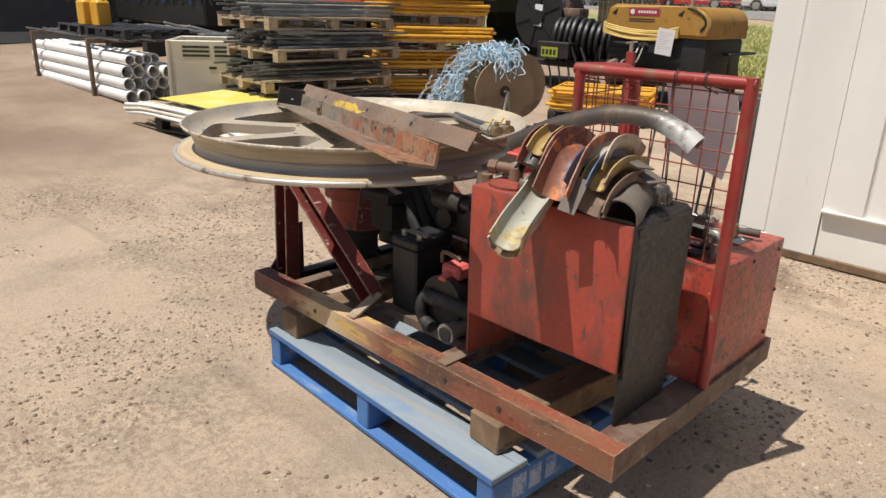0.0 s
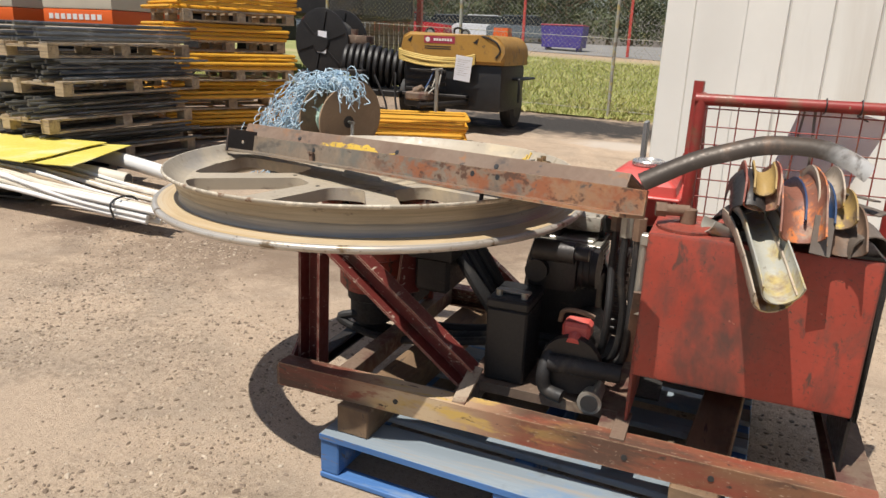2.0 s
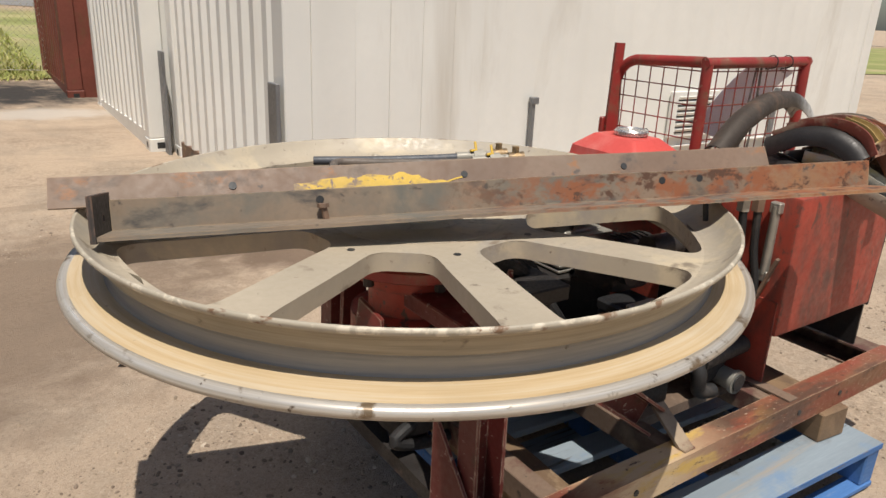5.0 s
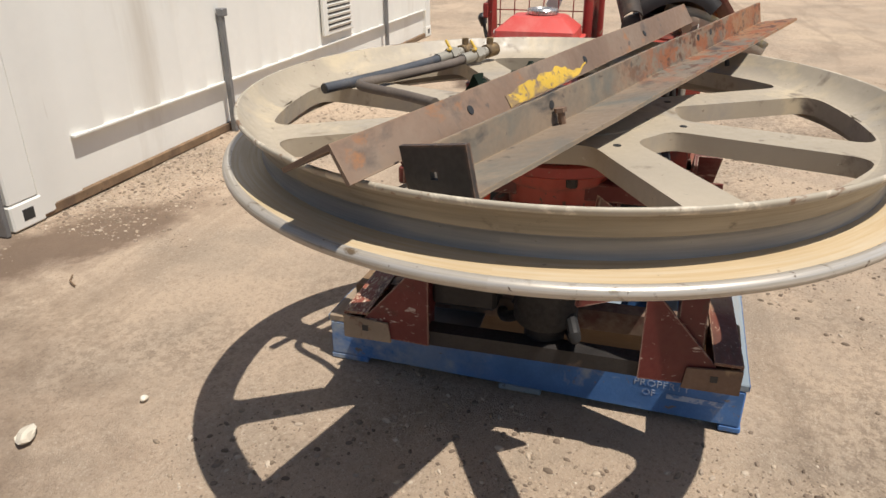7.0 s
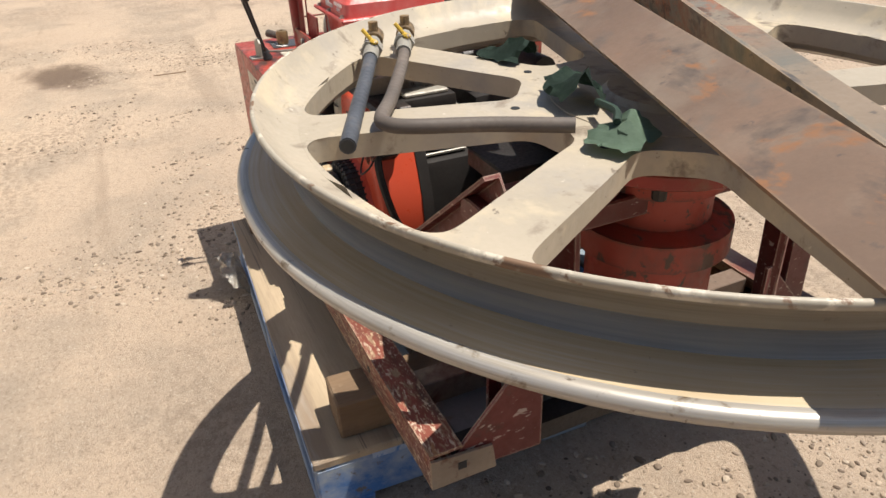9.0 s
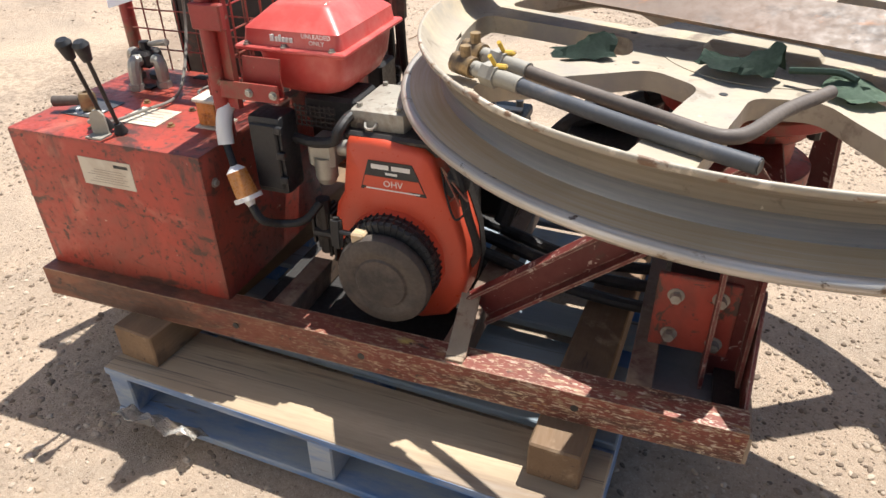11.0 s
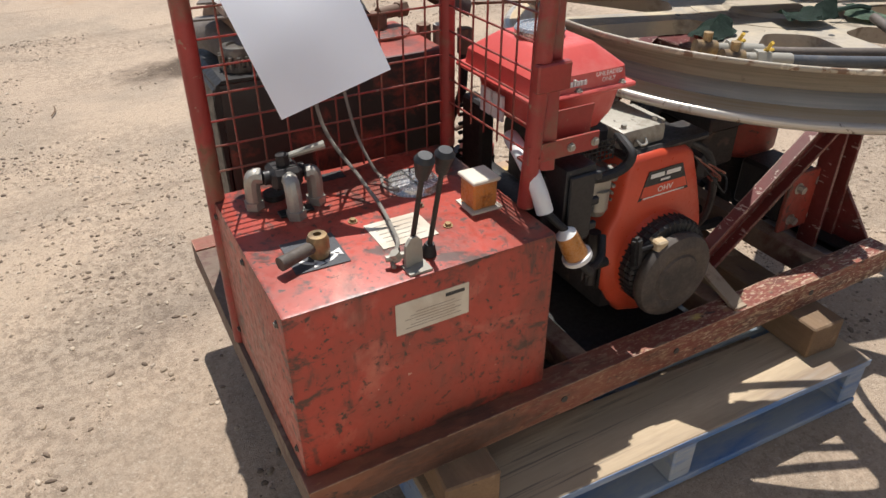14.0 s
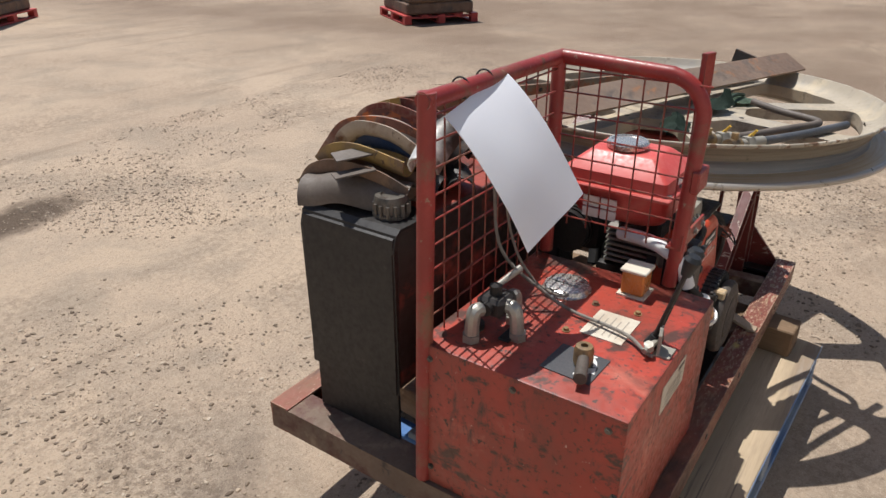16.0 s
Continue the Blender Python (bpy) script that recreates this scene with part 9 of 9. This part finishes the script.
    for z in (0.4, 2.0):
        bm = B()
        box(bm, -6.42, -5.07, 12.027, 12.07, z0 + z, z0 + z + 0.08)
        part("rail", bm, M["bare_wood"], t)
    z0 = rise(-7, 29)
    # skip bins
    x, y, w = -6.85, 29.0, 1.65
    bm = B()
    prism(bm, [(x, 0.14), (x + w, 0.14), (x + w + 0.08, 1.02), (x - 0.08, 1.02)], -y - 1.2, -y, pose(0, 0, z0, 90, 0, 0))
    for e in (x + 0.1, x + w - 0.2):
        box(bm, e, e + 0.1, y + 0.2, y + 1.0, z0 - 0.02, z0 + 0.15, 0.01)
    solid("waste_skip", bm, M["purple"], "purple steel waste skip by the road", "skip")
    lid = B()
    box(lid, x - 0.10, x + w + 0.10, y - 0.02, y + 1.22, z0 + 1.022, z0 + 1.08, 0.02)
    solid("skip_lid", lid, M["sign_red"], "dark red lid lying on the skip", "lid")
    x, w = -9.1, 0.75
    bm = B()
    prism(bm, [(x, 0.0), (x + w, 0.0), (x + w - 0.06, 0.85), (x + 0.06, 0.85)], -y - 0.6, -y, pose(0, 0, z0, 90, 0, 0))
    solid("barrier_block", bm, M["orange_machine"], "orange plastic road barrier block", "barrier")


M["purple"] = surf("purple", (0.07, 0.05, 0.26), 0.5, 0, 0.15, 3, [(RUST, 6, 0.62, 0.1)], 0.1, 30)
M["glass_dark"] = surf("glass_dark", (0.02, 0.024, 0.03), 0.08, 0, 0.1, 2, (), 0)
M["asphalt"] = surf("asphalt", (0.24, 0.23, 0.215), 0.85, 0, 0.15, 1.5, [((0.16, 0.15, 0.14), 2, 0.55, 0.15)], 0.4, 60)
def build_loader():
    t = thing("wheel_loader", (-18.4, 6.2, 0), "parked loader with a black bucket and beige body", "loader")
    bm = B()
    prism(bm, [(-17.6, 0.02), (-16.6, 0.02), (-17.0, 0.25), (-17.25, 1.15), (-17.9, 1.2), (-18.0, 0.5)], -6.9, -3.4, pose(0, 0, 0, 90, 0, 0))
    part("bucket", bm, M["black_paint"], t, "black steel bucket")
    bm = B()
    bar(bm, rect(0.25, 0.35), (-17.8, 5.2, 0.8), (-20.0, 5.2, 1.7), (0, 1, 0))
    part("lift_arm", bm, M["black_paint"], t)
    bm = B()
    box(bm, -22.5, -19.4, 3.8, 6.6, 0.9, 2.0, 0.08)
    part("body", bm, M["beige"], t, "dirty beige body")
    bm = B()
    box(bm, -21.5, -20.0, 4.3, 6.1, 2.0, 3.3, 0.08)
    part("cab", bm, M["glass_dark"], t, "dark glazed cab")
    for x in (-19.8, -22.0):
        for y in (3.5, 6.4):
            bm = B()
            cyl(bm, (x, y, 0.7), (x, y + 0.5, 0.7), 0.7, seg=28)
            part("wheel", bm, M["rubber"], t)
    t = thing("drill_mast", (-14.5, 7.0, 0), "dark drill mast lying on trestles with hoses", "drill mast")
    bm = B()
    box(bm, -17.2, -12.4, 6.4, 7.2, 0.55, 1.25, 0.04)
    part("mast", bm, M["black_paint"], t)
    for x in (-16.6, -13.0):
        bm = B()
        box(bm, x, x + 0.3, 6.3, 7.3, 0.0, 0.55, 0.02)
        part("trestle", bm, M["black_paint"], t)
    rng = random.Random(31)
    for i in range(9):
        bm = B()
        x = -16.4 + 0.45 * i
        tube(bm, [(x, 6.38, 1.1), (x + rng.uniform(-0.2, 0.2), 6.2, 1.7 + rng.uniform(0, 0.5)), (x + 0.5, 6.25, 1.6 + rng.uniform(0, 0.4)), (x + 0.8, 6.38, 1.0)], 0.03, 6)
        part("hydraulic_hose", bm, M["blue_steel"] if i % 3 == 0 else M["rubber"], t)


placed(build_drill_rig, (1.5, -1.7), (1.5, -1.7), (0.83, 0.83, 0.83), 0, 0.32)
placed(build_loader, (1.5, -1.7), (1.5, -1.7), (0.83, 0.83, 0.83), 0, 0.32)
build_far_yard()


def build_car(x, y, k, turn, label):
    m = pose(x, y, rise(x, y), 0, 0, turn) @ Matrix.Diagonal((0.95, 0.95, 0.90, 1))
    t = thing("car", (x, y, rise(x, y)), label, "car", "cars parked beyond the fence")
    def add(name, bm, k2, parent=t, lab=""):
        bmesh.ops.transform(bm, matrix=m, verts=bm.verts)
        return part(name, bm, M[k2], parent, lab)
    bm = B()
    prism(bm, [(-2.15, 0.28), (2.15, 0.28), (2.2, 0.62), (2.05, 0.82), (1.1, 0.93), (-1.9, 0.98), (-2.2, 0.8)], -0.86, 0.86, pose(0, 0, 0, 90, 0, 0))
    bmesh.ops.bevel(bm, geom=list(bm.edges), offset=0.05, segments=2, affect="EDGES")
    add("body", bm, k)
    bm = B()
    prism(bm, [(-1.9, 0.95), (1.15, 0.92), (0.45, 1.45), (-1.3, 1.47)], -0.72, 0.72, pose(0, 0, 0, 90, 0, 0))
    bmesh.ops.bevel(bm, geom=list(bm.edges), offset=0.05, segments=2, affect="EDGES")
    add("cabin_glass", bm, "glass_dark", t, "dark window glass")
    bm = B()
    box(bm, -1.32, 0.46, -0.68, 0.68, 1.44, 1.49, 0.015)
    add("roof", bm, k)
    for a in (-1.35, 1.35):
        for b in (-0.88, 0.70):
            bm = B()
            cyl(bm, (a, b, 0.32), (a, b + 0.18, 0.32), 0.32, seg=24)
            w = add("wheel", bm, "rubber")
            bm = B()
            cyl(bm, (a, b - 0.004, 0.32), (a, b + 0.184, 0.32), 0.19, seg=20)
            add("rim", bm, "alloy", w)


M["car_red"] = surf("car_red", (0.45, 0.02, 0.03), 0.25, 0.1, 0.05, 1, (), 0)
M["car_white"] = surf("car_white", (0.72, 0.73, 0.74), 0.25, 0.0, 0.03, 1, (), 0)
M["car_grey"] = surf("car_grey", (0.17, 0.20, 0.23), 0.25, 0.4, 0.05, 1, (), 0)
for x, y, k, r, lab in ((-15.9, 35.5, "car_red", 4, "red parked hatchback beyond the fence"), (-14.0, 37.6, "car_grey", 8, "dark grey parked car beyond the fence"), (-11.9, 37.2, "car_white", 5, "white parked car beyond the fence"),
                        (-9.2, 35.2, "car_grey", 3, "blue grey parked utility car"), (-22.5, 41, "car_white", 0, "white parked van beyond the fence"), (-27.0, 40, "car_grey", 2, "grey parked car beyond the fence")):
    build_car(x, y, k, r, lab)


# ---- grass, road and trees beyond the fence ----
def build_grass():
    rng = np.random.default_rng(11)
    verts, faces = [], []
    n = 0
    while n < 34000:
        x, y = rng.uniform(-9, 0.3), 8.9 + 14 * rng.random() ** 1.6
        edge = 9.35 + 0.5 * noise.noise(Vector((x * 0.8, 0, 3)))
        if y < edge or noise.noise(Vector((x * 0.7, y * 0.7, 9))) < -0.35:
            continue
        h = (0.05 + 0.08 * rng.random()) * (0.6 if y < edge + 0.6 else 1.0)
        a = rng.uniform(0, 6.28)
        w = 0.006 + 0.009 * rng.random()
        lx, ly = rng.uniform(-0.08, 0.08), rng.uniform(-0.08, 0.08)
        k = len(verts)
        c, s = math.cos(a) * w, math.sin(a) * w
        verts += [(x - c, y - s, 0), (x + c, y + s, 0), (x + lx * 0.4 + c * 0.7, y + ly * 0.4 + s * 0.7, h * 0.6), (x + lx * 0.4 - c * 0.7, y + ly * 0.4 - s * 0.7, h * 0.6), (x + lx, y + ly, h)]
        faces += [(k, k + 1, k + 2, k + 3), (k + 3, k + 2, k + 4)]
        n += 1
    verts = [(x, y, z + rise(x, y) + 0.01) for x, y, z in verts]
    me = bpy.data.meshes.new("grass")
    me.from_pydata(verts, [], faces)
    me.materials.append(gravel_material("grass_blades", [(0.28, 0.32, 0.08), (0.38, 0.40, 0.12), (0.52, 0.46, 0.20), (0.32, 0.36, 0.09)]))
    tagged(new("grass", me), "rough green and straw grass along the fence", "grass", kind="stuff")
    bm = B()
    ys = [9.6] + [float(v) for v in range(10, 31)]
    rows = []
    for x in range(-60, 61):
        rows.append([bm.verts.new((x, y + (0.3 * math.sin(x) if y < 9.8 else 0), rise(x, y) + 0.012)) for y in ys])
    for a, b in zip(rows, rows[1:]):
        for j in range(len(ys) - 1):
            bm.faces.new((a[j], b[j], b[j + 1], a[j + 1]))
    solid("lawn", bm, surf("lawn", (0.25, 0.265, 0.085), 0.9, 0, 0.25, 0.5, [((0.40, 0.34, 0.17), 0.4, 0.50, 0.15), ((0.40, 0.29, 0.19), 0.7, 0.30, 0.1, (1, 1, 1), ("Y", 3.0, 6.5)), ((0.34, 0.27, 0.18), 1.5, 0.62, 0.1)], 0.6, 20, 0.02), "rough grass verge beyond the fence", "lawn", kind="structure")
    bm = B()
    rows = [[bm.verts.new((x, y, rise(x, y) + 0.03)) for y in range(27, 61)] for x in range(-90, 61)]
    for a, b in zip(rows, rows[1:]):
        for j in range(len(a) - 1):
            bm.faces.new((a[j], b[j], b[j + 1], a[j + 1]))
    solid("road", bm, M["asphalt"], "grey asphalt road beyond the grass", "road", kind="structure")


def build_tree(x, y, h, seed, label):
    rng = random.Random(seed)
    t = thing("tree", (x, y, rise(x, y)), label, "tree", "trees along the road")
    bm = B()
    top = Vector((x + rng.uniform(-0.4, 0.4), y, h * 0.75))
    sweep(bm, smooth_path([(x, y, 0), (x + 0.1, y, h * 0.25), (x - 0.1, y + 0.1, h * 0.5), top], 4), [(0.16 * math.cos(2 * math.pi * i / 8), 0.16 * math.sin(2 * math.pi * i / 8)) for i in range(8)])
    for i in range(7):
        a = rng.uniform(0, 6.28)
        z = h * rng.uniform(0.3, 0.6)
        tube(bm, [(x, y, z), (x + math.cos(a) * h * 0.14, y + math.sin(a) * h * 0.14, z + h * 0.12), (x + math.cos(a) * h * 0.3, y + math.sin(a) * h * 0.3, z + h * 0.2)], 0.05, 6, 3)
    bmesh.ops.translate(bm, vec=(0, 0, rise(x, y) - 0.05), verts=bm.verts)
    part("trunk", bm, M["ply"], t, "grey brown trunk and limbs")
    verts, faces = [], []
    clumps = [(x + rng.gauss(0, h * 0.24), y + rng.gauss(0, h * 0.18), h * rng.uniform(0.12, 1.0), h * rng.uniform(0.06, 0.14)) for _ in range(46)]
    for cx, cy, cz, r in clumps:
        for _ in range(110):
            p = Vector((cx + rng.gauss(0, r), cy + rng.gauss(0, r), cz + rng.gauss(0, r * 0.7)))
            u = Vector((rng.gauss(0, 1), rng.gauss(0, 1), rng.gauss(0, 1))).normalized()
            v = u.orthogonal().normalized()
            s = rng.uniform(0.07, 0.15)
            k = len(verts)
            verts += [tuple(p - u * s - Vector((x, y, 0))), tuple(p + v * s * 0.5 - Vector((x, y, 0))), tuple(p + u * s - Vector((x, y, 0))), tuple(p - v * s * 0.5 - Vector((x, y, 0)))]
            faces.append((k, k + 1, k + 2, k + 3))
    me = bpy.data.meshes.new("crown")
    me.from_pydata(verts, [], faces)
    me.materials.append(M["leaves"])
    ob = new("crown", me)
    ob.parent = t
    tagged(ob, "loose crown of small leaves")


M["leaves"] = gravel_material("leaves", [(0.045, 0.062, 0.028), (0.075, 0.095, 0.040), (0.12, 0.13, 0.065), (0.06, 0.075, 0.035)])
build_grass()
for i, (x, y, h) in enumerate(((-27, 52, 8), (-22, 50, 7), (-17, 53, 9), (-12.5, 50, 7.5), (-8, 52, 8.5), (-3.5, 50, 8), (1.5, 53, 9), (-33, 53, 9), (6.5, 51, 8), (-24.5, 47, 5), (-19.5, 48, 5.5), (-14.8, 47, 5), (-10.2, 48, 5.5), (-5.7, 47, 5), (-1.0, 48, 5.5), (3.8, 47, 5))):
    build_tree(x, y, h, 30 + i, "leafy green street tree beyond the road")
bm = B()
box(bm, -60, -14, 62, 70, 0.8, 5.6, 0.02)
solid("far_building", bm, M["grey_steel"], "low grey industrial shed in the distance", "building")
bm = B()
box(bm, -12, 30, 62, 70, 0.8, 3.6, 0.02)
solid("far_building", bm, M["asphalt"], "low grey industrial shed in the distance", "building")


# ---- things on the far sides of the yard ----
def build_forklift():
    t = thing("forklift", (13.0, 3.9, 0), "black forklift mast and carriage parked in shade", "forklift")
    for y in (3.45, 4.05):
        bm = B()
        box(bm, 13.2, 13.35, y, y + 0.12, 0.05, 2.6, 0.01)
        part("mast_rail", bm, M["black_paint"], t)
    for z in (0.35, 0.8, 1.7, 2.5):
        bm = B()
        box(bm, 13.1, 13.19, 3.2, 4.4, z, z + 0.12, 0.01)
        part("cross_plate", bm, M["black_paint"], t)
    for y in (3.45, 4.0):
        bm = B()
        box(bm, 11.9, 13.1, y, y + 0.13, 0.06, 0.10, 0.005)
        box(bm, 13.0, 13.09, y, y + 0.13, 0.06, 0.95, 0.005)
        part("fork", bm, M["dark_steel"], t)
    bm = B()
    box(bm, 13.4, 15.4, 3.2, 4.4, 0.35, 1.2, 0.06)
    part("body", bm, M["black_paint"], t)
    for y in (3.1, 4.3):
        bm = B()
        cyl(bm, (13.7, y, 0.36), (13.7, y + 0.22, 0.36), 0.36, seg=28)
        part("wheel", bm, M["rubber"], t)
    bm = B()
    for x, y in ((13.5, 3.25), (13.5, 4.3), (15.0, 3.25), (15.0, 4.3)):
        cyl(bm, (x, y, 1.18), (x, y, 2.3), 0.035, seg=8)
    box(bm, 13.4, 15.1, 3.2, 4.4, 2.3, 2.36, 0.02)
    part("overhead_guard", bm, M["black_paint"], t)
    t = thing("storage_rack", (16.5, 3, 0), "dark shelving with boxes at the yard edge", "rack")
    for x in (16.0, 17.2):
        for y in (0.5, 3.0, 5.5):
            bm = B()
            box(bm, x, x + 0.1, y, y + 0.1, 0, 2.8, 0.005)
            part("upright", bm, M["black_paint"], t)
    for z in (0.3, 1.2, 2.1):
        bm = B()
        box(bm, 16.0, 17.3, 0.5, 5.6, z, z + 0.1, 0.005)
        part("shelf", bm, M["black_paint"], t)


def build_red_pallets():
    for x, y, r, n in ((-6.25, -5.2, 56, 3), (-2.2, -10.1, 35, 4)):
        t = thing("pallet", (x, y, 0), "red painted pallet standing on the open yard", "pallet", "red pallets")
        pallet_parts(t, pose(x, y, 0, 0, 0, r), 0.0, 1.2, 1.1, "red_paint")
        for i in range(n):
            bm = B()
            box(bm, -0.55, 0.55, -0.5, 0.5, 0.122 + 0.16 * i, 0.278 + 0.16 * i, 0.02, pose(x, y, 0, 0, 0, r + 3 * i))
            solid("dark_crate", bm, M["rust_steel"], "dark brown crate stacked on a red pallet", "crate", "crates on red pallets")


build_forklift()
build_red_pallets()
